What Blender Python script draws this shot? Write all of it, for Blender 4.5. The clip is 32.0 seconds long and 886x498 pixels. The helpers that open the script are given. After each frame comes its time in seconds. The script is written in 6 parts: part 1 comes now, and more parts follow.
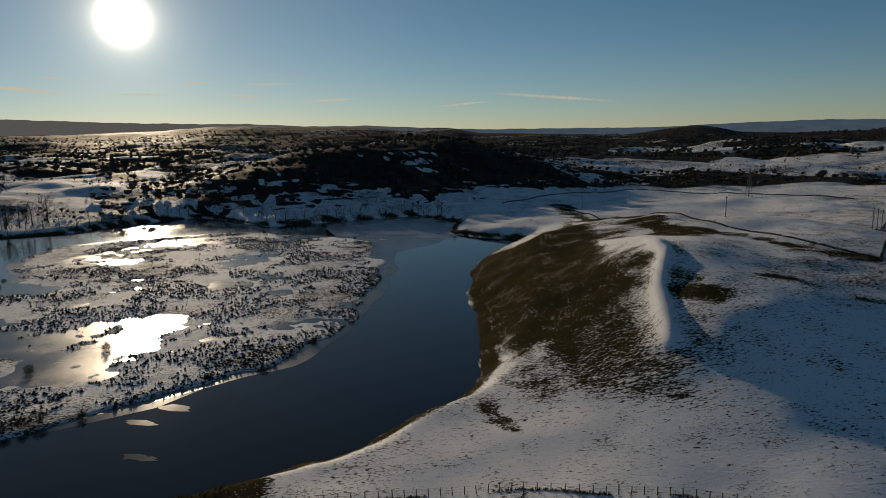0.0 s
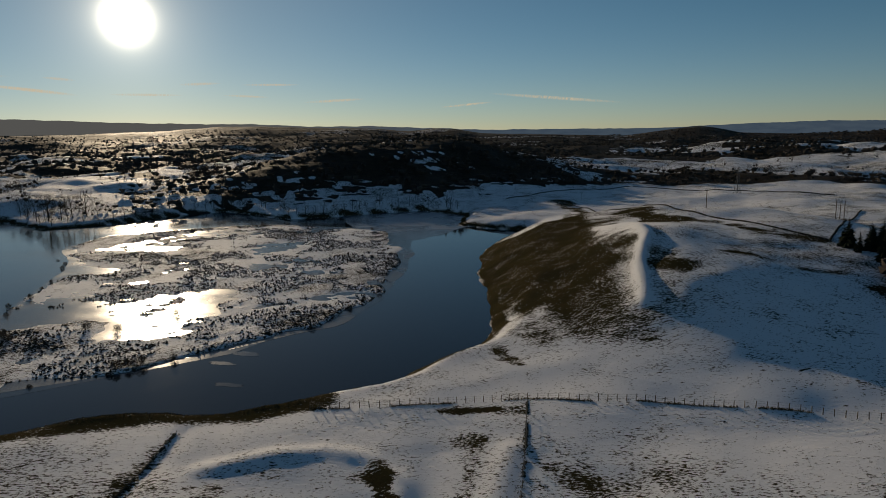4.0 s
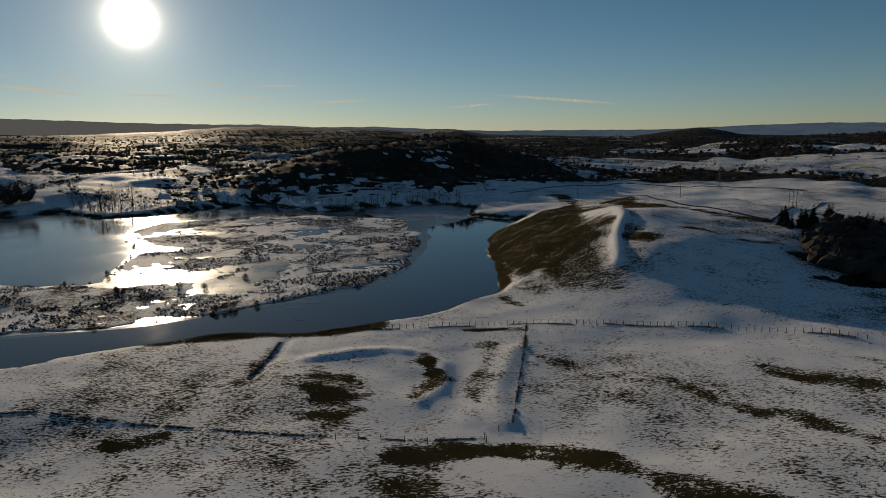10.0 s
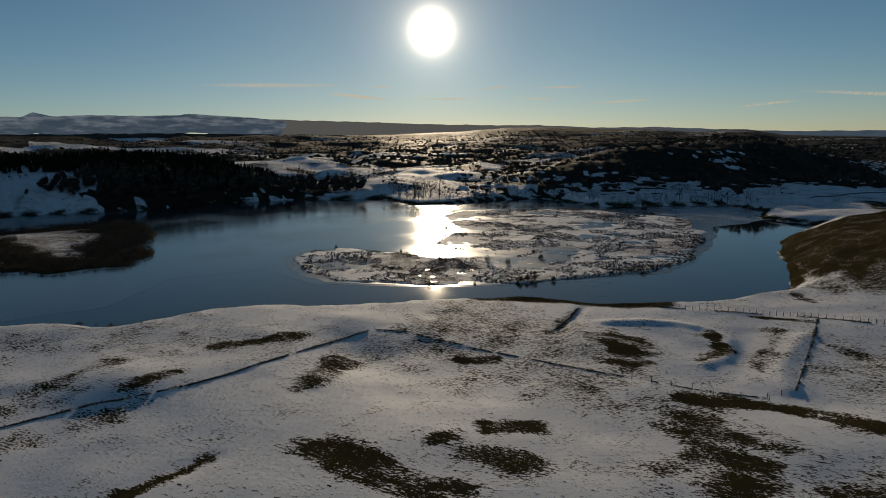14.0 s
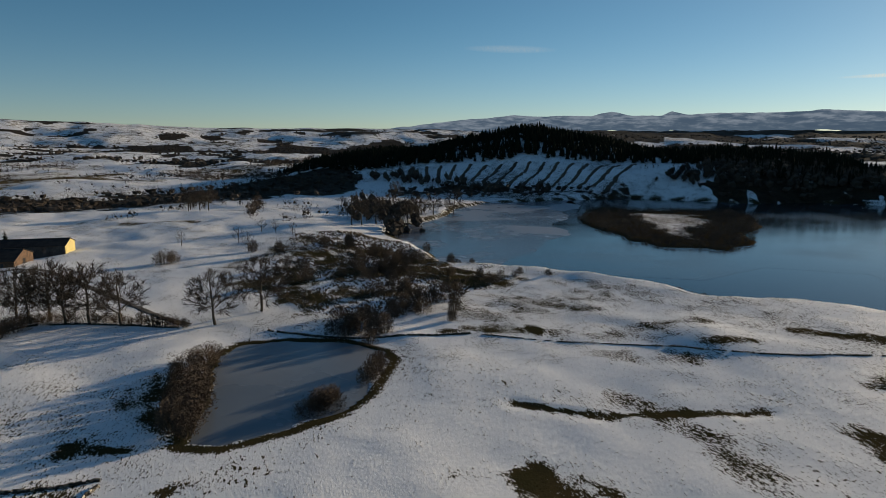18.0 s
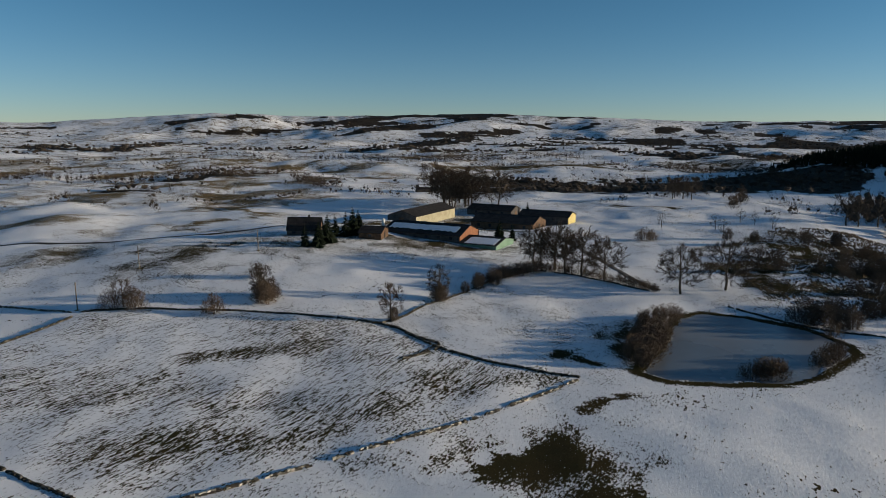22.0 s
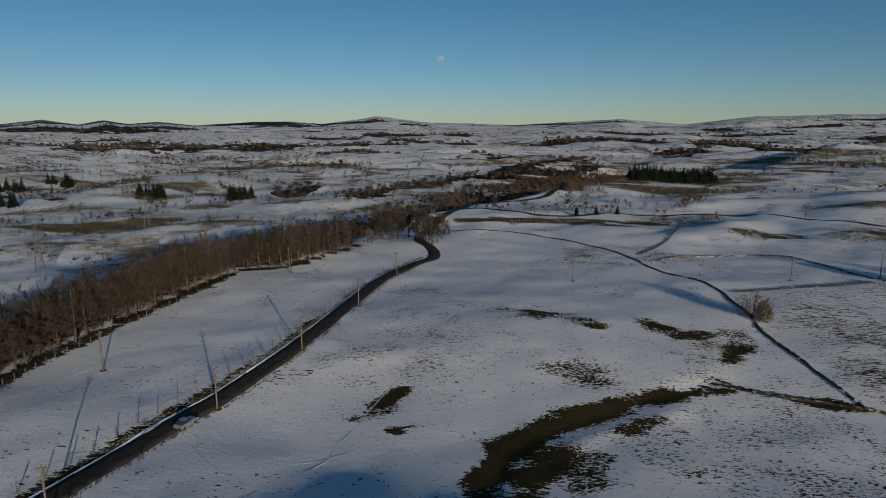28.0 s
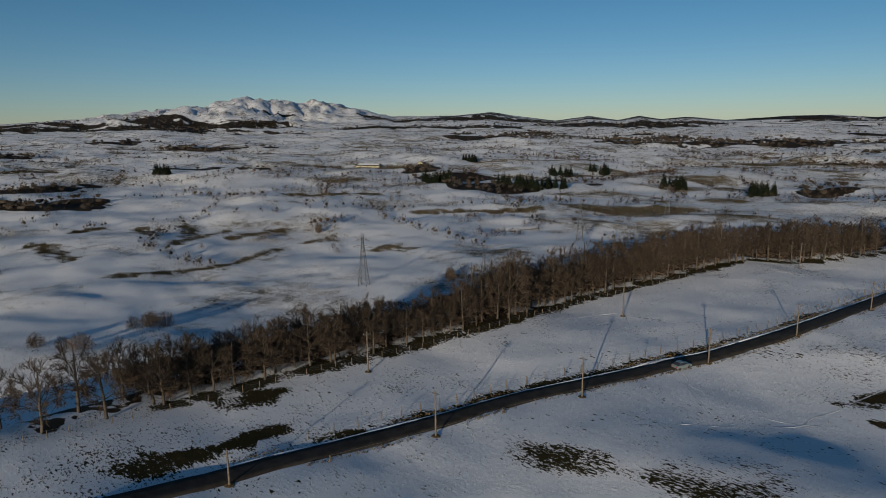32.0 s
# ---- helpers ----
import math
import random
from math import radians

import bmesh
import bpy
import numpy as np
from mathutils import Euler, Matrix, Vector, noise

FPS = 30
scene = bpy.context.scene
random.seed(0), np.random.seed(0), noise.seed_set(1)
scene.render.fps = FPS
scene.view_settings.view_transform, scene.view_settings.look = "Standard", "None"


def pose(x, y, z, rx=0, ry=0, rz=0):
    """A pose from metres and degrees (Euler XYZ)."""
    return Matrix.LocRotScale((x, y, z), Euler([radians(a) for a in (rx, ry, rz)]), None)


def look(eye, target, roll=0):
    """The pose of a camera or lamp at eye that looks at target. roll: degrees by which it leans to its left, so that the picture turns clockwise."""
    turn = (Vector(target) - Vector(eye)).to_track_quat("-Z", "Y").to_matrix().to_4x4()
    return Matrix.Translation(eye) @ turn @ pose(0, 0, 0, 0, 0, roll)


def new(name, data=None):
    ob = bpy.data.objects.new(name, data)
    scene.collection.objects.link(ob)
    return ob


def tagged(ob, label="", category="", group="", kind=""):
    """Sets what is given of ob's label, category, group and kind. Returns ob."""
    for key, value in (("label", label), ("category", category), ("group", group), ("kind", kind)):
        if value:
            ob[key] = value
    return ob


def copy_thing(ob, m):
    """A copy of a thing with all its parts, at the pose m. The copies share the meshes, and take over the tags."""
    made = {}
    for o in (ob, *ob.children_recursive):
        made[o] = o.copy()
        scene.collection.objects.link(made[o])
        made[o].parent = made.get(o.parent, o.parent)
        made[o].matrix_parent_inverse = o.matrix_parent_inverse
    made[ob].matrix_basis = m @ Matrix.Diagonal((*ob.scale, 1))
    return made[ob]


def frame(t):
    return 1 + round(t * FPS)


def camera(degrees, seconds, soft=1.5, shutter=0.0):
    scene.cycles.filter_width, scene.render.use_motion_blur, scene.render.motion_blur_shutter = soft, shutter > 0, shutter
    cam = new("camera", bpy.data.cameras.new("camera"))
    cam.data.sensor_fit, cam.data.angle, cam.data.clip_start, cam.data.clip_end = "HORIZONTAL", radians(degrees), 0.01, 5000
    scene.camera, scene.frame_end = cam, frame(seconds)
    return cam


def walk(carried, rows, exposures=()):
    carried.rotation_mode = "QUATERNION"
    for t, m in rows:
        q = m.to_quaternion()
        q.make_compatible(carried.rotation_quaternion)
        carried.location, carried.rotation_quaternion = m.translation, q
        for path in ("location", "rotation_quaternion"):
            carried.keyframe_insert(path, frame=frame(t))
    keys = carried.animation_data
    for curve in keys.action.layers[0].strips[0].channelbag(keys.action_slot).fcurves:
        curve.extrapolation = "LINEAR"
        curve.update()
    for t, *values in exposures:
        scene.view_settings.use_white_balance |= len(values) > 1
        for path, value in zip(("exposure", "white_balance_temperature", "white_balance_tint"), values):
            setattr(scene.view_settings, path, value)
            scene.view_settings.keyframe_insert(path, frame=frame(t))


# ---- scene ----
cam = camera(68.8, 32.0, .8)
METRES, EYE, TILT, LEAN, TURN = 230.4, 50.0, 0.0, 0.0, 0.0
ROWS = [
    (0.0, 0.0, 0.0, 0.0, -0.21, -10.08, 1.18),
    (0.5, -0.0027, -0.0175, -0.0006, -0.18, -10.07, 1.18),
    (1.0, -0.0056, -0.0357, -0.0006, -0.16, -10.08, 1.19),
    (1.5, -0.008, -0.0541, -0.0012, -0.1, -10.05, 1.18),
    (2.0, -0.01, -0.073, -0.001, -0.09, -10.05, 1.17),
    (2.5, -0.0124, -0.0917, -0.0009, -0.06, -10.04, 1.17),
    (3.0, -0.0152, -0.1092, -0.0007, -0.05, -10.04, 1.15),
    (3.5, -0.0176, -0.1257, -0.0006, -0.02, -10.04, 1.11),
    (5.5, -0.0246, -0.1897, -0.0002, 0.07, -10.03, 1.06),
    (6.0, -0.0261, -0.207, -0.0, 0.09, -10.02, 1.02),
    (6.5, -0.0276, -0.2248, 0.0003, 0.11, -10.02, 0.98),
    (7.0, -0.0299, -0.2433, 0.0004, 0.13, -10.0, 0.97),
    (7.5, -0.0317, -0.263, 0.0005, 0.15, -9.99, 0.96),
    (8.0, -0.0338, -0.2828, 0.0005, 0.18, -9.99, 0.94),
    (8.5, -0.0365, -0.303, 0.0001, 0.2, -9.97, 0.93),
    (9.0, -0.0389, -0.3232, -0.0003, 0.23, -9.96, 0.93),
    (9.5, -0.0411, -0.3436, -0.0006, 0.24, -9.95, 0.93),
    (10.0, -0.044, -0.3634, -0.0013, 0.26, -9.96, 0.92),
    (10.5, -0.0465, -0.3832, -0.0017, 0.3, -9.96, 0.92),
    (11.0, -0.0484, -0.4036, -0.0019, 0.34, -9.96, 0.93),
    (11.5, -0.051, -0.4244, -0.0018, 0.35, -9.97, 0.93),
    (12.0, -0.054, -0.4465, -0.0022, 0.37, -9.95, 0.93),
    (12.5, -0.0569, -0.4668, -0.0032, 0.42, -9.94, 0.92),
    (13.0, -0.0594, -0.4778, -0.0034, 5.55, -9.86, 0.89),
    (13.5, -0.0581, -0.4889, -0.0042, 15.19, -9.7, 0.81),
    (14.0, -0.0554, -0.4984, -0.0048, 24.04, -9.58, 0.71),
    (14.5, -0.051, -0.5073, -0.0054, 32.49, -9.5, 0.58),
    (15.0, -0.0437, -0.5162, -0.006, 40.14, -9.43, 0.49),
    (15.5, -0.0354, -0.5244, -0.0069, 46.55, -9.39, 0.39),
    (17.5, 0.0094, -0.5498, -0.0101, 69.31, -9.44, 0.06),
    (18.0, 0.0227, -0.5533, -0.0106, 74.95, -9.5, 0.01),
    (18.5, 0.0364, -0.5554, -0.0114, 80.49, -9.57, -0.02),
    (19.0, 0.05, -0.556, -0.0123, 85.99, -9.65, -0.06),
    (19.5, 0.0643, -0.5562, -0.0127, 91.45, -9.72, -0.12),
    (20.0, 0.0785, -0.5549, -0.0134, 96.32, -9.8, -0.17),
    (20.5, 0.092, -0.5522, -0.014, 101.24, -9.87, -0.19),
    (21.0, 0.1052, -0.5481, -0.0146, 106.41, -9.96, -0.24),
    (21.5, 0.1179, -0.5429, -0.0156, 111.27, -10.02, -0.28),
    (22.0, 0.1306, -0.5368, -0.016, 116.17, -10.14, -0.31),
    (22.5, 0.1431, -0.5294, -0.0167, 121.91, -10.24, -0.33),
    (23.0, 0.1546, -0.5208, -0.0175, 127.44, -10.36, -0.34),
    (23.5, 0.1656, -0.5114, -0.018, 133.05, -10.47, -0.35),
    (24.0, 0.176, -0.5011, -0.0183, 138.58, -10.56, -0.33),
    (24.5, 0.185, -0.4899, -0.0185, 144.04, -10.63, -0.3),
    (25.0, 0.1932, -0.4779, -0.0184, 149.48, -10.68, -0.26),
    (25.5, 0.1999, -0.4653, -0.0185, 154.91, -10.72, -0.21),
    (27.5, 0.2153, -0.4085, -0.0185, 176.28, -10.98, -0.03),
    (28.0, 0.2157, -0.394, -0.0186, 181.6, -11.03, 0.04),
    (28.5, 0.2148, -0.3795, -0.0186, 187.06, -11.07, 0.11),
    (29.0, 0.2128, -0.3652, -0.0183, 192.53, -11.12, 0.17),
    (29.5, 0.2095, -0.3528, -0.0183, 197.76, -11.15, 0.22),
    (30.0, 0.2047, -0.3398, -0.0179, 203.27, -11.17, 0.3),
    (30.5, 0.1986, -0.3269, -0.0171, 208.77, -11.2, 0.36),
    (31.0, 0.1914, -0.3149, -0.0164, 214.26, -11.24, 0.44),
    (31.5, 0.183, -0.3033, -0.0155, 219.8, -11.25, 0.53),
    (32.0, 0.1738, -0.2928, -0.0147, 225.39, -11.24, 0.61),
]
walk(cam, [(t, pose(0, 0, EYE, TILT, LEAN, TURN) @ pose(METRES * x, METRES * y, METRES * z, 90 + pitch, roll, yaw)) for t, x, y, z, yaw, pitch, roll in ROWS],
     [(0, -.74, 7350, 10), (12.5, -.84, 7350, 10), (15.5, -.7, 7250, 10), (17.5, -.08, 7050, 9), (19, -.04, 6900, 9), (21, -.03, 6500, 8), (23, -.16, 6450, 8), (25, -.42, 6400, 8), (28, -.6, 6350, 8), (32, -.52, 6350, 8)])

# ---- world and sun: clear winter afternoon, sun low ahead of the first view ----
SUN_BEARING, SUN_HEIGHT = 24.9, 9.05     # degrees, bearing counted from +y towards -x
world = bpy.data.worlds.new("world")
scene.world = world
world.use_nodes = True
wn, wl = world.node_tree.nodes, world.node_tree.links
sky = wn.new("ShaderNodeTexSky")
sky.sky_type, sky.sun_disc = "NISHITA", False
sky.sun_elevation, sky.sun_rotation = radians(SUN_HEIGHT), radians(-SUN_BEARING)
sky.altitude, sky.air_density, sky.dust_density, sky.ozone_density = 2400, 1.0, 0.2, 2.6
wn["Background"].inputs["Strength"].default_value = 0.085
sun_way = Vector((-math.sin(radians(SUN_BEARING)) * math.cos(radians(SUN_HEIGHT)),
                  math.cos(radians(SUN_BEARING)) * math.cos(radians(SUN_HEIGHT)), math.sin(radians(SUN_HEIGHT))))
# the sky, with the bright air round the sun
heading = wn.new("ShaderNodeVectorMath")
heading.operation = "DOT_PRODUCT"
wl.new(wn.new("ShaderNodeTexCoord").outputs["Generated"], heading.inputs[0])
heading.inputs[1].default_value = sun_way
clear = wn.new("ShaderNodeMix")
clear.data_type, clear.blend_type = "RGBA", "MULTIPLY"
clear.inputs["Factor"].default_value = 1
wl.new(sky.outputs["Color"], clear.inputs["A"])
high = wn.new("ShaderNodeSeparateXYZ")
wl.new(wn.new("ShaderNodeTexCoord").outputs["Generated"], high.inputs[0])
band = wn.new("ShaderNodeMapRange")
band.interpolation_type = "SMOOTHSTEP"
wl.new(high.outputs["Z"], band.inputs["Value"])
band.inputs["From Min"].default_value, band.inputs["From Max"].default_value = -.02, .2
air = wn.new("ShaderNodeMix")
air.data_type = "RGBA"
wl.new(band.outputs[0], air.inputs["Factor"])
air.inputs["A"].default_value, air.inputs["B"].default_value = (1.06, 1.09, 1.2, 1), (.69, 1.03, 1.1, 1)
wl.new(air.outputs["Result"], clear.inputs["B"])
total = clear.outputs["Result"]
for power, strength, tint in ((5200, 130.0, (1, .95, .85)), (1500, 14.0, (1, .93, .8)), (300, 5.0, (1, .9, .72)), (24, 1.4, (1, .84, .64)), (5, .8, (1, .72, .46))):
    near = wn.new("ShaderNodeMath")
    near.operation = "MAXIMUM"
    wl.new(heading.outputs["Value"], near.inputs[0])
    glow = wn.new("ShaderNodeMath")
    glow.operation = "POWER"
    wl.new(near.outputs[0], glow.inputs[0])
    glow.inputs[1].default_value = power
    add = wn.new("ShaderNodeMix")
    add.data_type, add.blend_type, add.clamp_factor = "RGBA", "ADD", True
    wl.new(glow.outputs[0], add.inputs["Factor"])
    wl.new(total, add.inputs["A"])
    add.inputs["B"].default_value = (*(strength * c for c in tint), 1)
    total = add.outputs["Result"]
wl.new(total, wn["Background"].inputs["Color"])
sun = new("sun", bpy.data.lights.new("sun", "SUN"))
sun.data.energy, sun.data.angle, sun.data.color = 5.0, radians(0.53), (1.0, 0.84, 0.64)
sun.matrix_world = look((0, 0, 300), Vector((0, 0, 300)) - sun_way)

# ---- the lie of the land, as one height function ----
def hash2(i, j, s):
    h = (i.astype(np.int64) * 374761393 + j.astype(np.int64) * 668265263 + s * 974634777) & 0xFFFFFFFF
    h = ((h ^ (h >> 13)) * 1274126177) & 0xFFFFFFFF
    return ((h ^ (h >> 16)) & 0xFFFF) / 65535.0


def vn(x, y, s=0):
    """Smooth value noise, 0 to 1."""
    i, j = np.floor(x), np.floor(y)
    u, v = x - i, y - j
    u, v = u * u * u * (u * (u * 6 - 15) + 10), v * v * v * (v * (v * 6 - 15) + 10)
    a, b, c, d = hash2(i, j, s), hash2(i + 1, j, s), hash2(i, j + 1, s), hash2(i + 1, j + 1, s)
    return (a * (1 - u) + b * u) * (1 - v) + (c * (1 - u) + d * u) * v


def fbm(x, y, size, octaves=4, s=0):
    """Layered noise about -1 to 1."""
    z, amp, tot = 0.0, 1.0, 0.0
    for k in range(octaves):
        ca, sa = math.cos(0.6 + k), math.sin(0.6 + k)
        z = z + amp * (2 * vn((x * ca - y * sa) / size, (x * sa + y * ca) / size, s + k) - 1)
        tot, amp, size = tot + amp, amp * 0.5, size * 0.5
    return z / tot * 1.6


def ramp(v, a, b):
    t = np.clip((v - a) / (b - a), 0, 1)
    return t * t * (3 - 2 * t)


def along(x, y, pts):
    """Distance from a polyline."""
    best = np.full(np.shape(x), 1e9)
    for (ax, ay), (bx, by) in zip(pts[:-1], pts[1:]):
        dx, dy = bx - ax, by - ay
        u = np.clip(((x - ax) * dx + (y - ay) * dy) / (dx * dx + dy * dy + 1e-9), 0, 1)
        best = np.minimum(best, np.hypot(x - ax - u * dx, y - ay - u * dy))
    return best


def inside(x, y, pts):
    """Distance from an outline, positive inside it."""
    odd = np.zeros(np.shape(x), bool)
    for (ax, ay), (bx, by) in zip(pts, pts[1:] + pts[:1]):
        if ay != by:
            odd ^= ((ay > y) != (by > y)) & (x < (bx - ax) * (y - ay) / (by - ay) + ax)
    return np.where(odd, 1, -1) * along(x, y, pts + pts[:1])


WATER = -4.5
LAKE = [(-29, 98), (-48, 88), (-57, 88), (-68, 90), (-83, 83), (-98, 75), (-112, 63), (-129, 55), (-148, 48), (-163, 36), (-167, 22),
        (-172, 10), (-186, 9), (-203, -6), (-228, -20), (-248, -38), (-254, -56), (-285, -56), (-345, -64), (-382, -46), (-430, -8), (-480, 14), (-512, 52),
        (-516, 95), (-520, 140), (-525, 193), (-450, 259), (-445, 318), (-382, 376), (-310, 411), (-257, 368), (-227, 386),
        (-200, 430), (-170, 455), (-125, 412), (-108, 398), (-75, 412), (-22, 436), (9, 400), (4, 356), (20, 340), (41, 329),
        (20, 289), (11, 253), (9, 219), (9, 184), (9, 142), (2, 127), (-8, 116), (-15, 108)]
REEDS = [(-201, 128), (-203, 148), (-190, 162), (-163, 153), (-145, 165), (-158, 215), (-185, 270), (-203, 300), (-200, 340), (-182, 352),
         (-138, 370), (-106, 371), (-60, 352), (-37, 333), (-24, 296), (-25, 240), (-26, 200), (-30, 180), (-36, 165), (-41, 148),
         (-52, 140), (-68, 128), (-80, 117), (-100, 106), (-115, 99), (-131, 96), (-153, 90), (-181, 106)]
ISLE = [(-330, 57), (-385, 70), (-440, 105), (-455, 130), (-432, 140), (-405, 200), (-370, 200), (-305, 145), (-262, 105), (-252, 84), (-270, 55)]
POND = [(-150, -140), (-157, -135), (-157, -124), (-153, -111), (-143, -103), (-136, -102), (-118, -110), (-110, -117), (-105, -126), (-101, -137), (-103, -143), (-122, -141)]
POND_LEVEL = -2.6
GORGE = [(160, -30), (150, -83), (148, -106), (147, -122), (145.5, -138), (143, -152), (140.5, -168), (138, -187), (137.5, -218), (134, -238), (130.5, -261), (122, -297), (110, -303), (100, -319), (91, -340), (60, -420), (0, -520), (-120, -680), (-300, -900)]

# banks: line, lift, half width
BANKS = [([(-44, 62), (-34, 66), (-25, 67), (-17, 64), (-12, 57), (-11, 50), (-12, 43), (-16, 37)], .55, 2.0), ([(-33, 56), (-24, 54), (-19, 48)], -.45, 6),
         ([(6, 66), (2, 52), (-.5, 42), (-1, 33), (0, 26)], .6, 2.6), ([(-7, 66), (-8, 46), (-9, 34)], -.3, 3), ([(-52, 78), (-52, 64), (-53, 50)], -.4, 1.6),
         ([(46, -169), (43, -179), (38, -185), (27, -192), (17, -198), (4, -204)], -.35, 2.0), ([(33, -182), (24, -188), (12, -194)], .3, 1.5),
         ([(-106, -83), (-97, -71), (-92, -55), (-89, -40)], -.4, 2.6), ([(-104, -78), (-94, -64), (-89, -48)], .3, 2.2), ([(-98, 12), (-92, -7)], .5, 2.5)]
SCARP = [(54, 214), (62, 192), (60, 172), (51, 150), (46, 126)]
# hills: centre, half widths, turn, height, power
HILLS = [(105, 215, 80, 108, 10, 17.5, 1.5), (62, 178, 22, 34, -8, 5.0, 1), (240, 330, 160, 160, 0, 4, 2), (64, 132, 40, 34, 0, 7, 1), (-180, -290, 90, 80, 0, 8, 1), (-60, -122, 45, 32, 0, 1.3, 1), (-85, 15, 28, 18, 0, -2, 1), (62, -192, 38, 25, 0, -1.5, 1), (-320, -130, 110, 70, 0, 4.5, 1), (70, -5, 60, 70, 0, 3.0, 1), (100, 58, 46, 30, 0, 1.4, 1), (120, -58, 45, 45, 0, 3.4, 1),
         (-205, -10, 28, 22, 30, 3.2, 1), (-129, -20, 16, 12, 0, 1.8, 1), (-690, 330, 260, 200, 30, 28, 2), (-900, 130, 260, 240, 0, 32, 2),
         (-45, 760, 190, 210, 0, 46, 1), (-150, 620, 90, 90, 0, 14, 1), (-330, 560, 150, 90, 20, 12, 1), (15, -235, 45, 40, 0, 2.2, 1), (62, -150, 28, 17, 0, 2.2, 1), (-72, -382, 24, 15, 50, 4.0, 1), (-180, -440, 40, 22, 20, 5, 1), (-210, -500, 45, 25, 40, 5, 1), (-55, -735, 36, 16, 30, -7, 2), (-70, -700, 40, 10, 30, 5, 1)]
# height of the far skyline over the eye, in degrees, by bearing
SKYLINE = [(-180, -.1), (-176.3, -.02), (-173.2, .4), (-172.2, .47), (-167.7, -.15), (-165, .07), (-162.4, .05), (-157.5, -.25), (-154.6, .05), (-152.6, -.12), (-150.9, .15), (-149.2, -.15), (-146.8, .18), (-144, -.15), (-140.3, .33), (-138.5, .6), (-135.5, .36), (-130, .31),
           (-124.3, 1.55), (-121, 1.62), (-118.3, 1.85), (-113.4, 1.27), (-106, .35), (-100.7, 0), (-60, .1), (-34, -.3), (-28, -.44), (-24, -.28), (-22.3, .1), (-20.8, .3), (-19.3, .15), (-17.5, -.1), (-15.3, -.38), (-3.3, .02), (-.8, .45), (1.1, .5), (3.1, .3),
           (6.5, .6), (14.6, .9), (19, .95), (22.5, .7), (28.6, .5), (34, .5), (45, .75), (56, .8), (70, .75), (76, .9), (80, 1.0),
           (95, 1.0), (107.7, 1.36), (113, 1.62), (122, 1.41), (129, 1.28), (136, 1.46), (148, .6), (157, .41), (162, -.2), (167, .26), (176, -.25), (180, -.1)]


def beyond_gorge(x, y):
    """Distance past the edge of the river valley, positive on the far side."""
    best, sign = np.full(np.shape(x), 1e9), np.ones(np.shape(x))
    for (ax, ay), (bx, by) in zip(GORGE[:-1], GORGE[1:]):
        dx, dy = bx - ax, by - ay
        u = np.clip(((x - ax) * dx + (y - ay) * dy) / (dx * dx + dy * dy), 0, 1)
        d = np.hypot(x - ax - u * dx, y - ay - u * dy)
        side = np.sign((y - ay) * dx - (x - ax) * dy)
        sign, best = np.where(d < best, side, sign), np.minimum(d, best)
    return best * sign


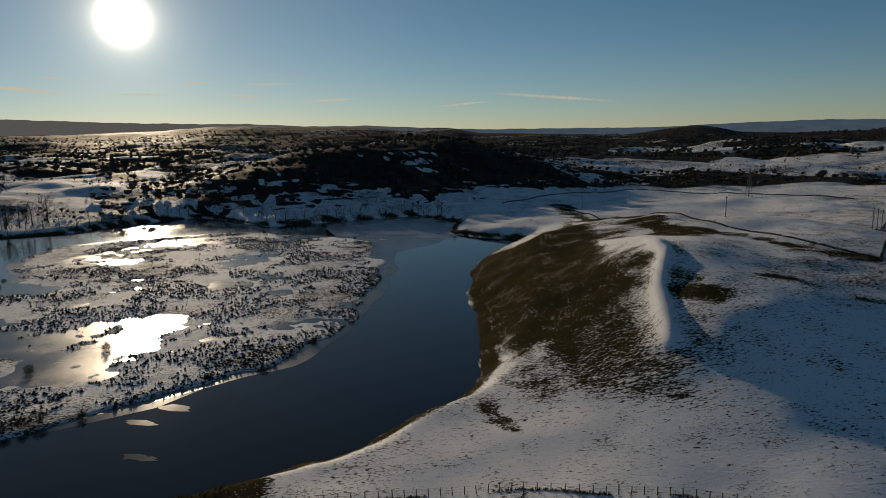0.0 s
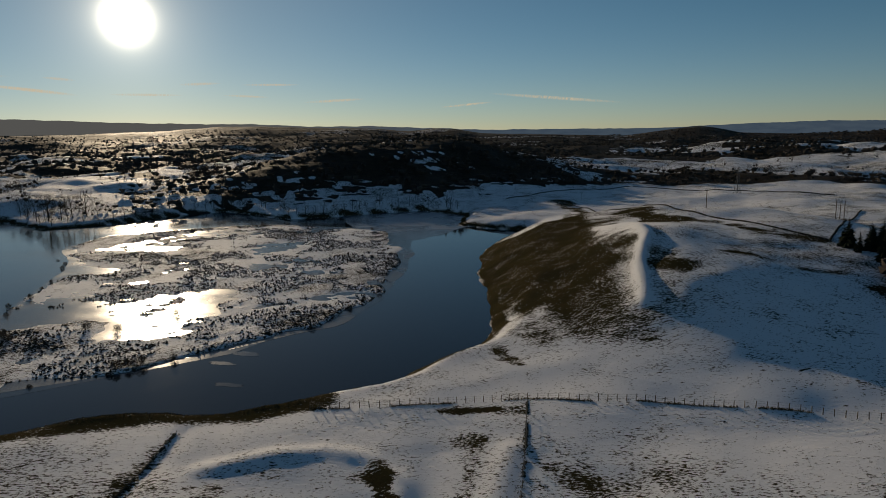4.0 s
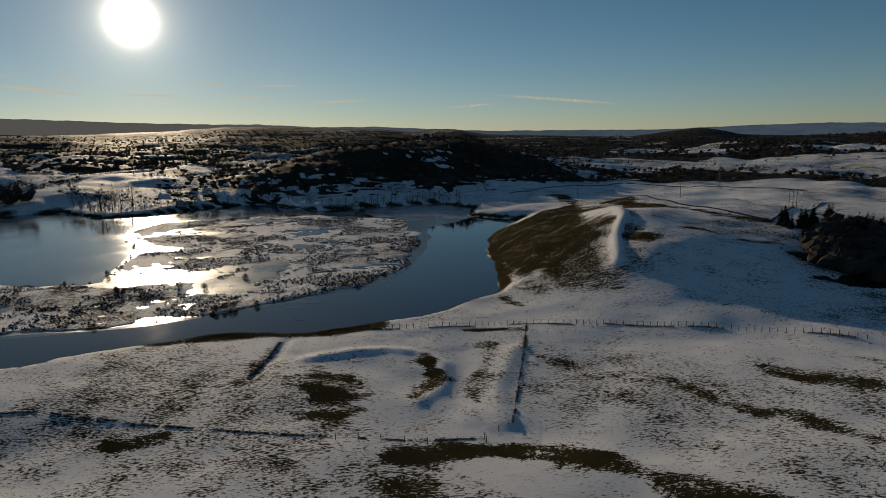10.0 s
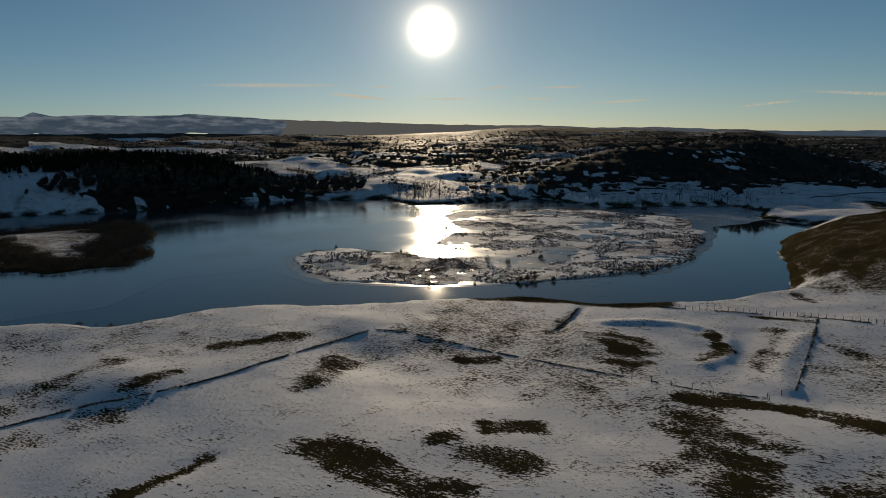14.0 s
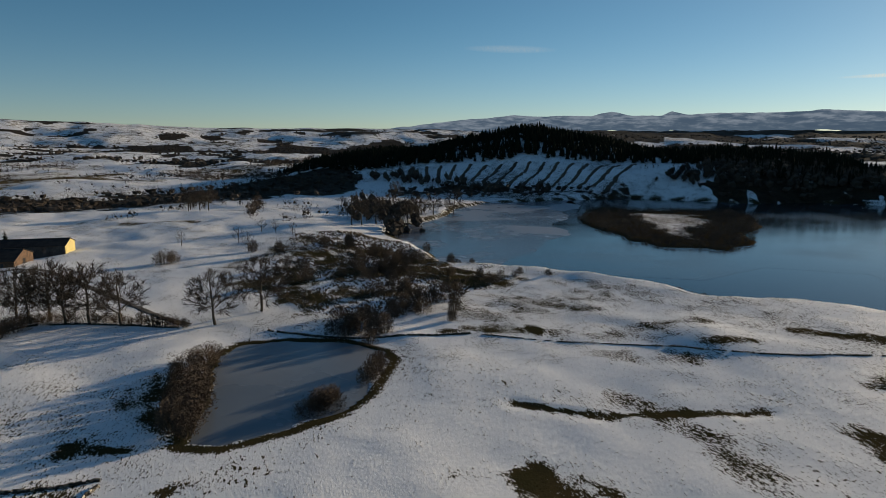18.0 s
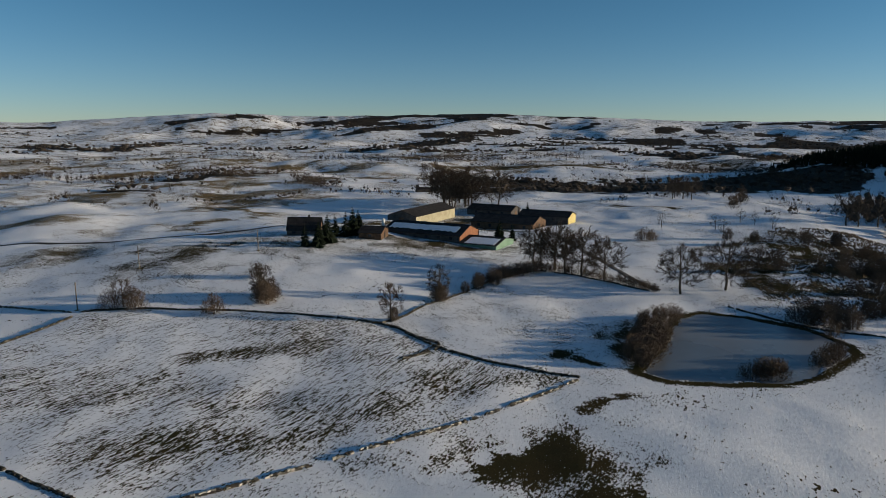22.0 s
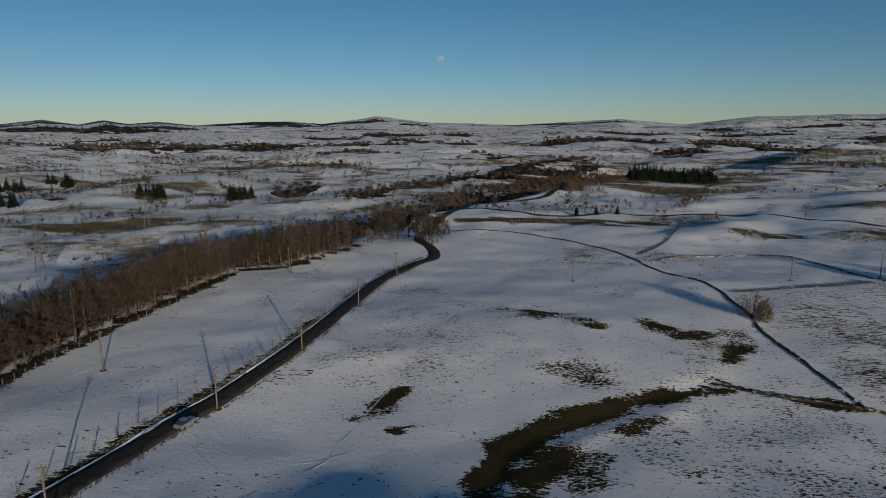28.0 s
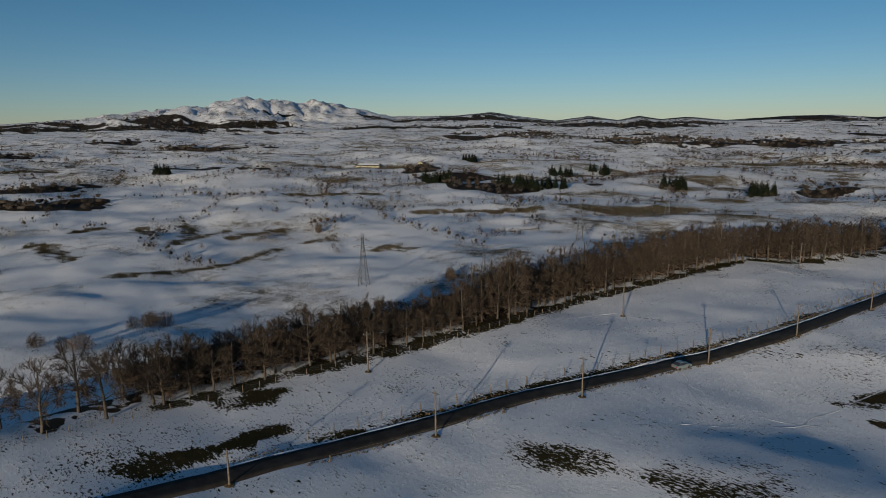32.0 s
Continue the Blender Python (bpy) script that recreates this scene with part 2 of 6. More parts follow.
def height(x, y):
    x, y = np.asarray(x, float), np.asarray(y, float)
    r = np.hypot(x - 10, y + 60)
    bearing = np.degrees(np.arctan2(-(x - 10), y + 60))
    z = -2.2 + 0.9 * fbm(x, y, 60, 3, 3) + 0.25 * fbm(x, y, 14, 2, 8)
    z = z + ramp(r, 240, 340) * 1.5 * fbm(x, y, 40, 3, 13)
    z = z + ramp(r, 300, 1100) * (9 * fbm(x, y, 330, 4, 21) + 3 * fbm(x, y, 90, 2, 5))
    z = z + ramp(r, 480, 850) * ramp(np.abs(bearing - 10), 75, 50) * (9 * fbm(x, y, 170, 3, 22) + 7 * np.abs(fbm(x, y, 320, 2, 23)))
    for cx, cy, rx, ry, turn, h, power in HILLS:
        c, s = math.cos(radians(turn)), math.sin(radians(turn))
        u, v = ((x - cx) * c + (y - cy) * s) / rx, (-(x - cx) * s + (y - cy) * c) / ry
        z = z + h * np.exp(-((u * u + v * v) ** power))
    # the steep bank along the spur
    z = z + 1.7 * np.exp(-(along(x, y, SCARP) / 2.3) ** 2) * ramp(y, 118, 132)
    # small banks and hollows of the near pasture
    for pts, lift, wide in BANKS:
        z = z + lift * np.exp(-(along(x, y, pts) / wide) ** 2)
    # the river valley behind the row of trees
    g = beyond_gorge(x, y)
    z = z - (21 + 3 * fbm(x, y, 120, 2, 31)) * ramp(g, 3, 62) * (1 - ramp(r, 1500, 2600)) * ramp(y, 60, -90)
    # far country up to the skyline
    sb, se = [p[0] for p in SKYLINE], [p[1] for p in SKYLINE]
    top = 50 + 4650 * np.tan(np.radians(np.interp(bearing, sb, se)))
    rough = 1 + np.where((bearing < -104) & (bearing > -132), .09, np.where((bearing > 44) & (bearing < 80), .03, .03)) * (fbm(bearing * 40, r / 20, 60, 3, 77) + np.where(((bearing < -104) & (bearing > -132)) | ((bearing > 44) & (bearing < 80)), .7 - 2.2 * np.abs(fbm(bearing * 40, r / 12, 30, 2, 78)), 0))
    rise = ramp(r, 1900, 4650) ** 1.6
    z = z * (1 - rise) + rise * top * np.where(r > 3000, rough, 1) + rise * (1 - rise) * np.where(np.abs(bearing) > 60, 150 * np.clip(top / 160, .3, 1), 60) * fbm(x, y, 620, 4, 41)
    z = z - ramp(r, 4700, 4950) * 60
    # lake, islands, pond
    d = inside(x, y, LAKE) + 1.6 * fbm(x, y, 14, 3, 51)
    bank = np.where(d > -60, WATER + 0.15 + np.clip(-d, 0, 60) * 0.5, 1e4)
    low = np.where(d > -30, WATER + 0.15 + np.clip(-d, 0, 4) * .25, -60)
    z = np.where(d < 0, np.minimum(np.maximum(z, low), bank), np.minimum(z, WATER - np.clip(d * .35, .1, 3)))
    i = inside(x, y, REEDS) + 4.0 * fbm(x, y, 22, 3, 52)
    land = WATER + 0.22 + 0.38 * fbm(x, y, 26, 4, 53) + 0.1 * fbm(x, y, 3.5, 2, 54)
    pool = np.exp(-(((x + 118) / 46) ** 2 + ((y - 166) / 30) ** 2))
    land = land - 0.22 * pool
    z = np.where((i > -3) & (d > 0), z + (land - z) * ramp(i, -3, 1.5), z)
    i = inside(x, y, ISLE) + 5 * fbm(x, y, 30, 3, 55)
    z = np.where((i > -3) & (d > 0), z + (WATER + 0.5 + 0.3 * fbm(x, y, 20, 2, 56) - z) * ramp(i, -3, 3), z)
    p = inside(x, y, POND) + 1.0 * fbm(x, y, 9, 2, 57)
    z = np.where(p < 0, np.where(p > -14, np.maximum(z, POND_LEVEL + .15) * ramp(-p, 0, 14) + (POND_LEVEL + .15) * (1 - ramp(-p, 0, 14)), z), np.minimum(z, POND_LEVEL - np.clip(p * .3, .08, 1.5)))
    return z

# ---- materials ----
def nodes_of(name):
    m = bpy.data.materials.new(name)
    m.use_nodes = True
    return m, m.node_tree.nodes, m.node_tree.links, m.node_tree.nodes["Principled BSDF"]


def put(links, sock, value):
    if hasattr(value, "is_linked"):
        links.new(value, sock)
    else:
        sock.default_value = value


def n_noise(n, l, vec, scale, detail=4.0, rough=0.55):
    t = n.new("ShaderNodeTexNoise")
    t.inputs["Scale"].default_value, t.inputs["Detail"].default_value, t.inputs["Roughness"].default_value = scale, detail, rough
    l.new(vec, t.inputs["Vector"])
    return t.outputs["Fac"]


def n_math(n, l, op, a, b=0.0, c=0.0):
    t = n.new("ShaderNodeMath")
    t.operation = op
    for k, v in enumerate((a, b, c)):
        put(l, t.inputs[k], v)
    return t.outputs[0]


def n_step(n, l, v, a, b):
    t = n.new("ShaderNodeMapRange")
    t.interpolation_type = "SMOOTHSTEP"
    put(l, t.inputs["Value"], v)
    t.inputs["From Min"].default_value, t.inputs["From Max"].default_value = a, b
    return t.outputs[0]


def n_mix(n, l, f, a, b):
    t = n.new("ShaderNodeMix")
    t.data_type = "RGBA"
    put(l, t.inputs["Factor"], f)
    put(l, t.inputs["A"], a if hasattr(a, "is_linked") else (*a, 1))
    put(l, t.inputs["B"], b if hasattr(b, "is_linked") else (*b, 1))
    return t.outputs["Result"]


def n_bump(n, l, h, distance, strength=1.0):
    t = n.new("ShaderNodeBump")
    t.inputs["Distance"].default_value, t.inputs["Strength"].default_value = distance, strength
    l.new(h, t.inputs["Height"])
    return t.outputs["Normal"]


def n_attr(n, name):
    t = n.new("ShaderNodeAttribute")
    t.attribute_name = name
    return t.outputs["Fac"]


def n_place(n):
    return n.new("ShaderNodeNewGeometry").outputs["Position"]


def ground_material():
    m, n, l, p = nodes_of("snowy_pasture")
    where = n_place(n)
    drawn = n.new("ShaderNodeMapping")
    drawn.inputs["Rotation"].default_value, drawn.inputs["Scale"].default_value = (0, 0, .12), (.62, 1.3, 1)
    l.new(where, drawn.inputs["Vector"])
    fine, mid, big, grain = n_noise(n, l, drawn.outputs["Vector"], 2.0, 8, .72), n_noise(n, l, where, 0.13, 7, .62), n_noise(n, l, where, 0.02, 3), n_noise(n, l, where, 4.5, 3)
    bare, wood, reed = n_attr(n, "bare"), n_attr(n, "wood"), n_attr(n, "reed")
    # how far the grass pokes through the snow
    v = n_math(n, l, "MULTIPLY_ADD", bare, 1.15, n_math(n, l, "MULTIPLY", n_math(n, l, "SUBTRACT", fine, .5), 3.5))
    v = n_math(n, l, "ADD", v, n_math(n, l, "MULTIPLY", n_math(n, l, "SUBTRACT", mid, .5), n_math(n, l, "MULTIPLY_ADD", n_attr(n, "streak"), -.9, 1.3)))
    v = n_math(n, l, "ADD", v, n_math(n, l, "MULTIPLY", n_math(n, l, "SUBTRACT", big, .5), .6))
    v = n_math(n, l, "ADD", v, n_math(n, l, "MULTIPLY", n_math(n, l, "SUBTRACT", n_noise(n, l, where, .035, 7, .68), .47), n_math(n, l, "MULTIPLY", n_attr(n, "far"), 2.6)))
    turn = n.new("ShaderNodeMapping")
    turn.inputs["Rotation"].default_value, turn.inputs["Scale"].default_value = (0, 0, .5), (.22, 1.25, .6)
    l.new(where, turn.inputs["Vector"])
    v = n_math(n, l, "ADD", v, n_math(n, l, "MULTIPLY", n_math(n, l, "SUBTRACT", n_noise(n, l, turn.outputs["Vector"], 1.5, 5, .65), .5), n_math(n, l, "MULTIPLY_ADD", n_attr(n, "streak"), 2.2, .25)))
    show = n_step(n, l, v, .5, .6)
    # single tufts and molehills sprinkled over the snow, thick in some places and thin in others
    region = n_noise(n, l, where, .05, 4, .6)
    sprinkle = n_math(n, l, "MULTIPLY_ADD", n_math(n, l, "SUBTRACT", region, .5), .55, n_noise(n, l, drawn.outputs["Vector"], 1.1, 3, .5))
    show = n_math(n, l, "MAXIMUM", show, n_step(n, l, sprinkle, .71, .74))
    snow = n_mix(n, l, grain, (.79, .80, .82), (.90, .90, .90))
    grass = n_mix(n, l, n_step(n, l, mid, .38, .62), (.066, .05, .024), (.045, .041, .019))
    grass = n_mix(n, l, n_step(n, l, grain, .35, .7), grass, (.035, .028, .014))
    straw = n_mix(n, l, grain, (.03, .022, .013), (.085, .062, .034))
    grass = n_mix(n, l, reed, grass, straw)
    grass = n_mix(n, l, n_math(n, l, "MULTIPLY", n_attr(n, "dry"), n_step(n, l, mid, .25, .6)), grass, (.19, .14, .075))
    col = n_mix(n, l, show, snow, grass)
    scrub = n_mix(n, l, n_step(n, l, mid, .35, .65), (.022, .018, .013), (.05, .038, .025))
    litter = n_step(n, l, n_math(n, l, "ADD", wood, n_math(n, l, "MULTIPLY", n_math(n, l, "SUBTRACT", mid, .5), .9)), .55, .7)
    col = n_mix(n, l, litter, col, scrub)
    l.new(col, p.inputs["Base Color"])
    p.inputs["Roughness"].default_value = .72
    l.new(n_math(n, l, "MULTIPLY", n_math(n, l, "SUBTRACT", 1.0, show), .04), p.inputs["Specular IOR Level"])
    h = n_math(n, l, "ADD", n_math(n, l, "MULTIPLY", fine, .42), n_math(n, l, "MULTIPLY", mid, .9))
    h = n_math(n, l, "MULTIPLY_ADD", show, .25, h)
    l.new(n_bump(n, l, h, .4, .7), p.inputs["Normal"])
    return m


def water_material(name, deep, rough, wave, dust=0.0, tint=(.5, .54, .58)):
    m, n, l, p = nodes_of(name)
    where = n_place(n)
    big, fine = n_noise(n, l, where, .018, 5, .6), n_noise(n, l, where, .7, 4)
    col = n_mix(n, l, n_math(n, l, "MULTIPLY", n_step(n, l, big, .42, .62), dust), deep, tint)
    l.new(col, p.inputs["Base Color"])
    l.new(n_math(n, l, "MULTIPLY_ADD", n_step(n, l, big, .4, .65), rough * .8, rough), p.inputs["Roughness"])
    p.inputs["IOR"].default_value = 1.33
    l.new(n_bump(n, l, n_math(n, l, "ADD", fine, n_math(n, l, "MULTIPLY", big, 2.0)), wave), p.inputs["Normal"])
    return m


def plain(name, a, b, scale, rough=.8, metal=0.0, bump=.0, spec=.3, random_tint=0.0):
    """A surface that wavers between two colours at two sizes."""
    m, n, l, p = nodes_of(name)
    where = n.new("ShaderNodeTexCoord").outputs["Object"]
    f = n_math(n, l, "ADD", n_math(n, l, "MULTIPLY", n_noise(n, l, where, scale, 4), .6), n_math(n, l, "MULTIPLY", n_noise(n, l, where, scale * 7, 3), .4))
    col = n_mix(n, l, n_step(n, l, f, .36, .64), a, b)
    if random_tint:
        info = n.new("ShaderNodeObjectInfo")
        hsv = n.new("ShaderNodeHueSaturation")
        l.new(n_math(n, l, "MULTIPLY_ADD", info.outputs["Random"], random_tint, 1 - random_tint / 2), hsv.inputs["Value"])
        l.new(col, hsv.inputs["Color"])
        col = hsv.outputs["Color"]
    l.new(col, p.inputs["Base Color"])
    p.inputs["Roughness"].default_value, p.inputs["Metallic"].default_value, p.inputs["Specular IOR Level"].default_value = rough, metal, spec
    if bump:
        l.new(n_bump(n, l, f, bump), p.inputs["Normal"])
    return m


GROUND = ground_material()
OPEN_WATER = water_material("open_water", (.006, .011, .015), .035, .004)
CLEAR_ICE = water_material("clear_lake_ice", (.014, .022, .03), .10, .006, .5, (.10, .125, .15))
POND_ICE = water_material("pond_ice", (.15, .17, .19), .22, .006, .6, (.25, .27, .3))
SHELF_ICE = water_material("shelf_ice", (.035, .042, .05), .2, .02, .6, (.15, .16, .175))
PALE_ICE = water_material("pale_snowy_ice", (.10, .12, .15), .2, .008, .8, (.30, .32, .36))
# ---- bare grass, drawn as strips: points, half width, strength ----
BARE = []
NORTH_GRASS = [([(-38, 52), (-31, 32)], 8, 0.9),
    ([(-16, 61), (-12, 49), (-17, 39)], 3, 0.9),
    ([(-18, 15), (-2, 16), (14, 10), (24, 1), (35, -6)], 3.5, 0.95),
    ([(-15, 2), (-8, -9), (-5, -16)], 9, 0.75),
    ([(0, -11), (12, -16), (35, -20)], 7, 0.6),
    ([(34, 48), (40, 31), (50, 23), (57, 13)], 4, 0.7),
    ([(57, 44), (69, 36)], 3, 0.9),
    ([(-51, -12), (-43, -10)], 2.5, 0.95),
    ([(-57, -21), (-54, -17)], 2.5, 0.9),
    ([(-47, -24), (-39, -22)], 4, 0.7),
    ([(-98, 12), (-92, -7)], 4, 0.6),
    ([(-69, 21), (-61, 24)], 2.5, 0.9),
    ([(-121, 11), (-115, 19)], 4, 0.7),
    ([(-6, 82), (9, 81)], 3, 0.8),
    ([(0, 70), (-5, 36)], 4, 0.55)]
BARE.append(NORTH_GRASS)
NORTH_MORE_GRASS = [([(11, 61), (16, 55)], 4, 0.6),
    ([(-81, 56), (-74, 46)], 5, 0.45),
    ([(-54, 69), (-54, 47)], 3, 0.6),
    ([(-72, -30), (-58, -33), (-49, -34)], 6, 0.8),
    ([(-93, -10), (-94, 11)], 4, 0.7),
    ([(-56, -21), (-54, -19)], 2.5, 0.9),
    ([(-50, -15), (-44, -9)], 2.5, 0.9),
    ([(-48, -24), (-39, -23)], 5, 0.6),
    ([(-70, 21), (-61, 22)], 2.5, 0.9),
    ([(-102, -63), (-86, -56), (-71, -58)], 6, 0.5),
    ([(-39, 45), (-32, 34)], 6, 0.8),
    ([(57, 47), (70, 36)], 4, 0.8)]
BARE.append(NORTH_MORE_GRASS)
SPUR_GRASS = [([(16, 213), (35, 218), (58, 233)], 13, 0.8),
    ([(12, 166), (28, 177), (51, 178)], 13, 0.8),
    ([(20, 127), (39, 144), (42, 122)], 10, 0.55),
    ([(79, 428), (80, 208)], 9, 0.9),
    ([(55, 152), (59, 141)], 6, 0.7),
    ([(86, 227), (105, 182), (116, 171)], 5, 0.9),
    ([(78, 150), (82, 148)], 3, 1.0),
    ([(8, 116), (12, 106)], 3, 0.8),
    ([(13, 244), (11, 157)], 6, 0.8),
    ([(29, 128), (42, 110)], 6, 0.5),
    ([(92, 137), (102, 135)], 3, 0.6),
    ([(108, 124), (116, 106)], 8, 0.9)]
BARE.append(SPUR_GRASS)
WEST_GRASS = [([(-106, -83), (-97, -71), (-92, -55), (-89, -40)], 3, 1.0),
    ([(-154, -78), (-149, -62)], 4, 0.8),
    ([(-142, -38), (-142, -15)], 6, 0.55),
    ([(-128, 4), (-115, 21)], 3, 0.75),
    ([(-124, -24), (-122, -16)], 4, 0.8),
    ([(-171, -68), (-183, -26)], 16, 0.45),
    ([(-437, -691), (-400, -556), (-407, -464)], 28, 0.42),
    ([(-276, -448), (-258, -376)], 7, 0.85),
    ([(-684, -988), (-778, -830)], 12, 0.95),
    ([(-133, -322), (-154, -300)], 5, 0.6),
    ([(-203, -408), (-181, -322)], 8, 0.5),
    ([(-170, -48), (-164, -36)], 4, 0.6),
    ([(-80, -91), (-70, -90)], 6, 1.0),
    ([(-79, -149), (-89, -144)], 2, 0.9),
    ([(-154, -84), (-150, -63)], 3, 0.8),
    ([(-145, -56), (-136, -31)], 5, 0.5),
    ([(-105, -160), (-104, -153)], 3, 1.0),
    ([(-77, -178), (-88, -162)], 8, 0.4),
    ([(-128, -53), (-118, -36)], 5, 0.45)]
BARE.append(WEST_GRASS)
MARSH_GRASS = [([(-220, -125), (-276, -94), (-246, -67)], 16, 0.85),
    ([(-228, -99), (-234, -70), (-211, -57)], 13, 0.85),
    ([(-195, -120), (-195, -94)], 12, 0.75),
    ([(-249, -141), (-302, -105)], 9, 0.6),
    ([(-407, -209), (-392, -172)], 6, 0.7),
    ([(-837, -549), (-915, -444), (-994, -353)], 28, 0.95),
    ([(-1089, -282), (-1119, -151)], 20, 0.7),
    ([(-134, -149), (-110, -143)], 6, 0.8),
    ([(-126, -154), (-146, -149)], 6, 0.45),
    ([(-859, -547), (-928, -428), (-1083, -354)], 20, 0.95)]
BARE.append(MARSH_GRASS)
SOUTHWEST_GRASS = [([(-51, -156), (-60, -147), (-54, -142)], 8, 0.85),
    ([(-66, -228), (-86, -210)], 4, 0.45),
    ([(-38, -243), (-51, -213), (-60, -178), (-76, -163)], 12, 0.3),
    ([(-32, -206), (-47, -181)], 8, 0.36),
    ([(-131, -319), (-151, -304)], 8, 0.7),
    ([(-210, -379), (-251, -374)], 10, 0.8),
    ([(-293, -467), (-332, -458)], 10, 0.6),
    ([(-67, -360), (-84, -353)], 6, 0.9),
    ([(-89, -143), (-79, -149)], 3, 0.8),
    ([(-13, -229), (-4, -214)], 4, 0.7),
    ([(-845, -565), (-999, -365), (-922, -276)], 22, 0.8),
    ([(-4, -230), (0, -228)], 4, 0.8),
    ([(-560, -648), (-566, -618)], 15, 0.7),
    ([(-274, -272), (-316, -264), (-276, -228)], 7, 0.95),
    ([(-193, -260), (-202, -239)], 4, 0.8)]
BARE.append(SOUTHWEST_GRASS)
SOUTH_GRASS = [([(45.5, -160), (46.4, -172), (43.2, -181), (36.5, -187.4), (26.2, -193.8), (13, -199.6), (1.3, -201.8)], 2.6, 1.2),
    ([(42, -162), (41, -172), (35, -179)], 2.6, .9), ([(33, -170), (29, -178)], 2.5, .55), ([(23, -187), (17, -191)], 2, .7), ([(66, -194), (60.5, -203)], 1.6, 1.0), ([(60, -188), (57, -190)], 2.2, 1.0), ([(34, -246), (24, -240), (19, -233)], 3, .9),
    ([(16, -197), (8, -201), (2, -205), (-4, -200), (-19, -194)], 1.6, 1.0),
    ([(42, -177), (34, -178)], 4, 0.6),
    ([(6, -235), (3, -233)], 3, 0.85),
    ([(48, -405), (12, -410), (-25, -390)], 6, 0.9),
    ([(-65, -361), (-86, -356)], 5, 0.9),
    ([(32, -210), (24, -207)], 5, 0.5),
    ([(-10, -231), (-13, -228)], 5, 0.6),
    ([(4, -213), (-4, -226)], 5, 0.5),
    ([(39, -249), (30, -241)], 4, 0.6)]
BARE.append(SOUTH_GRASS)
EAST_GRASS = [([(128, -94), (127, -102)], 4, 1.0),
    ([(127, -105), (127, -114)], 3, 0.95),
    ([(142, -114), (140, -123)], 5, 0.85),
    ([(93, -139), (85, -140)], 4, 0.55),
    ([(75, -146), (68, -146)], 6, 0.55),
    ([(67, -193), (63, -194)], 3, 0.85),
    ([(579, -398), (523, -449)], 15, 0.95),
    ([(412, -412), (347, -473)], 9, 0.95),
    ([(489, -255), (443, -239)], 8, 0.8),
    ([(502, -229), (460, -217)], 6, 0.8),
    ([(381, -283), (379, -298)], 10, 0.8),
    ([(327, -302), (311, -305)], 8, 0.8),
    ([(492, -162), (416, -160)], 8, 0.8),
    ([(365, -166), (356, -218), (377, -264)], 4, 0.8),
    ([(534, -198), (542, -210)], 8, 0.9),
    ([(425, -220), (450, -265)], 7, 0.9),
    ([(427, -258), (430, -296)], 8, 0.9),
    ([(704, -247), (669, -260)], 6, 0.8),
    ([(321, -389), (298, -408)], 5, 0.6),
    ([(278, -437), (273, -472)], 5, 0.6)]
BARE.append(EAST_GRASS)
ROADSIDE_GRASS = [([(119.5, -118), (114, -140), (106.5, -166), (99.5, -190), (92, -212), (88, -228), (84.5, -246)], 1.3, .8), ([(146.5, -106), (144.5, -138), (139.5, -168), (136.5, -190), (136, -218), (129, -262)], 2.2, .9), (GORGE[2:11], 2.8, 1.1), (GORGE[10:15], 2.8, 1.1)]
BARE.append(ROADSIDE_GRASS)
SPUR_SLOPE = [(17, 296), (28, 273), (41, 268), (72, 363), (61, 251), (53, 207), (50, 179), (52, 164), (47, 151), (45, 136), (45, 124), (46, 108), (39, 108), (36, 115), (28, 112), (23, 120), (22, 143), (16, 138), (13, 159), (10, 187), (9, 221)]
# woods and wet ground seen from afar
WOODS = [[([(165, -100), (162, -138), (157, -168), (155, -190), (155, -218), (149, -262), (141, -304), (119, -328), (109, -350)], 11, 1), ([(-840, 20), (-840, 150), (-800, 330), (-650, 440)], 60, 1), ([(-1000, 250), (-1000, 50)], 160, 1), ([(-480, 275), (-445, 350), (-390, 405)], 28, 1),
          ([(-150, 560), (-60, 640), (10, 700)], 95, 1), ([(-60, 560), (-20, 520), (30, 560)], 40, 1), ([(118, 112), (140, 130), (155, 160)], 12, 1), ([(140, 640), (330, 600), (480, 520)], 30, 1)]]
OCHRE = [([(-150, -520), (-330, -500), (-420, -470)], 22, .42), ([(-240, -640), (-420, -610)], 18, .4), ([(-300, -430), (-380, -400)], 14, .4), ([(-500, -760), (-640, -640)], 25, .5), ([(20, -404), (-10, -412), (-45, -398)], 5, .9)]
BARE.append(OCHRE)
PIT = [([(-4, -672), (-20, -690), (-48, -700)], 9, 1.1), ([(-50, -712), (-90, -760)], 7, 1.1), ([(0, -640), (-20, -650)], 5, .9)]
BARE.append(PIT)
YARD = [([(-192, -290), (-215, -282), (-240, -276), (-262, -262), (-266, -240)], 4, .9), ([(-198, -262), (-199, -240), (-200, -222), (-215, -213)], 4, .85), ([(-262, -262), (-300, -268), (-310, -255)], 5, .7)]
BARE.append(YARD)
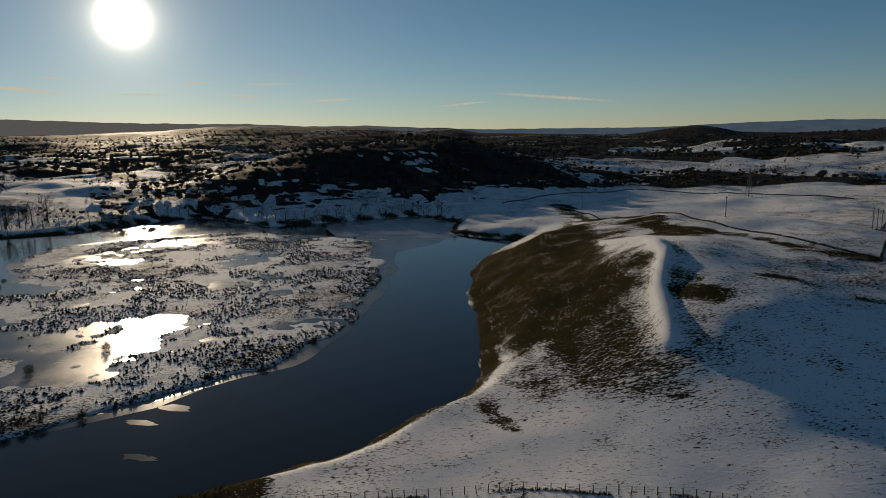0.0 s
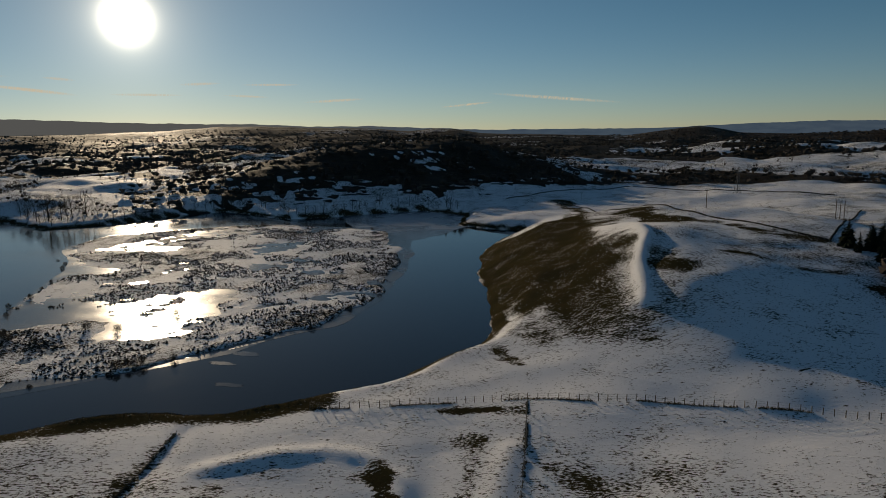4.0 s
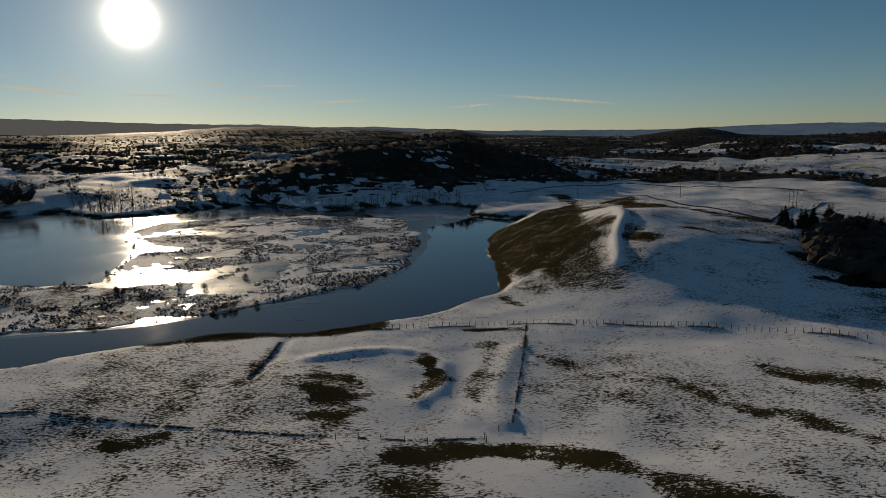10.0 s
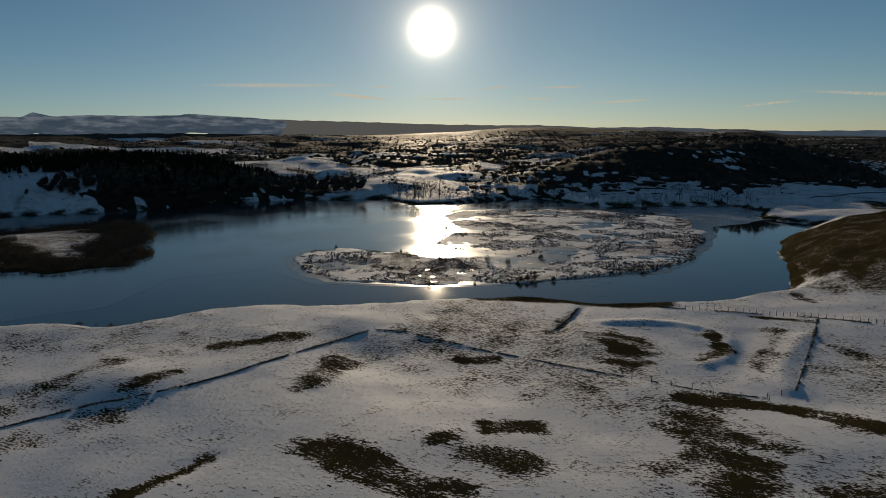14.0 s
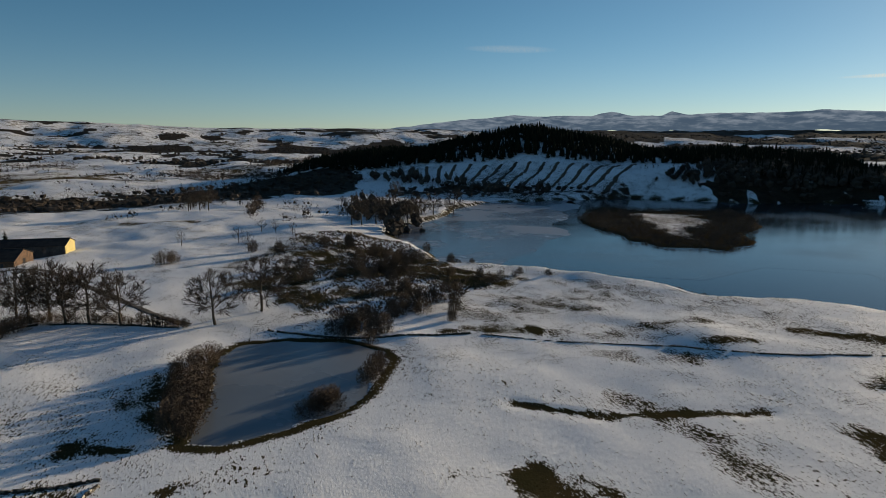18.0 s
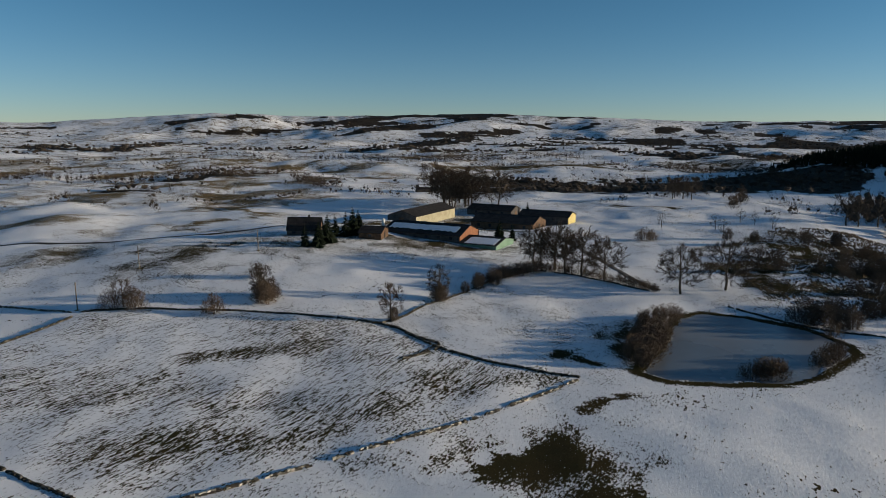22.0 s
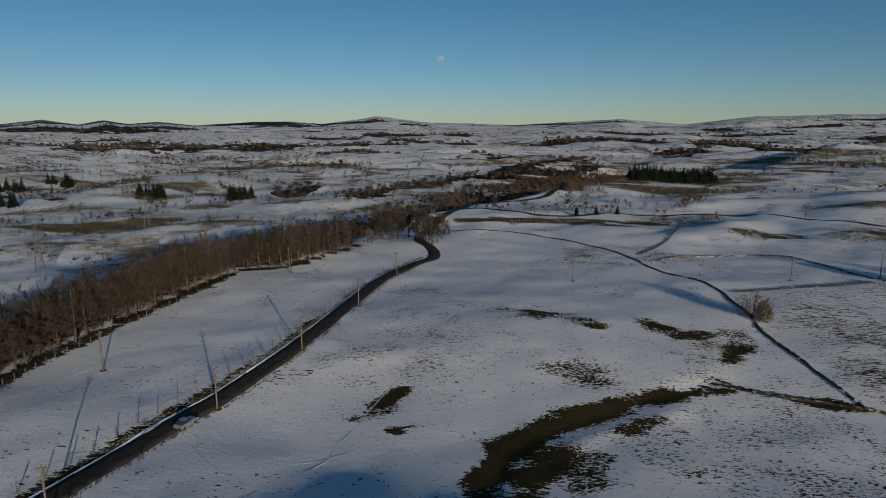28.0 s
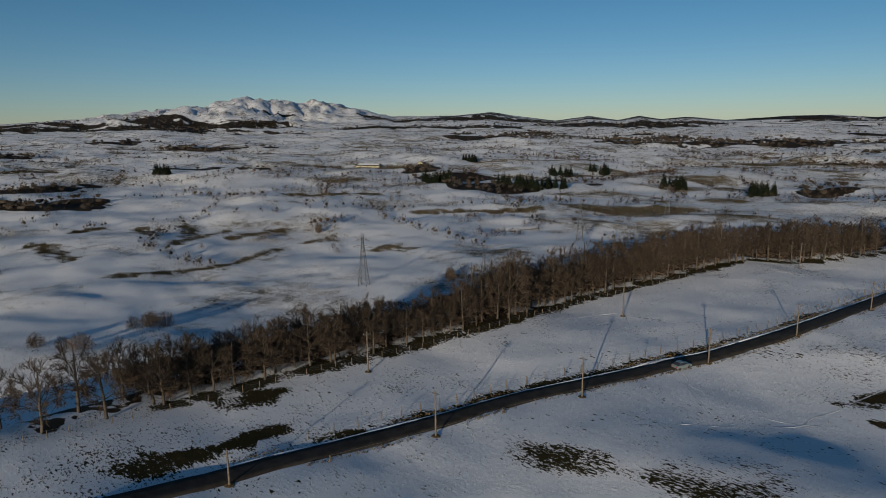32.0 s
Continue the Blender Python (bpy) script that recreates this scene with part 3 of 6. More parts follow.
WOODS.append([([(945, -1600), (736, -1614), (513, -1775)], 55, 1),
    ([(491, -1867), (233, -1912)], 35, 1),
    ([(262, -2207), (43, -2017)], 30, 1),
    ([(139, -671), (85, -824), (-19, -1038), (-194, -1357)], 16, 1),
    ([(-179, -1947), (-363, -2157)], 40, 1),
    ([(-864, -2361), (-1043, -2378)], 50, 1),
    ([(1847, -2810), (1586, -2861), (1376, -3046)], 120, 1),
    ([(1298, -3924), (898, -3519)], 120, 1),
    ([(923, -4202), (557, -3864)], 90, 1),
    ([(-362, -4338), (-827, -3730)], 60, 1),
    ([(-103, -1052), (-177, -1168)], 10, 1),
    ([(-862, -2373), (-1052, -2372)], 50, 1),
    ([(-1371, -2969), (-1647, -3089)], 60, 1),
    ([(-1831, -3380), (-2037, -3382)], 60, 1),
    ([(-1080, -1881), (-1089, -1626), (-1725, -2130)], 40, 1),
    ([(-1330, -1526), (-1531, -1344)], 35, 1),
    ([(-217, -2029), (-396, -2238), (-518, -1980)], 40, 1),
    ([(-1426, -1079), (-1479, -809), (-1938, -714)], 35, 1),
    ([(-2250, -2555), (-2593, -2245)], 45, 1),
    ([(-2757, -1390), (-3013, -1264)], 60, 1),
    ([(-2659, -977), (-2780, -413), (-2732, -7)], 45, 1),
    ([(-1417, -996), (-1839, -974)], 18, 1),
    ([(-3039, -2493), (-3296, -2124)], 80, 1),
    ([(-2714, -1312), (-2926, -877), (-2831, -473)], 45, 1),
    ([(-2621, -359), (-1363, -84)], 25, 1),
    ([(3483, -714), (3136, -979), (2596, -1190)], 90, 1),
    ([(2983, -1114), (2637, -1511)], 140, 1),
    ([(2320, -1760), (1910, -2319)], 60, 1),
    ([(2823, -2444), (2265, -3147)], 130, 1),
    ([(1921, -2764), (1451, -2777)], 150, 1),
    ([(1732, -4357), (976, -3857)], 130, 1),
    ([(927, -1742), (585, -1802)], 50, 1),
    ([(1095, -470), (1069, -552)], 14, 1),
    ([(1070, -603), (826, -508)], 10, 1),
    ([(564, -677), (489, -703)], 7, 1),
    ([(640, -615), (592, -626)], 6, 1),
    ([(300, -1088), (263, -1195)], 16, 1),
    ([(11, 789), (631, 2445), (1019, 1813)], 110, 1),
    ([(-80, 686), (51, 631)], 60, 1),
    ([(68, 518), (220, 586), (357, 567)], 14, 1),
    ([(-2004, 2486), (-1805, 2732)], 60, 1),
    ([(-1434, 2536), (-467, 1415)], 20, 1),
    ([(-1949, 2228), (-1465, 2501)], 25, 1),
    ([(-793, 1080), (-177, 512)], 9, 1)])
# hedges: line, half width, step
HEDGE_LINES = [([(-418, -1029), (-422, -819), (-431, -672)], 6, 3),
    ([(-541, -768), (-518, -590)], 8, 3),
    ([(-477, -533), (-445, -462)], 7, 3),
    ([(-906, -993), (-977, -579)], 8, 4),
    ([(-869, -633), (-1353, -474)], 8, 4),
    ([(-375, -1512), (-390, -1812)], 6, 4),
    ([(-108, -1300), (-210, -1393)], 8, 3),
    ([(785, -200), (904, -308), (881, -402)], 6, 6),
    ([(851, -389), (777, -488), (819, -623)], 5, 6),
    ([(667, -521), (617, -558), (642, -721)], 5, 6),
    ([(457, -668), (433, -891)], 6, 4),
    ([(1061, -745), (1010, -893), (999, -1223)], 7, 6),
    ([(818, -1005), (548, -944)], 8, 5),
    ([(639, -1317), (314, -1204)], 8, 5),
    ([(1733, -611), (1457, -912)], 7, 6),
    ([(1208, -1062), (981, -1418)], 8, 6),
    ([(1734, -379), (1375, -493)], 6, 6),
    ([(609, -344), (570, -369)], 3, 4),
    ([(416, -310), (404, -325)], 3, 4),
    ([(712, -559), (683, -646)], 5, 5),
    ([(327, -828), (266, -733)], 4, 4),
    ([(378, -713), (305, -644)], 4, 6),
    ([(525, -908), (448, -939)], 6, 4),
    ([(279, -970), (183, -1050)], 6, 4),
    ([(481, -349), (670, -527)], 3, 14),
    ([(493, -699), (447, -733), (434, -874)], 5, 5),
    ([(366, -917), (200, -762)], 5, 6),
    ([(334, -1192), (177, -971)], 6, 4),
    ([(712, -1425), (454, -1256)], 7, 5),
    ([(151, -626), (59, -814)], 6, 4),
    ([(15, -434), (-40, -455)], 2, 4),
    ([(-477, -633), (-525, -603)], 5, 3),
    ([(-529, -578), (-452, -476)], 5, 3),
    ([(-869, -1213), (-904, -999)], 6, 5),
    ([(-1094, -1177), (-1139, -804), (-1057, -532)], 6, 4),
    ([(-880, -520), (-927, -428)], 4, 4),
    ([(-980, -315), (-994, -112)], 6, 3),
    ([(-525, -135), (-396, -139)], 4, 4),
    ([(-1107, -265), (-863, -130), (-669, -82)], 6, 3),
    ([(-1090, -769), (-1080, -623)], 5, 4),
    ([(-1193, -674), (-1312, -467)], 5, 5),
    ([(-1151, -131), (-2051, 9)], 10, 3),
    ([(-689, 771), (-362, 533)], 4, 3),
    ([(-329, 452), (-245, 429)], 5, 4),
    ([(-565, 1127), (-201, 559)], 4, 4)]

# ---- the ground: one sheet out to the horizon ----
def mesh_of(name, verts, faces):
    me = bpy.data.meshes.new(name)
    me.from_pydata(verts, [], faces)
    return me


def smooth(me):
    me.polygons.foreach_set("use_smooth", [True] * len(me.polygons))


def spread(values, x, y, strips, soft=.0):
    """Raises values along strips (points, half width, strength)."""
    wob = .92 + .7 * fbm(x * .7, y * 1.3, 9, 5, 91) + .2 * fbm(x * .6, y * 1.4, 2, 2, 95)
    torn = np.clip(.96 + .42 * fbm(x * .6, y * 1.5, 5, 3, 96), .45, 1.15)
    for pts, wide, strength in strips:
        xs, ys = [p[0] for p in pts], [p[1] for p in pts]
        near = (x > min(xs) - 3 * wide) & (x < max(xs) + 3 * wide) & (y > min(ys) - 3 * wide) & (y < max(ys) + 3 * wide)
        if near.any():
            d = along(x[near], y[near], pts) / np.maximum(wob[near], .12)
            core = strength * (1 - ramp(d, wide * soft, wide * (1.7 - .3 * soft)))
            values[near] = np.maximum(values[near], core * (torn[near] if soft < .8 else 1))
    return values


HUMMOCKS = [(43, -176), (37, -182), (24, -191), (4, -201), (-7, -197), (-17, -190), (-5, -168), (21, -168), (43, -167)]
ROUGH_FIELD = [(-19, -196), (-93, -156), (-105, -207), (-97, -238), (-75, -278), (-25, -268), (-19, -230)]


def field_grid(x, y):
    """Field coordinates: whole numbers lie in the middle of fields."""
    wx, wy = x + 50 * fbm(x, y, 300, 2, 81), y + 50 * fbm(x, y, 300, 2, 82)
    ca, sa = math.cos(.5), math.sin(.5)
    return (wx * ca - wy * sa) / 190 + .5, (wx * sa + wy * ca) / 130 + .5


CLEARED = [(-735, -5), (-672, -2), (-600, 80), (-540, 165), (-560, 215), (-605, 252), (-650, 190), (-695, 95)]
PLATEAU = [(30, 290), (15, 440), (60, 500), (180, 560), (330, 540), (360, 400), (250, 200), (120, 180)]


def land_cover(x, y):
    """Bare grass, wood floor, reeds, streaks, far mottling and dry grass over the land."""
    r = np.hypot(x - 10, y + 60)
    bearing = np.degrees(np.arctan2(-(x - 10), y + 60))
    bare = .05 + .13 * ramp(np.abs(bearing), 100, 60) + .05 * ramp(np.abs(bearing), 150, 110) + .2 * np.clip(fbm(x, y, 45, 3, 61), -.25, 1) + ramp(r, 350, 900) * .18 * np.clip(fbm(x, y, 130, 3, 62) + .2, 0, 1)
    # mottled grazing land in the valley and the far fields
    south = ramp(np.abs(bearing), 100, 140)
    bare = bare + ramp(r, 190, 320) * (1 - .65 * ramp(r, 800, 1700)) * south * (np.where(bearing < 0, .42, .5) * ramp(fbm(x * .6, y, 36, 4, 66), .0, .55) + np.where(bearing < 0, .06, .22) * ramp(fbm(x, y, 160, 3, 69), -.2, .4))
    fields = field_grid(x, y)
    bare = bare + ramp(r, 380, 600) * ramp(np.abs(bearing), 50, 90) * (.3 - .18 * ramp(r, 1200, 2000)) * ramp(hash2(np.round(fields[0]), np.round(fields[1]), 9), .55, 1.0)
    for strips in BARE:
        bare = spread(bare, x, y, strips, .28)
    bare = np.maximum(bare, .95 * ramp(along(x, y, [(-84, 80), (-70, 84), (-60, 88), (-44, 86), (-34, 90)]), 10, 5))
    bare = bare + .17 * ramp(inside(x, y, ROUGH_FIELD), -4, 8) + .12 * ramp(inside(x, y, HUMMOCKS), -4, 6)
    spur = inside(x, y, SPUR_SLOPE)
    bare = np.maximum(bare, ramp(spur, -5, 6) * (.9 - .36 * ramp(.75 * x - .65 * y, -75, -38)))
    bare = bare * ramp(along(x, y, SCARP), 1, 3.2)
    far = ramp(r, 420, 700)
    lean = np.interp(bearing, [-180, -110, -60, -35, 0, 30, 45, 80, 110, 180], [-.42, -.42, .16, .28, .4, .42, .32, .02, -.22, -.38])
    wood = far * ramp(fbm(x, y, 260, 4, 71) + lean, .30, .36)
    wood = np.maximum(wood, ramp(r, 1500, 2500) * ramp(fbm(x * .4 + y * .3, y, 300, 4, 72) + lean, .2, .3))
    wood = np.where((r > 3900) & (bearing < -104) & (bearing > -132), 0, wood)
    wood = np.maximum(wood, .66 * ramp(r, 1700, 2300) * ramp(bearing, -60, -45) * ramp(bearing, 48, 42))
    wood = np.maximum(wood, .62 * ramp(r, 3700, 4100) * ramp(bearing, -168, -163) * ramp(bearing, -127, -133) + .2 * fbm(x, y, 300, 3, 74) * ramp(r, 3700, 4100) * (bearing < -127) * (bearing > -168))
    wood = wood * ramp(inside(x, y, CLEARED), 0, -12) * ramp(inside(x, y, PLATEAU), 0, -20)
    for strips in WOODS:
        wood = spread(wood, x, y, strips, .85)
    d = inside(x, y, REEDS)
    e = inside(x, y, ISLE)
    reed = np.where((d > -6) | (e > -6), 1.0, 0.0)
    bare = np.where(d > -6, .22 + .3 * fbm(x, y, 26, 4, 63) + .12 * ramp(d, 12, 0), bare)
    bare = np.where(e > -6, .5 + .6 * ramp(e + 9 * fbm(x, y, 20, 3, 75), 40, 28), bare)
    g = inside(x, y, LAKE)
    bare = np.maximum(bare, .95 * ramp(np.abs(g + 1.5), 3.2, 1.2) * (d < -8))
    bare = np.maximum(bare, .95 * ramp(np.abs(inside(x, y, POND) + 1), 2.2, .6))
    streak = ramp(inside(x, y, ROUGH_FIELD), -3, 8) + .8 * ramp(spur, -9, -1) * ramp(.75 * x - .65 * y, -80, -45) + .25 * ramp(fbm(x, y, 80, 2, 67), .1, .6)
    far = ramp(r, 700, 1700) * ramp(np.abs(bearing), 50, 70)
    dry = ramp(r, 240, 480) * ramp(np.abs(bearing), 95, 125)
    return bare, wood, reed, streak, far, dry


def build_ground():
    turns = 1040
    rr = np.concatenate([[0.0], np.arange(4, 262, 1.35), np.geomspace(263, 4950, 262)])
    rings = len(rr)
    aa = np.arange(turns) * 2 * math.pi / turns
    x = 10 + rr[:, None] * np.cos(aa)[None, :]
    y = -60 + rr[:, None] * np.sin(aa)[None, :]
    x, y = x.ravel(), y.ravel()
    z = height(x, y)
    me = bpy.data.meshes.new("ground")
    me.vertices.add(len(x))
    me.vertices.foreach_set("co", np.stack([x, y, z], 1).ravel().astype(np.float32))
    k = np.arange(rings - 1)[:, None] * turns
    a = np.arange(turns)[None, :]
    b = (a + 1) % turns
    quads = np.stack([k + a, k + turns + a, k + turns + b, k + b], -1).reshape(-1, 4).astype(np.int32)
    me.loops.add(quads.size)
    me.loops.foreach_set("vertex_index", quads.ravel())
    me.polygons.add(len(quads))
    me.polygons.foreach_set("loop_start", np.arange(len(quads), dtype=np.int32) * 4)
    me.polygons.foreach_set("use_smooth", np.ones(len(quads), bool))
    me.update(calc_edges=True)
    for name, values in zip(("bare", "wood", "reed", "streak", "far", "dry"), land_cover(x, y)):
        me.attributes.new(name, "FLOAT", "POINT").data.foreach_set("value", values.astype(np.float32))
    me.materials.append(GROUND)
    return tagged(new("ground", me), "rolling snow-covered pasture with bare grass patches", "ground", kind="structure")


ground = build_ground()


def sheet(name, outline, z, material, label, category, grow=0.0, ragged=0.0):
    """A flat sheet of water or ice, with a ragged edge where asked."""
    if ragged:
        edge = []
        for (ax, ay), (bx, by) in zip(outline, outline[1:] + outline[:1]):
            n = max(1, int(math.hypot(bx - ax, by - ay) / 4))
            edge += [(ax + (bx - ax) * k / n, ay + (by - ay) * k / n) for k in range(n)]
        ex, ey = np.array([p[0] for p in edge]), np.array([p[1] for p in edge])
        outline = list(zip((ex + ragged * fbm(ex, ey, 40, 4, 15)).tolist(), (ey + ragged * fbm(ex, ey, 40, 4, 16)).tolist()))
    cx, cy = sum(p[0] for p in outline) / len(outline), sum(p[1] for p in outline) / len(outline)
    bm = bmesh.new()
    bm.faces.new([bm.verts.new((px + grow * (px - cx) / math.hypot(px - cx, py - cy), py + grow * (py - cy) / math.hypot(px - cx, py - cy), z)) for px, py in outline])
    bmesh.ops.triangulate(bm, faces=bm.faces)
    me = bpy.data.meshes.new(name)
    bm.to_mesh(me)
    bm.free()
    for f in me.polygons:
        if f.normal.z < 0:
            f.flip()
    me.materials.append(material)
    return tagged(new(name, me), label, category, kind="structure")


sheet("lake_water", LAKE, WATER, OPEN_WATER, "dark open lake water in a channel between ice and shore", "water", 12)
ICE_MAIN = [(-60, 126), (-100, 100), (-130, 90), (-158, 84), (-192, 100), (-215, 70), (-200, 30), (-235, -30), (-250, -75), (-345, -85), (-400, -60), (-440, -25), (-500, 10),
            (-530, 120), (-535, 200), (-455, 265), (-450, 325), (-385, 385), (-310, 420), (-200, 440), (-170, 460), (-120, 415), (-75, 415), (-60, 330), (-30, 250), (-32, 170)]
sheet("lake_ice", ICE_MAIN, WATER + .03, CLEAR_ICE, "clear grey-blue ice over most of the lake", "ice")
sheet("lake_ice_shelf", REEDS, WATER + .045, SHELF_ICE, "snow-dusted ice round and between the reeds", "ice", 2.5, 3.5)
sheet("lake_ice_far", [(-40, 335), (-22, 300), (-5, 318), (7, 345), (14, 352), (12, 402), (-22, 445), (-75, 418), (-60, 350)], WATER + .05, PALE_ICE, "pale snow-dusted ice in the far cove", "ice", 0, 4)
sheet("lake_ice_bay", [(-240, -40), (-270, -15), (-300, 5), (-320, 30), (-365, 48), (-400, 70), (-470, 110), (-520, 130), (-535, 60), (-440, -30), (-390, -65), (-345, -85), (-250, -75)], WATER + .05, PALE_ICE, "pale snow-dusted ice in a shallow bay", "ice", 0, 7)
sheet("pond_ice", POND, POND_LEVEL, POND_ICE, "smooth grey ice on a small farm pond", "ice", 3)

# ---- helpers for things ----
def z_at(x, y):
    return float(height(np.array([x]), np.array([y]))[0])


def part(name, me, material, parent=None, label=""):
    """Links a mesh or bmesh as one object under a thing or part."""
    if isinstance(me, bmesh.types.BMesh):
        data = bpy.data.meshes.new(name)
        me.to_mesh(data)
        me.free()
        me = data
    if not me.materials:
        me.materials.append(material)
    ob = new(name, me)
    if parent is not None:
        ob.parent = parent
    return tagged(ob, label)


def empty(name, m, label, category, group=""):
    ob = new(name)
    ob.matrix_world = m
    return tagged(ob, label, category, group)


def box(bm, x0, x1, y0, y1, z0, z1):
    v = [bm.verts.new(p) for p in ((x0, y0, z0), (x1, y0, z0), (x1, y1, z0), (x0, y1, z0), (x0, y0, z1), (x1, y0, z1), (x1, y1, z1), (x0, y1, z1))]
    for f in ((3, 2, 1, 0), (4, 5, 6, 7), (0, 1, 5, 4), (1, 2, 6, 5), (2, 3, 7, 6), (3, 0, 4, 7)):
        bm.faces.new([v[i] for i in f])


def tube(vs, fs, pts, radii, sides=5):
    """Adds a tapered tube through points."""
    start = len(vs)
    for k, (p, r) in enumerate(zip(pts, radii)):
        way = (pts[min(k + 1, len(pts) - 1)] - pts[max(k - 1, 0)]).normalized()
        a = way.orthogonal().normalized()
        b = way.cross(a)
        for i in range(sides):
            t = 2 * math.pi * i / sides
            vs.append(p + r * (math.cos(t) * a + math.sin(t) * b))
    for k in range(len(pts) - 1):
        for i in range(sides):
            j = (i + 1) % sides
            o = start + k * sides
            fs.append((o + i, o + j, o + sides + j, o + sides + i))


BARK = plain("grey_bark", (.05, .04, .03), (.13, .105, .078), 1.2, .9, bump=.05, random_tint=.4)
TWIG = plain("brown_twigs", (.036, .026, .018), (.082, .058, .039), .4, .9, random_tint=.6)
BUSH = plain("dark_brown_scrub", (.055, .04, .028), (.125, .086, .057), .5, .9, random_tint=.5)
NEEDLE = plain("dark_needles", (.008, .012, .007), (.016, .021, .012), 1.5, .95, spec=.05, random_tint=.4)
FAR_TWIG = plain("dark_twigs", (.04, .03, .022), (.085, .06, .042), .4, .9, random_tint=.4)
FAR_WOOD = plain("far_bare_wood", (.032, .026, .021), (.078, .06, .045), .01, .95)
VALLEY_WOOD = plain("valley_bare_wood", (.04, .028, .019), (.088, .06, .04), .08, .95)
REED = plain("dead_reeds", (.022, .016, .010), (.06, .042, .026), .08, .9)


def wander(rng, v, amount):
    return (v + Vector((rng.uniform(-1, 1), rng.uniform(-1, 1), rng.uniform(-1, 1))) * amount).normalized()


def bare_tree(seed, h, wide, low=.2, limbs=9, boughs=7, twigs=15):
    """Trunk with limbs that fan out into a rounded crown, and its twigs: two meshes."""
    rng = random.Random(seed)
    vs, fs, tv, tf = [], [], [], []
    lean = Vector((rng.uniform(-.05, .05), rng.uniform(-.05, .05), 1)) * h
    stem = [lean * f + Vector((rng.uniform(-.015, .015), rng.uniform(-.015, .015), 0)) * h * (1 if f > 0 else 0) for f in (-.03, .15, .35, .55, .75, .93)]
    tube(vs, fs, stem, [h * .024 * (1 - .88 * k / 5) + .02 for k in range(6)], 6)
    mid, high = h * .53, h * .47

    def on_crown(a, e, f):
        return Vector((math.cos(a) * math.cos(e) * wide * h * .5 * f, math.sin(a) * math.cos(e) * wide * h * .5 * f, mid + math.sin(e) * high * f))

    def sliver(q, d, e, s):
        o = len(tv)
        side = d.orthogonal().normalized() * s
        side = Matrix.Rotation(rng.uniform(0, 3.14), 3, d) @ side
        tv.extend((q - side, q + side, q + d * e))
        tf.append((o, o + 1, o + 2))

    for k in range(limbs):
        a, e = k * 2.4 + rng.uniform(-.3, .3), math.asin(-.6 + 1.55 * (k + .5) / limbs)
        f = low + (.55 - low) * k / limbs + rng.uniform(0, .06)
        i = next(j for j in range(5) if (.15, .35, .55, .75, .93)[j] > f)
        p, q = lean * f, on_crown(a, e, rng.uniform(.82, 1.0))
        c1, c2 = p.lerp(q, .35) + Vector((0, 0, .02 * h)), p.lerp(q, .7) + Vector((rng.uniform(-.03, .03), rng.uniform(-.03, .03), .015)) * h
        pts = [p, c1, c2, q]
        tube(vs, fs, pts, [h * .0075, h * .0055, h * .0036, h * .0014], 4)
        for j in range(boughs):
            g = .25 + .7 * (j + rng.uniform(0, 1)) / boughs
            n = min(int(g * 3), 2)
            u = pts[n].lerp(pts[n + 1], g * 3 - n)
            t = on_crown(a + rng.uniform(-.95, .95), min(1.45, e + rng.uniform(-.6, .6)), rng.uniform(.7, 1.03))
            w = u + (t - u) * min(1.0, .36 * h / max((t - u).length, .01))
            m = u.lerp(w, .5) + Vector((rng.uniform(-.02, .02), rng.uniform(-.02, .02), .012)) * h
            tube(vs, fs, [u, m, w], [h * .003, h * .0021, h * .0009], 3)
            for r in range(twigs):
                y = rng.uniform(.15, 1.0)
                z = u.lerp(m, y * 2) if y < .5 else m.lerp(w, y * 2 - 1)
                d = wander(rng, (w - u).normalized() * .5 + Vector((0, 0, .25)) + (z - Vector((0, 0, mid * .7))).normalized() * .5, .85)
                x = h * rng.uniform(.05, .12)
                sliver(z, d, x, .036)
                sliver(z + d * x * .4, wander(rng, d, .75), x * .7, .028)
    trunk, crown = mesh_of("trunk", vs, fs), mesh_of("crown", tv, tf)
    smooth(trunk)
    return trunk, crown


def shrub(seed, h, wide, stems=24):
    """A rounded bush: thin stems and a haze of twigs."""
    rng = random.Random(seed)
    vs, fs, tv, tf = [], [], [], []
    for k in range(stems):
        a, out = rng.uniform(0, 2 * math.pi), math.sqrt(rng.uniform(0, 1))
        base = Vector((math.cos(a), math.sin(a), 0)) * out * wide * h * .22
        top = Vector((math.cos(a) * out * wide * h * .55, math.sin(a) * out * wide * h * .55, h * math.sqrt(max(.12, 1 - .8 * out * out)) * rng.uniform(.75, 1.05)))
        mid = base.lerp(top, .5) + Vector((rng.uniform(-.1, .1), rng.uniform(-.1, .1), .06 * h))
        tube(vs, fs, [base - Vector((0, 0, .2)), mid, top], [.03, .02, .008], 3)
        for j in range(52):
            f = rng.uniform(.1, 1) ** .8
            q = base.lerp(mid, f * 2) if f < .5 else mid.lerp(top, f * 2 - 1)
            if j % 3:
                g = Vector((rng.gauss(0, 1), rng.gauss(0, 1), abs(rng.gauss(0, 1)))).normalized() * rng.uniform(.25, 1) ** .5
                q = Vector((g.x * wide * h * .52, g.y * wide * h * .52, h * (.05 + .9 * g.z)))
            d = Vector((rng.gauss(0, 1), rng.gauss(0, 1), rng.gauss(.4, .8))).normalized()
            e, o = h * rng.uniform(.07, .17), len(tv)
            s = d.orthogonal().normalized() * .032
            tv.extend((q - s, q + s, q + d * e))
            tf.append((o, o + 1, o + 2))
    return mesh_of("stem", vs, fs), mesh_of("crown", tv, tf)


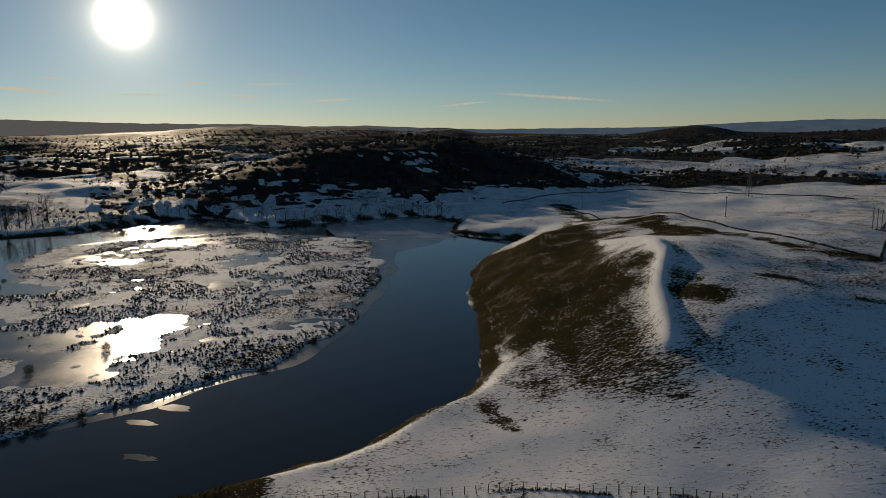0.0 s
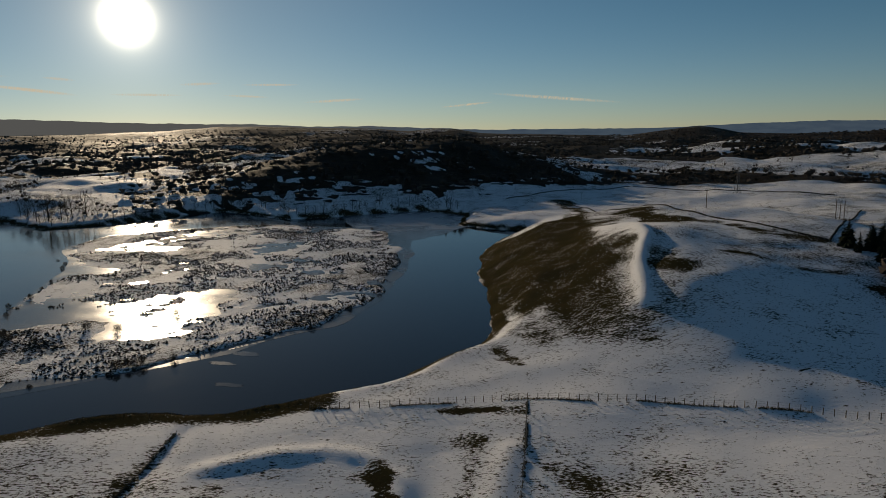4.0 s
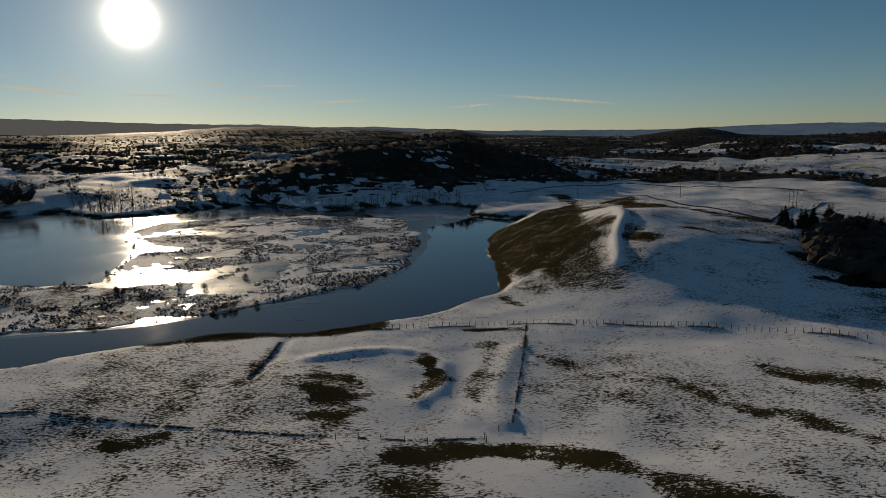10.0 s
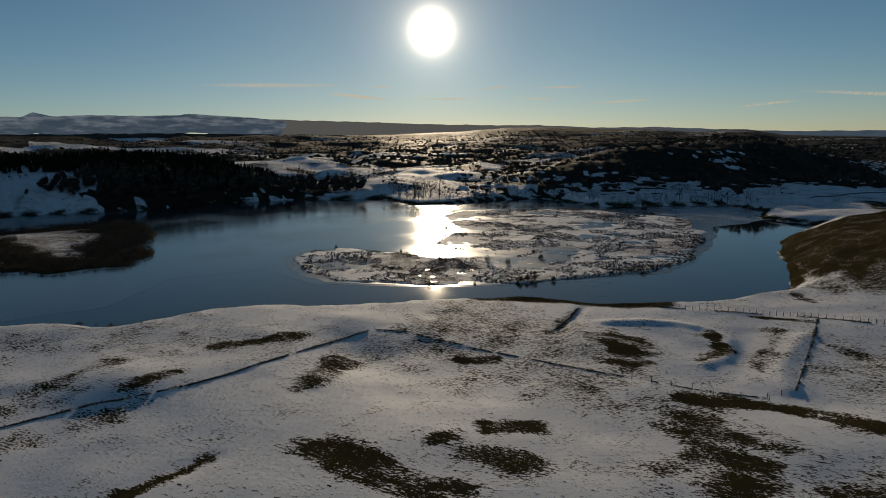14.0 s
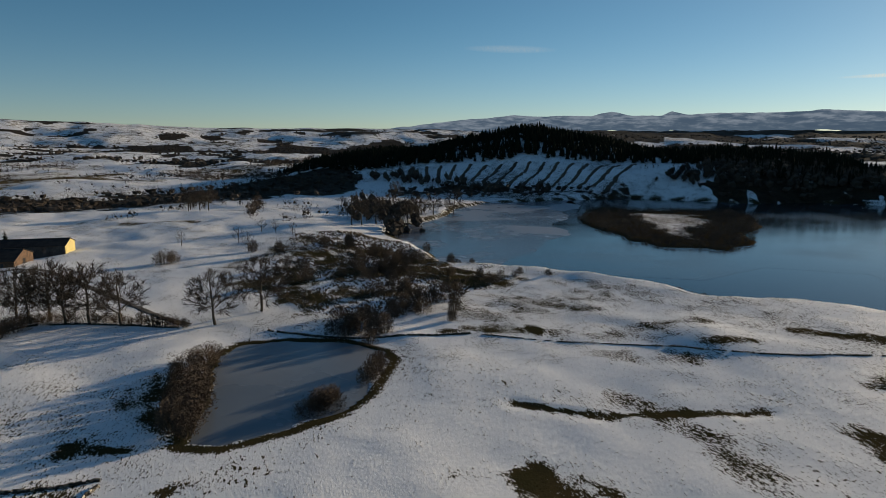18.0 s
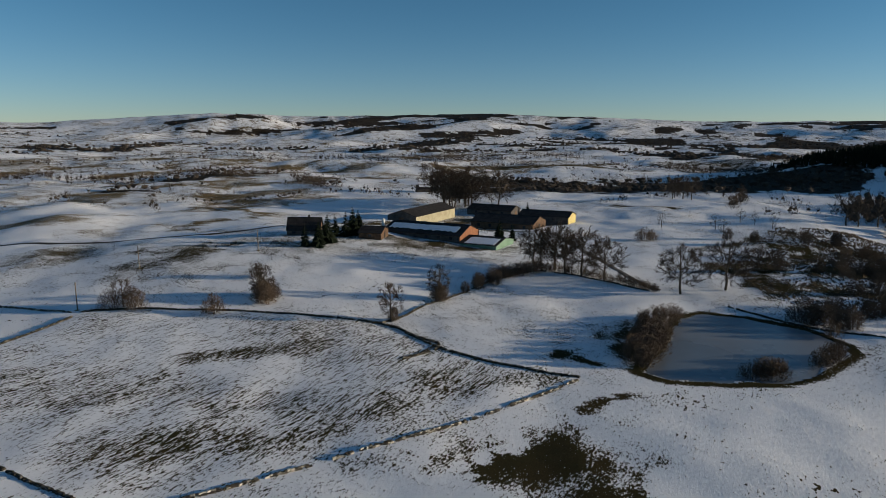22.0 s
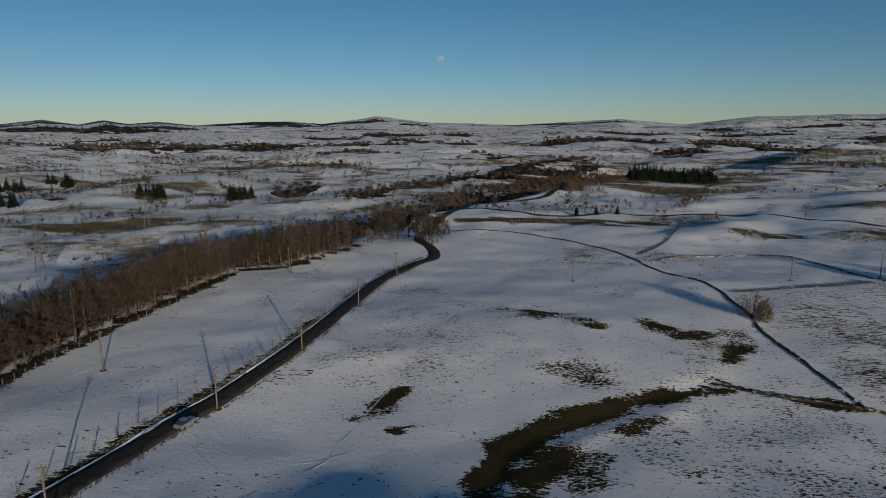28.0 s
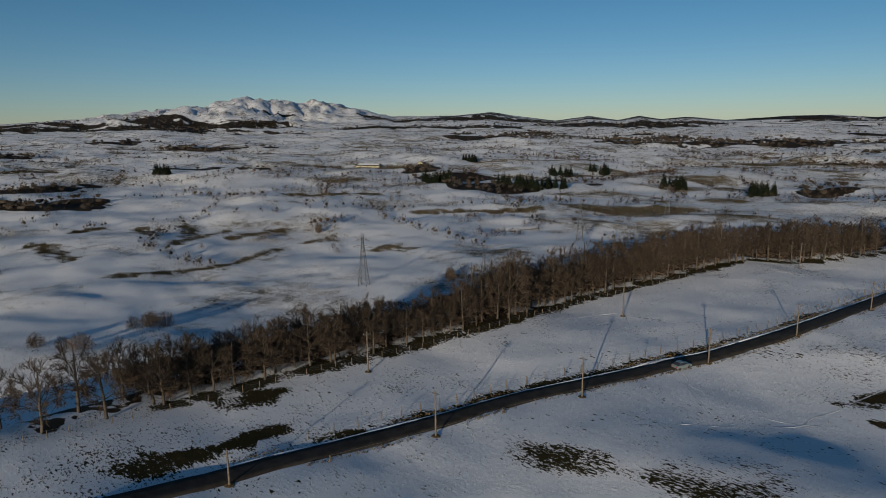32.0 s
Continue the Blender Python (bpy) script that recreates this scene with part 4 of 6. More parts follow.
def conifer(seed, h, wide):
    rng = random.Random(seed)
    vs, fs, tv, tf = [], [], [], []
    tube(vs, fs, [Vector((0, 0, -.3)), Vector((0, 0, h * .5)), Vector((0, 0, h * .97))], [h * .018, h * .011, .02], 6)
    levels = 17
    for k in range(levels):
        f = k / (levels - 1)
        z, reach = h * (.08 + .88 * f), wide * (1 - f) ** .8 + .15
        for i in range(11 - int(5 * f)):
            a = rng.uniform(0, 2 * math.pi)
            r = reach * rng.uniform(.65, 1.1)
            out = Vector((math.cos(a), math.sin(a), 0))
            side = Vector((-math.sin(a), math.cos(a), 0)) * r * .30
            root, o = Vector((0, 0, z + r * .12)), len(tv)
            tip = out * r + Vector((0, 0, z - r * rng.uniform(.15, .4)))
            mid = root.lerp(tip, .55)
            drop = Vector((0, 0, -r * .12))
            tv.extend((root, mid + side + drop, tip, mid - side + drop, mid + Vector((0, 0, r * .08))))
            tf.extend(((o, o + 1, o + 4), (o + 1, o + 2, o + 4), (o + 2, o + 3, o + 4), (o + 3, o, o + 4)))
    return mesh_of("trunk", vs, fs), mesh_of("crown", tv, tf)


def stand(kind, meshes, mats, parts, label, category):
    """A first plant of a kind, from which the others are copied."""
    ob = empty(kind, Matrix.Identity(4), label, category)
    for me, mat, name in zip(meshes, mats, parts):
        part(name, me, mat, ob)
    return ob


class Plants:
    """Copies of a few grown variants, each set down once at a place."""
    def __init__(self, kind, variants, mats, parts, label, category):
        self.firsts = [stand(kind, v, mats, parts, label, category) for v in variants]
        self.used, self.rng = [False] * len(variants), random.Random(len(kind))

    def put(self, places, size, group="", label="", jitter=.2):
        xs, ys = np.array([p[0] for p in places], float), np.array([p[1] for p in places], float)
        for x, y, z in zip(xs, ys, height(xs, ys)):
            k = self.rng.randrange(len(self.firsts))
            s = size * self.rng.uniform(1 - jitter, 1 + jitter)
            m = Matrix.Translation((x, y, z - .05)) @ Matrix.Rotation(self.rng.uniform(0, 6.28), 4, "Z") @ Matrix.Diagonal((s, s, s, 1))
            if self.used[k]:
                ob = copy_thing(self.firsts[k], m)
                ob.matrix_world = m
            else:
                ob, self.used[k] = self.firsts[k], True
                ob.matrix_world = m
            tagged(ob, label, "", group)

    def rest(self):
        for ob, used in zip(self.firsts, self.used):
            if not used:
                for o in list(ob.children_recursive) + [ob]:
                    bpy.data.objects.remove(o)


trees = Plants("bare_tree", [bare_tree(s, 10, w, .22, 10, 7, 19) for s, w in ((1, .82), (2, .7), (3, 1.0), (4, .76), (5, .92), (6, .66))], (BARK, TWIG), ("trunk", "crown"),
               "leafless broadleaf tree with brown twigs on snowy ground", "tree")
field_trees = Plants("bare_tree", [bare_tree(s, 10, w, .16, 11, 9, 21) for s, w in ((31, 1.0), (32, .86), (33, 1.12))], (BARK, TWIG), ("trunk", "crown"),
                     "broad leafless tree with spreading crown", "tree")
small_trees = Plants("bare_tree", [bare_tree(s, 10, w, .15, 7, 5, 9) for s, w in ((7, .7), (8, .6), (9, .85))], (BARK, FAR_TWIG), ("trunk", "crown"),
                     "leafless broadleaf tree on snowy ground", "tree")
bushes = Plants("shrub", [shrub(s, 3, w) for s, w in ((11, 1.0), (12, 1.3), (13, .8), (14, 1.1))], (BARK, BUSH), ("stem", "crown"),
                "leafless dark brown shrub in the snow", "shrub")
firs = Plants("conifer", [conifer(s, 11, w) for s, w in ((21, 3.1), (22, 3.8), (23, 2.8))], (BARK, NEEDLE), ("trunk", "crown"),
              "dark green conifer with drooping boughs", "conifer")


def row_along(pts, step, side, wobble, seed):
    """Places along a line, shifted to its side."""
    rng, out, left = random.Random(seed), [], 0.0
    for (ax, ay), (bx, by) in zip(pts[:-1], pts[1:]):
        d = math.hypot(bx - ax, by - ay)
        while left < d:
            f = left / d
            o = side + rng.uniform(-wobble, wobble)
            out.append((ax + f * (bx - ax) - o * (by - ay) / d, ay + f * (by - ay) + o * (bx - ax) / d))
            left += step * rng.uniform(.7, 1.4)
        left -= d
    return out


MARSH = [(-155, -104), (-185, -125), (-225, -135), (-262, -130), (-322, -118), (-340, -80), (-285, -62), (-255, -62), (-225, -48), (-200, -52), (-165, -95)]
# the row of trees on the edge of the river valley
EDGE = GORGE[2:15]
for line, size, k in ((EDGE[:6], .92, 1), (EDGE[5:], 1.2, 4)):
    trees.put(row_along(line, 4.2, 1.5, 1.3, k), size, "trees along the valley edge", "leafless tree with pale trunk on the edge of the field", .28)
    trees.put(row_along(line, 4.2, 6.5, 2.2, k + 1), size, "trees along the valley edge", "", .25)
    small_trees.put(row_along(line, 4.4, 12, 2.5, k + 2), size, "trees along the valley edge", "", .25)
trees.put([(150, -88), (149, -97), (150, -105), (146, -139), (158, -84), (157, -95), (162, -104)], 1.1, "trees along the valley edge")
rng_bush = random.Random(44)
# trees about the farm and the pond
field_trees.put([(-181, -181), (-180, -175), (-178, -167), (-189, -195), (-174, -143), (-186, -186), (-183, -190)], 1.45, "trees in the field hedge", "tall leafless tree standing in a field hedge")
bushes.put(row_along([(-165, -197), (-176, -195), (-184, -191), (-182, -178), (-178, -165), (-175, -150)], 2.6, 0, 1.6, 19), 1.15, "hedge shrubs", "leafless shrub in the hedge under tall trees")
field_trees.put([(-184, -131)], 1.4, "trees about the farm", "broad leafless tree on the edge of the marsh")
field_trees.put([(-395, -319), (-353, -291), (-347, -293), (-349, -271), (-380, -305), (-368, -300), (-405, -330), (-388, -312), (-375, -322), (-360, -308), (-392, -330), (-340, -300), (-372, -312), (-462, -375), (-467, -373)], 2.2, "trees about the farm")
bushes.put([(-8 - 4.2 * k + rng_bush.uniform(-2, 2), -551 + rng_bush.uniform(-6, 6)) for k in range(8)] + [(8 + rng_bush.uniform(-6, 6), -585 + rng_bush.uniform(-8, 8)) for k in range(6)], 2.6, "bushes by the pit", "large brown leafless bush beside the pit")
trees.put([(-480, -175), (-490, -170), (-474, -182), (-486, -182), (-361, -77), (-372, -67), (-366, -82), (-399, -35), (-385, -45), (-410, -50), (-513, -28), (-420, -20), (-440, 0), (-430, -30)], 1.6, "trees in the far fields")
small_trees.put([(-307, -167), (-306, -142), (-341, -132), (-317, -117), (-280, -137), (-126, -423), (-330, -125)], .75, "small field trees", "small leafless tree alone in a snowy field")
bushes.put([(-147, -142), (-141, -143), (-134, -143), (-128, -143), (-122, -143), (-117, -143), (-112, -143), (-107, -143), (-125, -146), (-137, -146), (-115, -146), (-144, -145), (-131, -147), (-119, -147), (-110, -146)], 1.9, "shrubs on the pond bank", "dense leafless shrub on the bank of the pond")
bushes.put([(-114, -120), (-111, -122), (-118, -117), (-128, -107), (-133, -105), (-149, -105), (-157, -109), (-160, -112), (-155, -103), (-116, -119), (-113, -118), (-125, -109), (-163, -108), (-168, -104), (-172, -110)], 1.65, "shrubs on the pond bank", "dense leafless shrub on the bank of the pond")
bushes.put([(-161, -199), (-154, -199), (-148, -199), (-167, -196), (-172, -194), (-143, -201), (-155, -196), (-132, -205), (-109, -206), (-131, -203), (-164, -197), (-151, -200), (-170, -195), (-176, -191), (-158, -198)], 1.6, "hedge shrubs")
bushes.put([(-80, -275), (-82, -268), (-84, -272), (-90, -249), (-105, -245), (-107, -248), (-103, -243), (-108, -244), (-120, -261), (-21, -244), (-22, -240), (-264, -165), (-260, -168)], 2.0, "field shrubs")
trees.put([(-105, -246), (-108, -206), (-131, -204), (-82, -273)], .9, "field shrubs", "small leafless tree beside a field wall")
bushes.put([(-160, -106), (-165, -100), (-156, -100), (-170, -95), (-178, -90), (-172, -86), (-182, -80), (-190, -84), (-186, -72)], 2.0, "marsh shrubs", "large brown shrub in the frozen marsh")
bushes.put([(-213, -47), (-212, -42), (-205, -52), (-209, -30), (-217, -38)], 1.0, "marsh shrubs")
rng = random.Random(5)
bushes.put([(rng.gauss(-238, 32), rng.gauss(-88, 15)) for k in range(56)], 1.6, "marsh shrubs", "low brown shrub in the frozen marsh")
firs.put([(-170, -271), (-167, -273), (-163, -270), (-197, -274), (-200, -277), (-193, -275), (-185, -273), (-188, -271), (-233, -219), (-230, -224), (-160, -274), (-203, -279), (-182, -276)], .95, "farm conifers", "dark conifer beside the farm buildings")
firs.put([(-341, -249)], .7)
firs.put([(-96 - 4.0 * (k % 18) + rng.uniform(-1, 1), -641 - 6 * (k // 18) + rng.uniform(-1.5, 1.5)) for k in range(72)], 1.12, "conifer plantation", "conifer in a dense rectangular plantation")
firs.put([(rng.uniform(118, 165), rng.uniform(140, 172)) for k in range(44)], .72, "conifers on the slope", "dark conifer in a clump on the snowy slope")
spots = []
for x, y, n in ((540, -561, 5), (602, -598, 6), (457, -603, 9), (480, -601, 8), (443, -623, 6), (359, -722, 6), (257, -689, 7), (521, -748, 5), (521, -839, 6), (799, -877, 6), (892, -396, 6), (355, -712, 4)):
    spots += [(x + rng.uniform(-15, 15), y + rng.uniform(-8, 8)) for k in range(n + 4)]
firs.put(spots, 1.35, "conifers in the valley fields", "dark conifer in a small clump among valley fields")
bushes.put([(268, -141), (265, -146), (262, -150), (270, -148), (399, -305), (404, -308), (248, -119), (255, -116), (264, -111), (226, -255), (231, -259)], 1.7, "valley shrubs", "leafless shrub among the valley fields")
field_trees.put([(79, -353), (76, -357), (72, -364), (68, -360), (61, -340), (59, -345), (64, -347), (83, -360)], 1.15, "trees at the bend of the road", "leafless tree beside the bend of the road")
small_trees.put(row_along([(16, -429), (-33, -423)], 5, 2, 1.5, 9), .55, "roadside trees", "small leafless tree beside the road")
firs.put([(-10, -424), (-20, -424), (-31, -425)], .55, "roadside conifers")
# lake shore
small_trees.put(row_along([(-120, 420), (-108, 404), (-75, 417), (-22, 441), (8, 410)], 5.5, 0, 2, 12), .8, "trees on the lake shore", "leafless tree on the far shore of the lake")
small_trees.put(row_along([(-300, 418), (-258, 376), (-228, 394), (-205, 436), (-170, 462), (-130, 430)], 7, 0, 3, 13), .85, "trees on the lake shore", "leafless tree on the far shore of the lake")
small_trees.put([(-262, 385), (-258, 392), (-268, 395), (-255, 400), (-272, 402), (-250, 408), (-265, 410)], 1.6, "trees on the lake shore", "tall leafless tree on the far shore of the lake")
bushes.put(row_along(REEDS + REEDS[:1], 13, 1, 2, 14), .55, "island shrubs", "low shrub on the edge of the reed island")
bushes.put([(-82, 117), (-84, 115), (-80, 119), (-129, 142), (-131, 145), (-126, 140), (-110, 150), (-100, 148), (-118, 138), (-90, 165)], .8, "island shrubs")
bushes.put([(-347 + 1.6 * k + rng.uniform(-3, 3), -63 + 1.55 * k + rng.uniform(-4, 4)) for k in range(25)] + [(-262 + k * 3 + rng.uniform(-2, 2), -50 + rng.uniform(-3, 8)) for k in range(6)] + [(-190, 12), (-185, 14), (-176, 12), (-180, 15)], .8, "shrubs in the lake margin")
for plants in (trees, field_trees, small_trees, bushes, firs):
    plants.rest()


# ---- woods, hedges and reeds too many to count ----
def scatter(name, places, sizes, template, material, label, category, seed):
    """Many copies of small clumps of triangles, joined."""
    n, m = len(places), len(template)
    r = np.random.default_rng(seed)
    a = r.uniform(0, 2 * math.pi, n)
    t = np.array(template, float).reshape(1, m * 3, 3) * r.uniform(.85, 1.15, (n, 1, 3))
    s = np.asarray(sizes, float).reshape(n, 1)
    c, q = np.cos(a)[:, None], np.sin(a)[:, None]
    x, y = (t[..., 0] * c - t[..., 1] * q) * s, (t[..., 0] * q + t[..., 1] * c) * s
    px, py = np.array([p[0] for p in places]), np.array([p[1] for p in places])
    pz = height(px, py)
    co = np.stack([x + px[:, None], y + py[:, None], t[..., 2] * s + pz[:, None] - .1], -1).reshape(-1, 3)
    me = bpy.data.meshes.new(name)
    me.vertices.add(len(co))
    me.vertices.foreach_set("co", co.ravel().astype(np.float32))
    me.loops.add(len(co))
    me.loops.foreach_set("vertex_index", np.arange(len(co), dtype=np.int32))
    me.polygons.add(len(co) // 3)
    me.polygons.foreach_set("loop_start", np.arange(len(co) // 3, dtype=np.int32) * 3)
    me.update(calc_edges=True)
    me.materials.append(material)
    return tagged(new(name, me), label, category, kind="stuff")


def clump(seed, count, wide, low, size, lift=1.0, thin=1.0, heart=0.0):
    """A bare crown: thin upright slivers in an egg-shaped space over a stem."""
    r, out = random.Random(seed), []
    for k in range(count):
        a, f = r.uniform(0, 2 * math.pi), r.uniform(0, 1)
        z = low + (1 - low) * r.uniform(0, 1)
        w = wide * math.sqrt(f) * math.sin(math.pi * min(.97, .12 + .85 * (z - low) / (1 - low)))
        p = Vector((math.cos(a) * w, math.sin(a) * w, z))
        d = (Vector((math.cos(a) * .6, math.sin(a) * .6, lift)) + Vector((r.uniform(-.6, .6), r.uniform(-.6, .6), r.uniform(-.5, .5)))).normalized()
        s = d.orthogonal().normalized() * size * thin * r.uniform(.25, .5)
        s = Matrix.Rotation(r.uniform(0, 6.28), 3, d) @ s
        out.append((p - d * size - s, p - d * size * .6 + s, p + d * size * r.uniform(.6, 1.2)))
    if heart:
        bm = bmesh.new()
        bmesh.ops.create_icosphere(bm, subdivisions=1, radius=1)
        for v in bm.verts:
            q = heart * r.uniform(.4, 1.5)
            v.co = Vector((v.co.x * wide * q, v.co.y * wide * q, low + (1 - low) * (.46 + .46 * v.co.z * q)))
        out.extend(tuple(v.co.copy() for v in f.verts) for f in bm.faces)
        bm.free()
    if low > .05:
        out.extend((((-.02, 0, 0), (.02, 0, 0), (0, 0, .6)), ((0, -.02, 0), (0, .02, 0), (0, 0, .6))))
    return [tuple(tuple(v) for v in t) for t in out]


def spike(seed):
    r, out = random.Random(seed), []
    for k in range(4):
        z, w = .1 + .21 * k, .24 * (1 - k / 4.6)
        for i in range(4):
            a = i * 1.571 + k * .7 + r.uniform(-.2, .2)
            out.append(((math.cos(a - .8) * w, math.sin(a - .8) * w, z + r.uniform(-.03, .03)), (math.cos(a + .8) * w, math.sin(a + .8) * w, z), (0, 0, z + .34)))
    return out


def sample(n, r0, r1, seed):
    r = np.random.default_rng(seed)
    d = np.exp(r.uniform(math.log(r0), math.log(r1), n))
    a = r.uniform(0, 2 * math.pi, n)
    return 10 + d * np.cos(a), -60 + d * np.sin(a)


def pairs(x, y):
    return list(zip(x.tolist(), y.tolist()))


for name, count, r0, r1, tall, shape, seed in (("near_woods", 22000, 380, 1250, (5, 9), clump(1, 36, .58, .02, .13, .8, .4, .6), 31), ("far_woods", 40000, 1250, 3900, (7, 12), clump(8, 6, .62, .03, .2, .4, .8, .85), 39)):
    x, y = sample(count, r0, r1, seed)
    pick = (land_cover(x, y)[1] > .5) & (inside(x, y, LAKE) < -4)
    x, y = x[pick], y[pick]
    scatter(name, pairs(x, y), np.random.default_rng(1).uniform(*tall, len(x)), shape, FAR_WOOD, "leafless woods over the distant hills", "woods", seed)
# hedges and trees along the field edges
x, y = sample(110000, 380, 3000, 32)
u, v = field_grid(x, y)
u, v = u - .5, v - .5
edge = np.minimum(np.abs(u - np.round(u)) * 190, np.abs(v - np.round(v)) * 130)
keep = np.where(np.abs(np.degrees(np.arctan2(-(x - 10), y + 60))) < 60, .5, .3) + vn(np.floor(u + .5) * 7.3 + np.round(v) * 3.1, np.round(u) * 5.7 + np.floor(v + .5), 83) > .32
pick = (edge < 3.2) & keep & (inside(x, y, CLEARED) < -4) & (inside(x, y, PLATEAU) < 0) & (inside(x, y, LAKE) < -8) & (np.hypot(x + 230, y + 260) > 200)
x2, y2 = x[pick], y[pick]
scatter("far_hedges", pairs(x2, y2), np.random.default_rng(2).uniform(1.6, 5.5, len(x2)) ** 1.1 * (1 + np.hypot(x2, y2) / 5000), clump(2, 22, .6, .0, .18, .9, .36, .26), FAR_WOOD, "leafless hedges and trees between distant snowy fields", "hedges", 2)


# bushes and small trees dotted over the far grazing land
x, y = sample(60000, 330, 2600, 47)
south = np.abs(np.degrees(np.arctan2(-(x - 10), y + 60)))
keep = fbm(x, y, 45, 3, 48) + .35 * fbm(x, y, 420, 2, 49) + .3 * ramp(x, 120, 400) - .12 * ramp(x, 100, -100) * ramp(np.hypot(x - 10, y + 60), 1100, 800) > .64
pick = (south > 95) & keep & (beyond_gorge(x, y) < 1e5) & (np.hypot(x + 230, y + 260) > 190)
x2, y2 = x[pick], y[pick]
close = np.hypot(x2 - 10, y2 + 60) < 850
for name, ok, shape, k in (("field_bushes", close, clump(18, 105, .6, .0, .105, .9, .34, .22), 8), ("far_bushes", ~close, clump(18, 16, .66, .0, .16, .6, .5, .5), 28)):
    scatter(name, pairs(x2[ok], y2[ok]), np.random.default_rng(k).uniform(1.3, 4.2, ok.sum()) * (1 + np.hypot(x2[ok], y2[ok]) / 3500), shape, VALLEY_WOOD, "brown leafless bushes dotted over distant grazing land", "bushes", k)
for name, strips, tall in (("hedge_trees", HEDGE_LINES, (4.5, 11)),):
    x, y, z = [], [], []
    for k, (pts, wide, step) in enumerate(strips):
        for p in row_along(pts, step, 0, wide, 300 + k):
            x.append(p[0]), y.append(p[1])
    scatter(name, list(zip(x, y)), np.random.default_rng(13).uniform(*tall, len(x)), clump(19, 64, .5, .03, .11, .9, .36, .25), VALLEY_WOOD, "leafless trees and shrubs along distant field edges", "hedges", 13)


def fill(area, count, seed, low=3.0):
    r = np.random.default_rng(seed)
    xs, ys = [p[0] for p in area], [p[1] for p in area]
    x, y = r.uniform(min(xs), max(xs), count), r.uniform(min(ys), max(ys), count)
    ok = inside(x, y, area) > low
    return x[ok], y[ok]


FOREST = [(-755, -30), (-718, 20), (-680, 112), (-640, 188), (-604, 255), (-560, 275), (-490, 300), (-450, 345), (-420, 400), (-480, 470), (-650, 520), (-900, 520), (-1150, 300), (-1150, 0), (-900, -120)]
x, y = fill(FOREST, 15500, 33)
scatter("conifer_forest", pairs(x, y), np.random.default_rng(3).uniform(8.5, 12, len(x)), spike(3), NEEDLE, "dense dark conifer forest on the hill over the lake", "forest", 3)
x, y = fill([(-470, 262), (-455, 330), (-390, 388), (-330, 420), (-370, 470), (-470, 400), (-540, 300), (-535, 215)], 1300, 34)
x3, y3 = fill([(-700, -40), (-600, 20), (-545, 70), (-530, 130), (-545, 150), (-590, 80), (-680, 20)], 300, 35, 1)
x4, y4 = fill([(-520, -60), (-440, -25), (-360, -35), (-330, -60), (-400, -80)], 160, 36, 1)
x, y = np.concatenate([x, x3, x4]), np.concatenate([y, y3, y4])
scatter("lakeside_woods", pairs(x, y), np.random.default_rng(4).uniform(6.5, 12, len(x)), clump(4, 50, .5, .02, .12, .9, .42, .55), FAR_WOOD, "dark leafless woods along the lake shore", "woods", 4)
# woods on the valley side
x, y = [], []
for k, off in enumerate((17, 21, 26)):
    for p in row_along(GORGE[2:15], 3.4, off, 2.5, 40 + k):
        x.append(p[0]), y.append(p[1])
# the wooded river beyond the bend of the road
RIVER = [(118, -350), (104, -440), (90, -540), (66, -600), (28, -670), (10, -740), (-60, -850), (-130, -960), (-260, -1110)]
for k, off in enumerate((-30, -22, -14, -6, 2, 10, 18, 26)):
    for p in row_along(RIVER, 8, off, 5, 60 + k):
        x.append(p[0]), y.append(p[1])
scatter("valley_woods", list(zip(x, y)), np.random.default_rng(5).uniform(5, 8.5, len(x)), clump(5, 95, .5, .04, .09, .9, .34, .5), VALLEY_WOOD, "leafless woods on the steep side of the river valley", "woods", 5)
spots = row_along(EDGE, 1.5, 3.5, 1.5, 18) + row_along(EDGE, 1.2, 7, 3, 15) + row_along(EDGE, 2, 13, 4, 16) + row_along(EDGE, 2.2, 22, 4, 17)
scatter("undergrowth", spots, np.random.default_rng(9).uniform(2, 5.5, len(spots)), clump(9, 85, .6, .0, .1, .9, .32, .35), VALLEY_WOOD, "dark undergrowth below the row of trees", "undergrowth", 9)
x, y = fill(ISLE, 5200, 30, 0)
ok = inside(x, y, ISLE) + 9 * fbm(x, y, 20, 3, 75) < 37
scatter("island_brush", pairs(x[ok], y[ok]), np.random.default_rng(10).uniform(1.8, 3.6, ok.sum()), clump(10, 30, .6, .0, .14, 1.1, .34, .3), FAR_WOOD, "dark leafless brush covering the lake island", "brush", 10)
x, y = fill([(103, 114), (118, 99), (142, 108), (168, 138), (170, 168), (140, 168), (112, 138)], 1100, 45, 1)
scatter("slope_thicket", pairs(x, y), np.random.default_rng(12).uniform(3, 6.5, len(x)), clump(12, 30, .6, .0, .13, .7, .5, .8), FAR_WOOD, "dense dark thicket on the snowy slope below the conifers", "thicket", 12)
# reeds and tussocks
TUSSOCK = [((.5, .1, 0), (-.1, .5, 0), (.05, 0, .55)), ((-.1, .5, 0), (-.5, -.1, 0), (.05, 0, .55)), ((-.5, -.1, 0), (.1, -.45, 0), (.05, 0, .55)), ((.1, -.45, 0), (.5, .1, 0), (.05, 0, .55)),
           ((-.3, .1, .1), (-.2, .2, .1), (-.45, .3, .9)), ((.2, -.2, .1), (.3, -.1, .1), (.4, -.25, 1.0))]
x, y = fill(REEDS, 60000, 37, -2)
ok = (height(x, y) > WATER + .03) & (fbm(x, y, 14, 4, 64) + .4 * fbm(x, y, 3, 2, 65) > -.1 + .35 * ramp(fbm(x, y, 60, 2, 68), .1, .6))
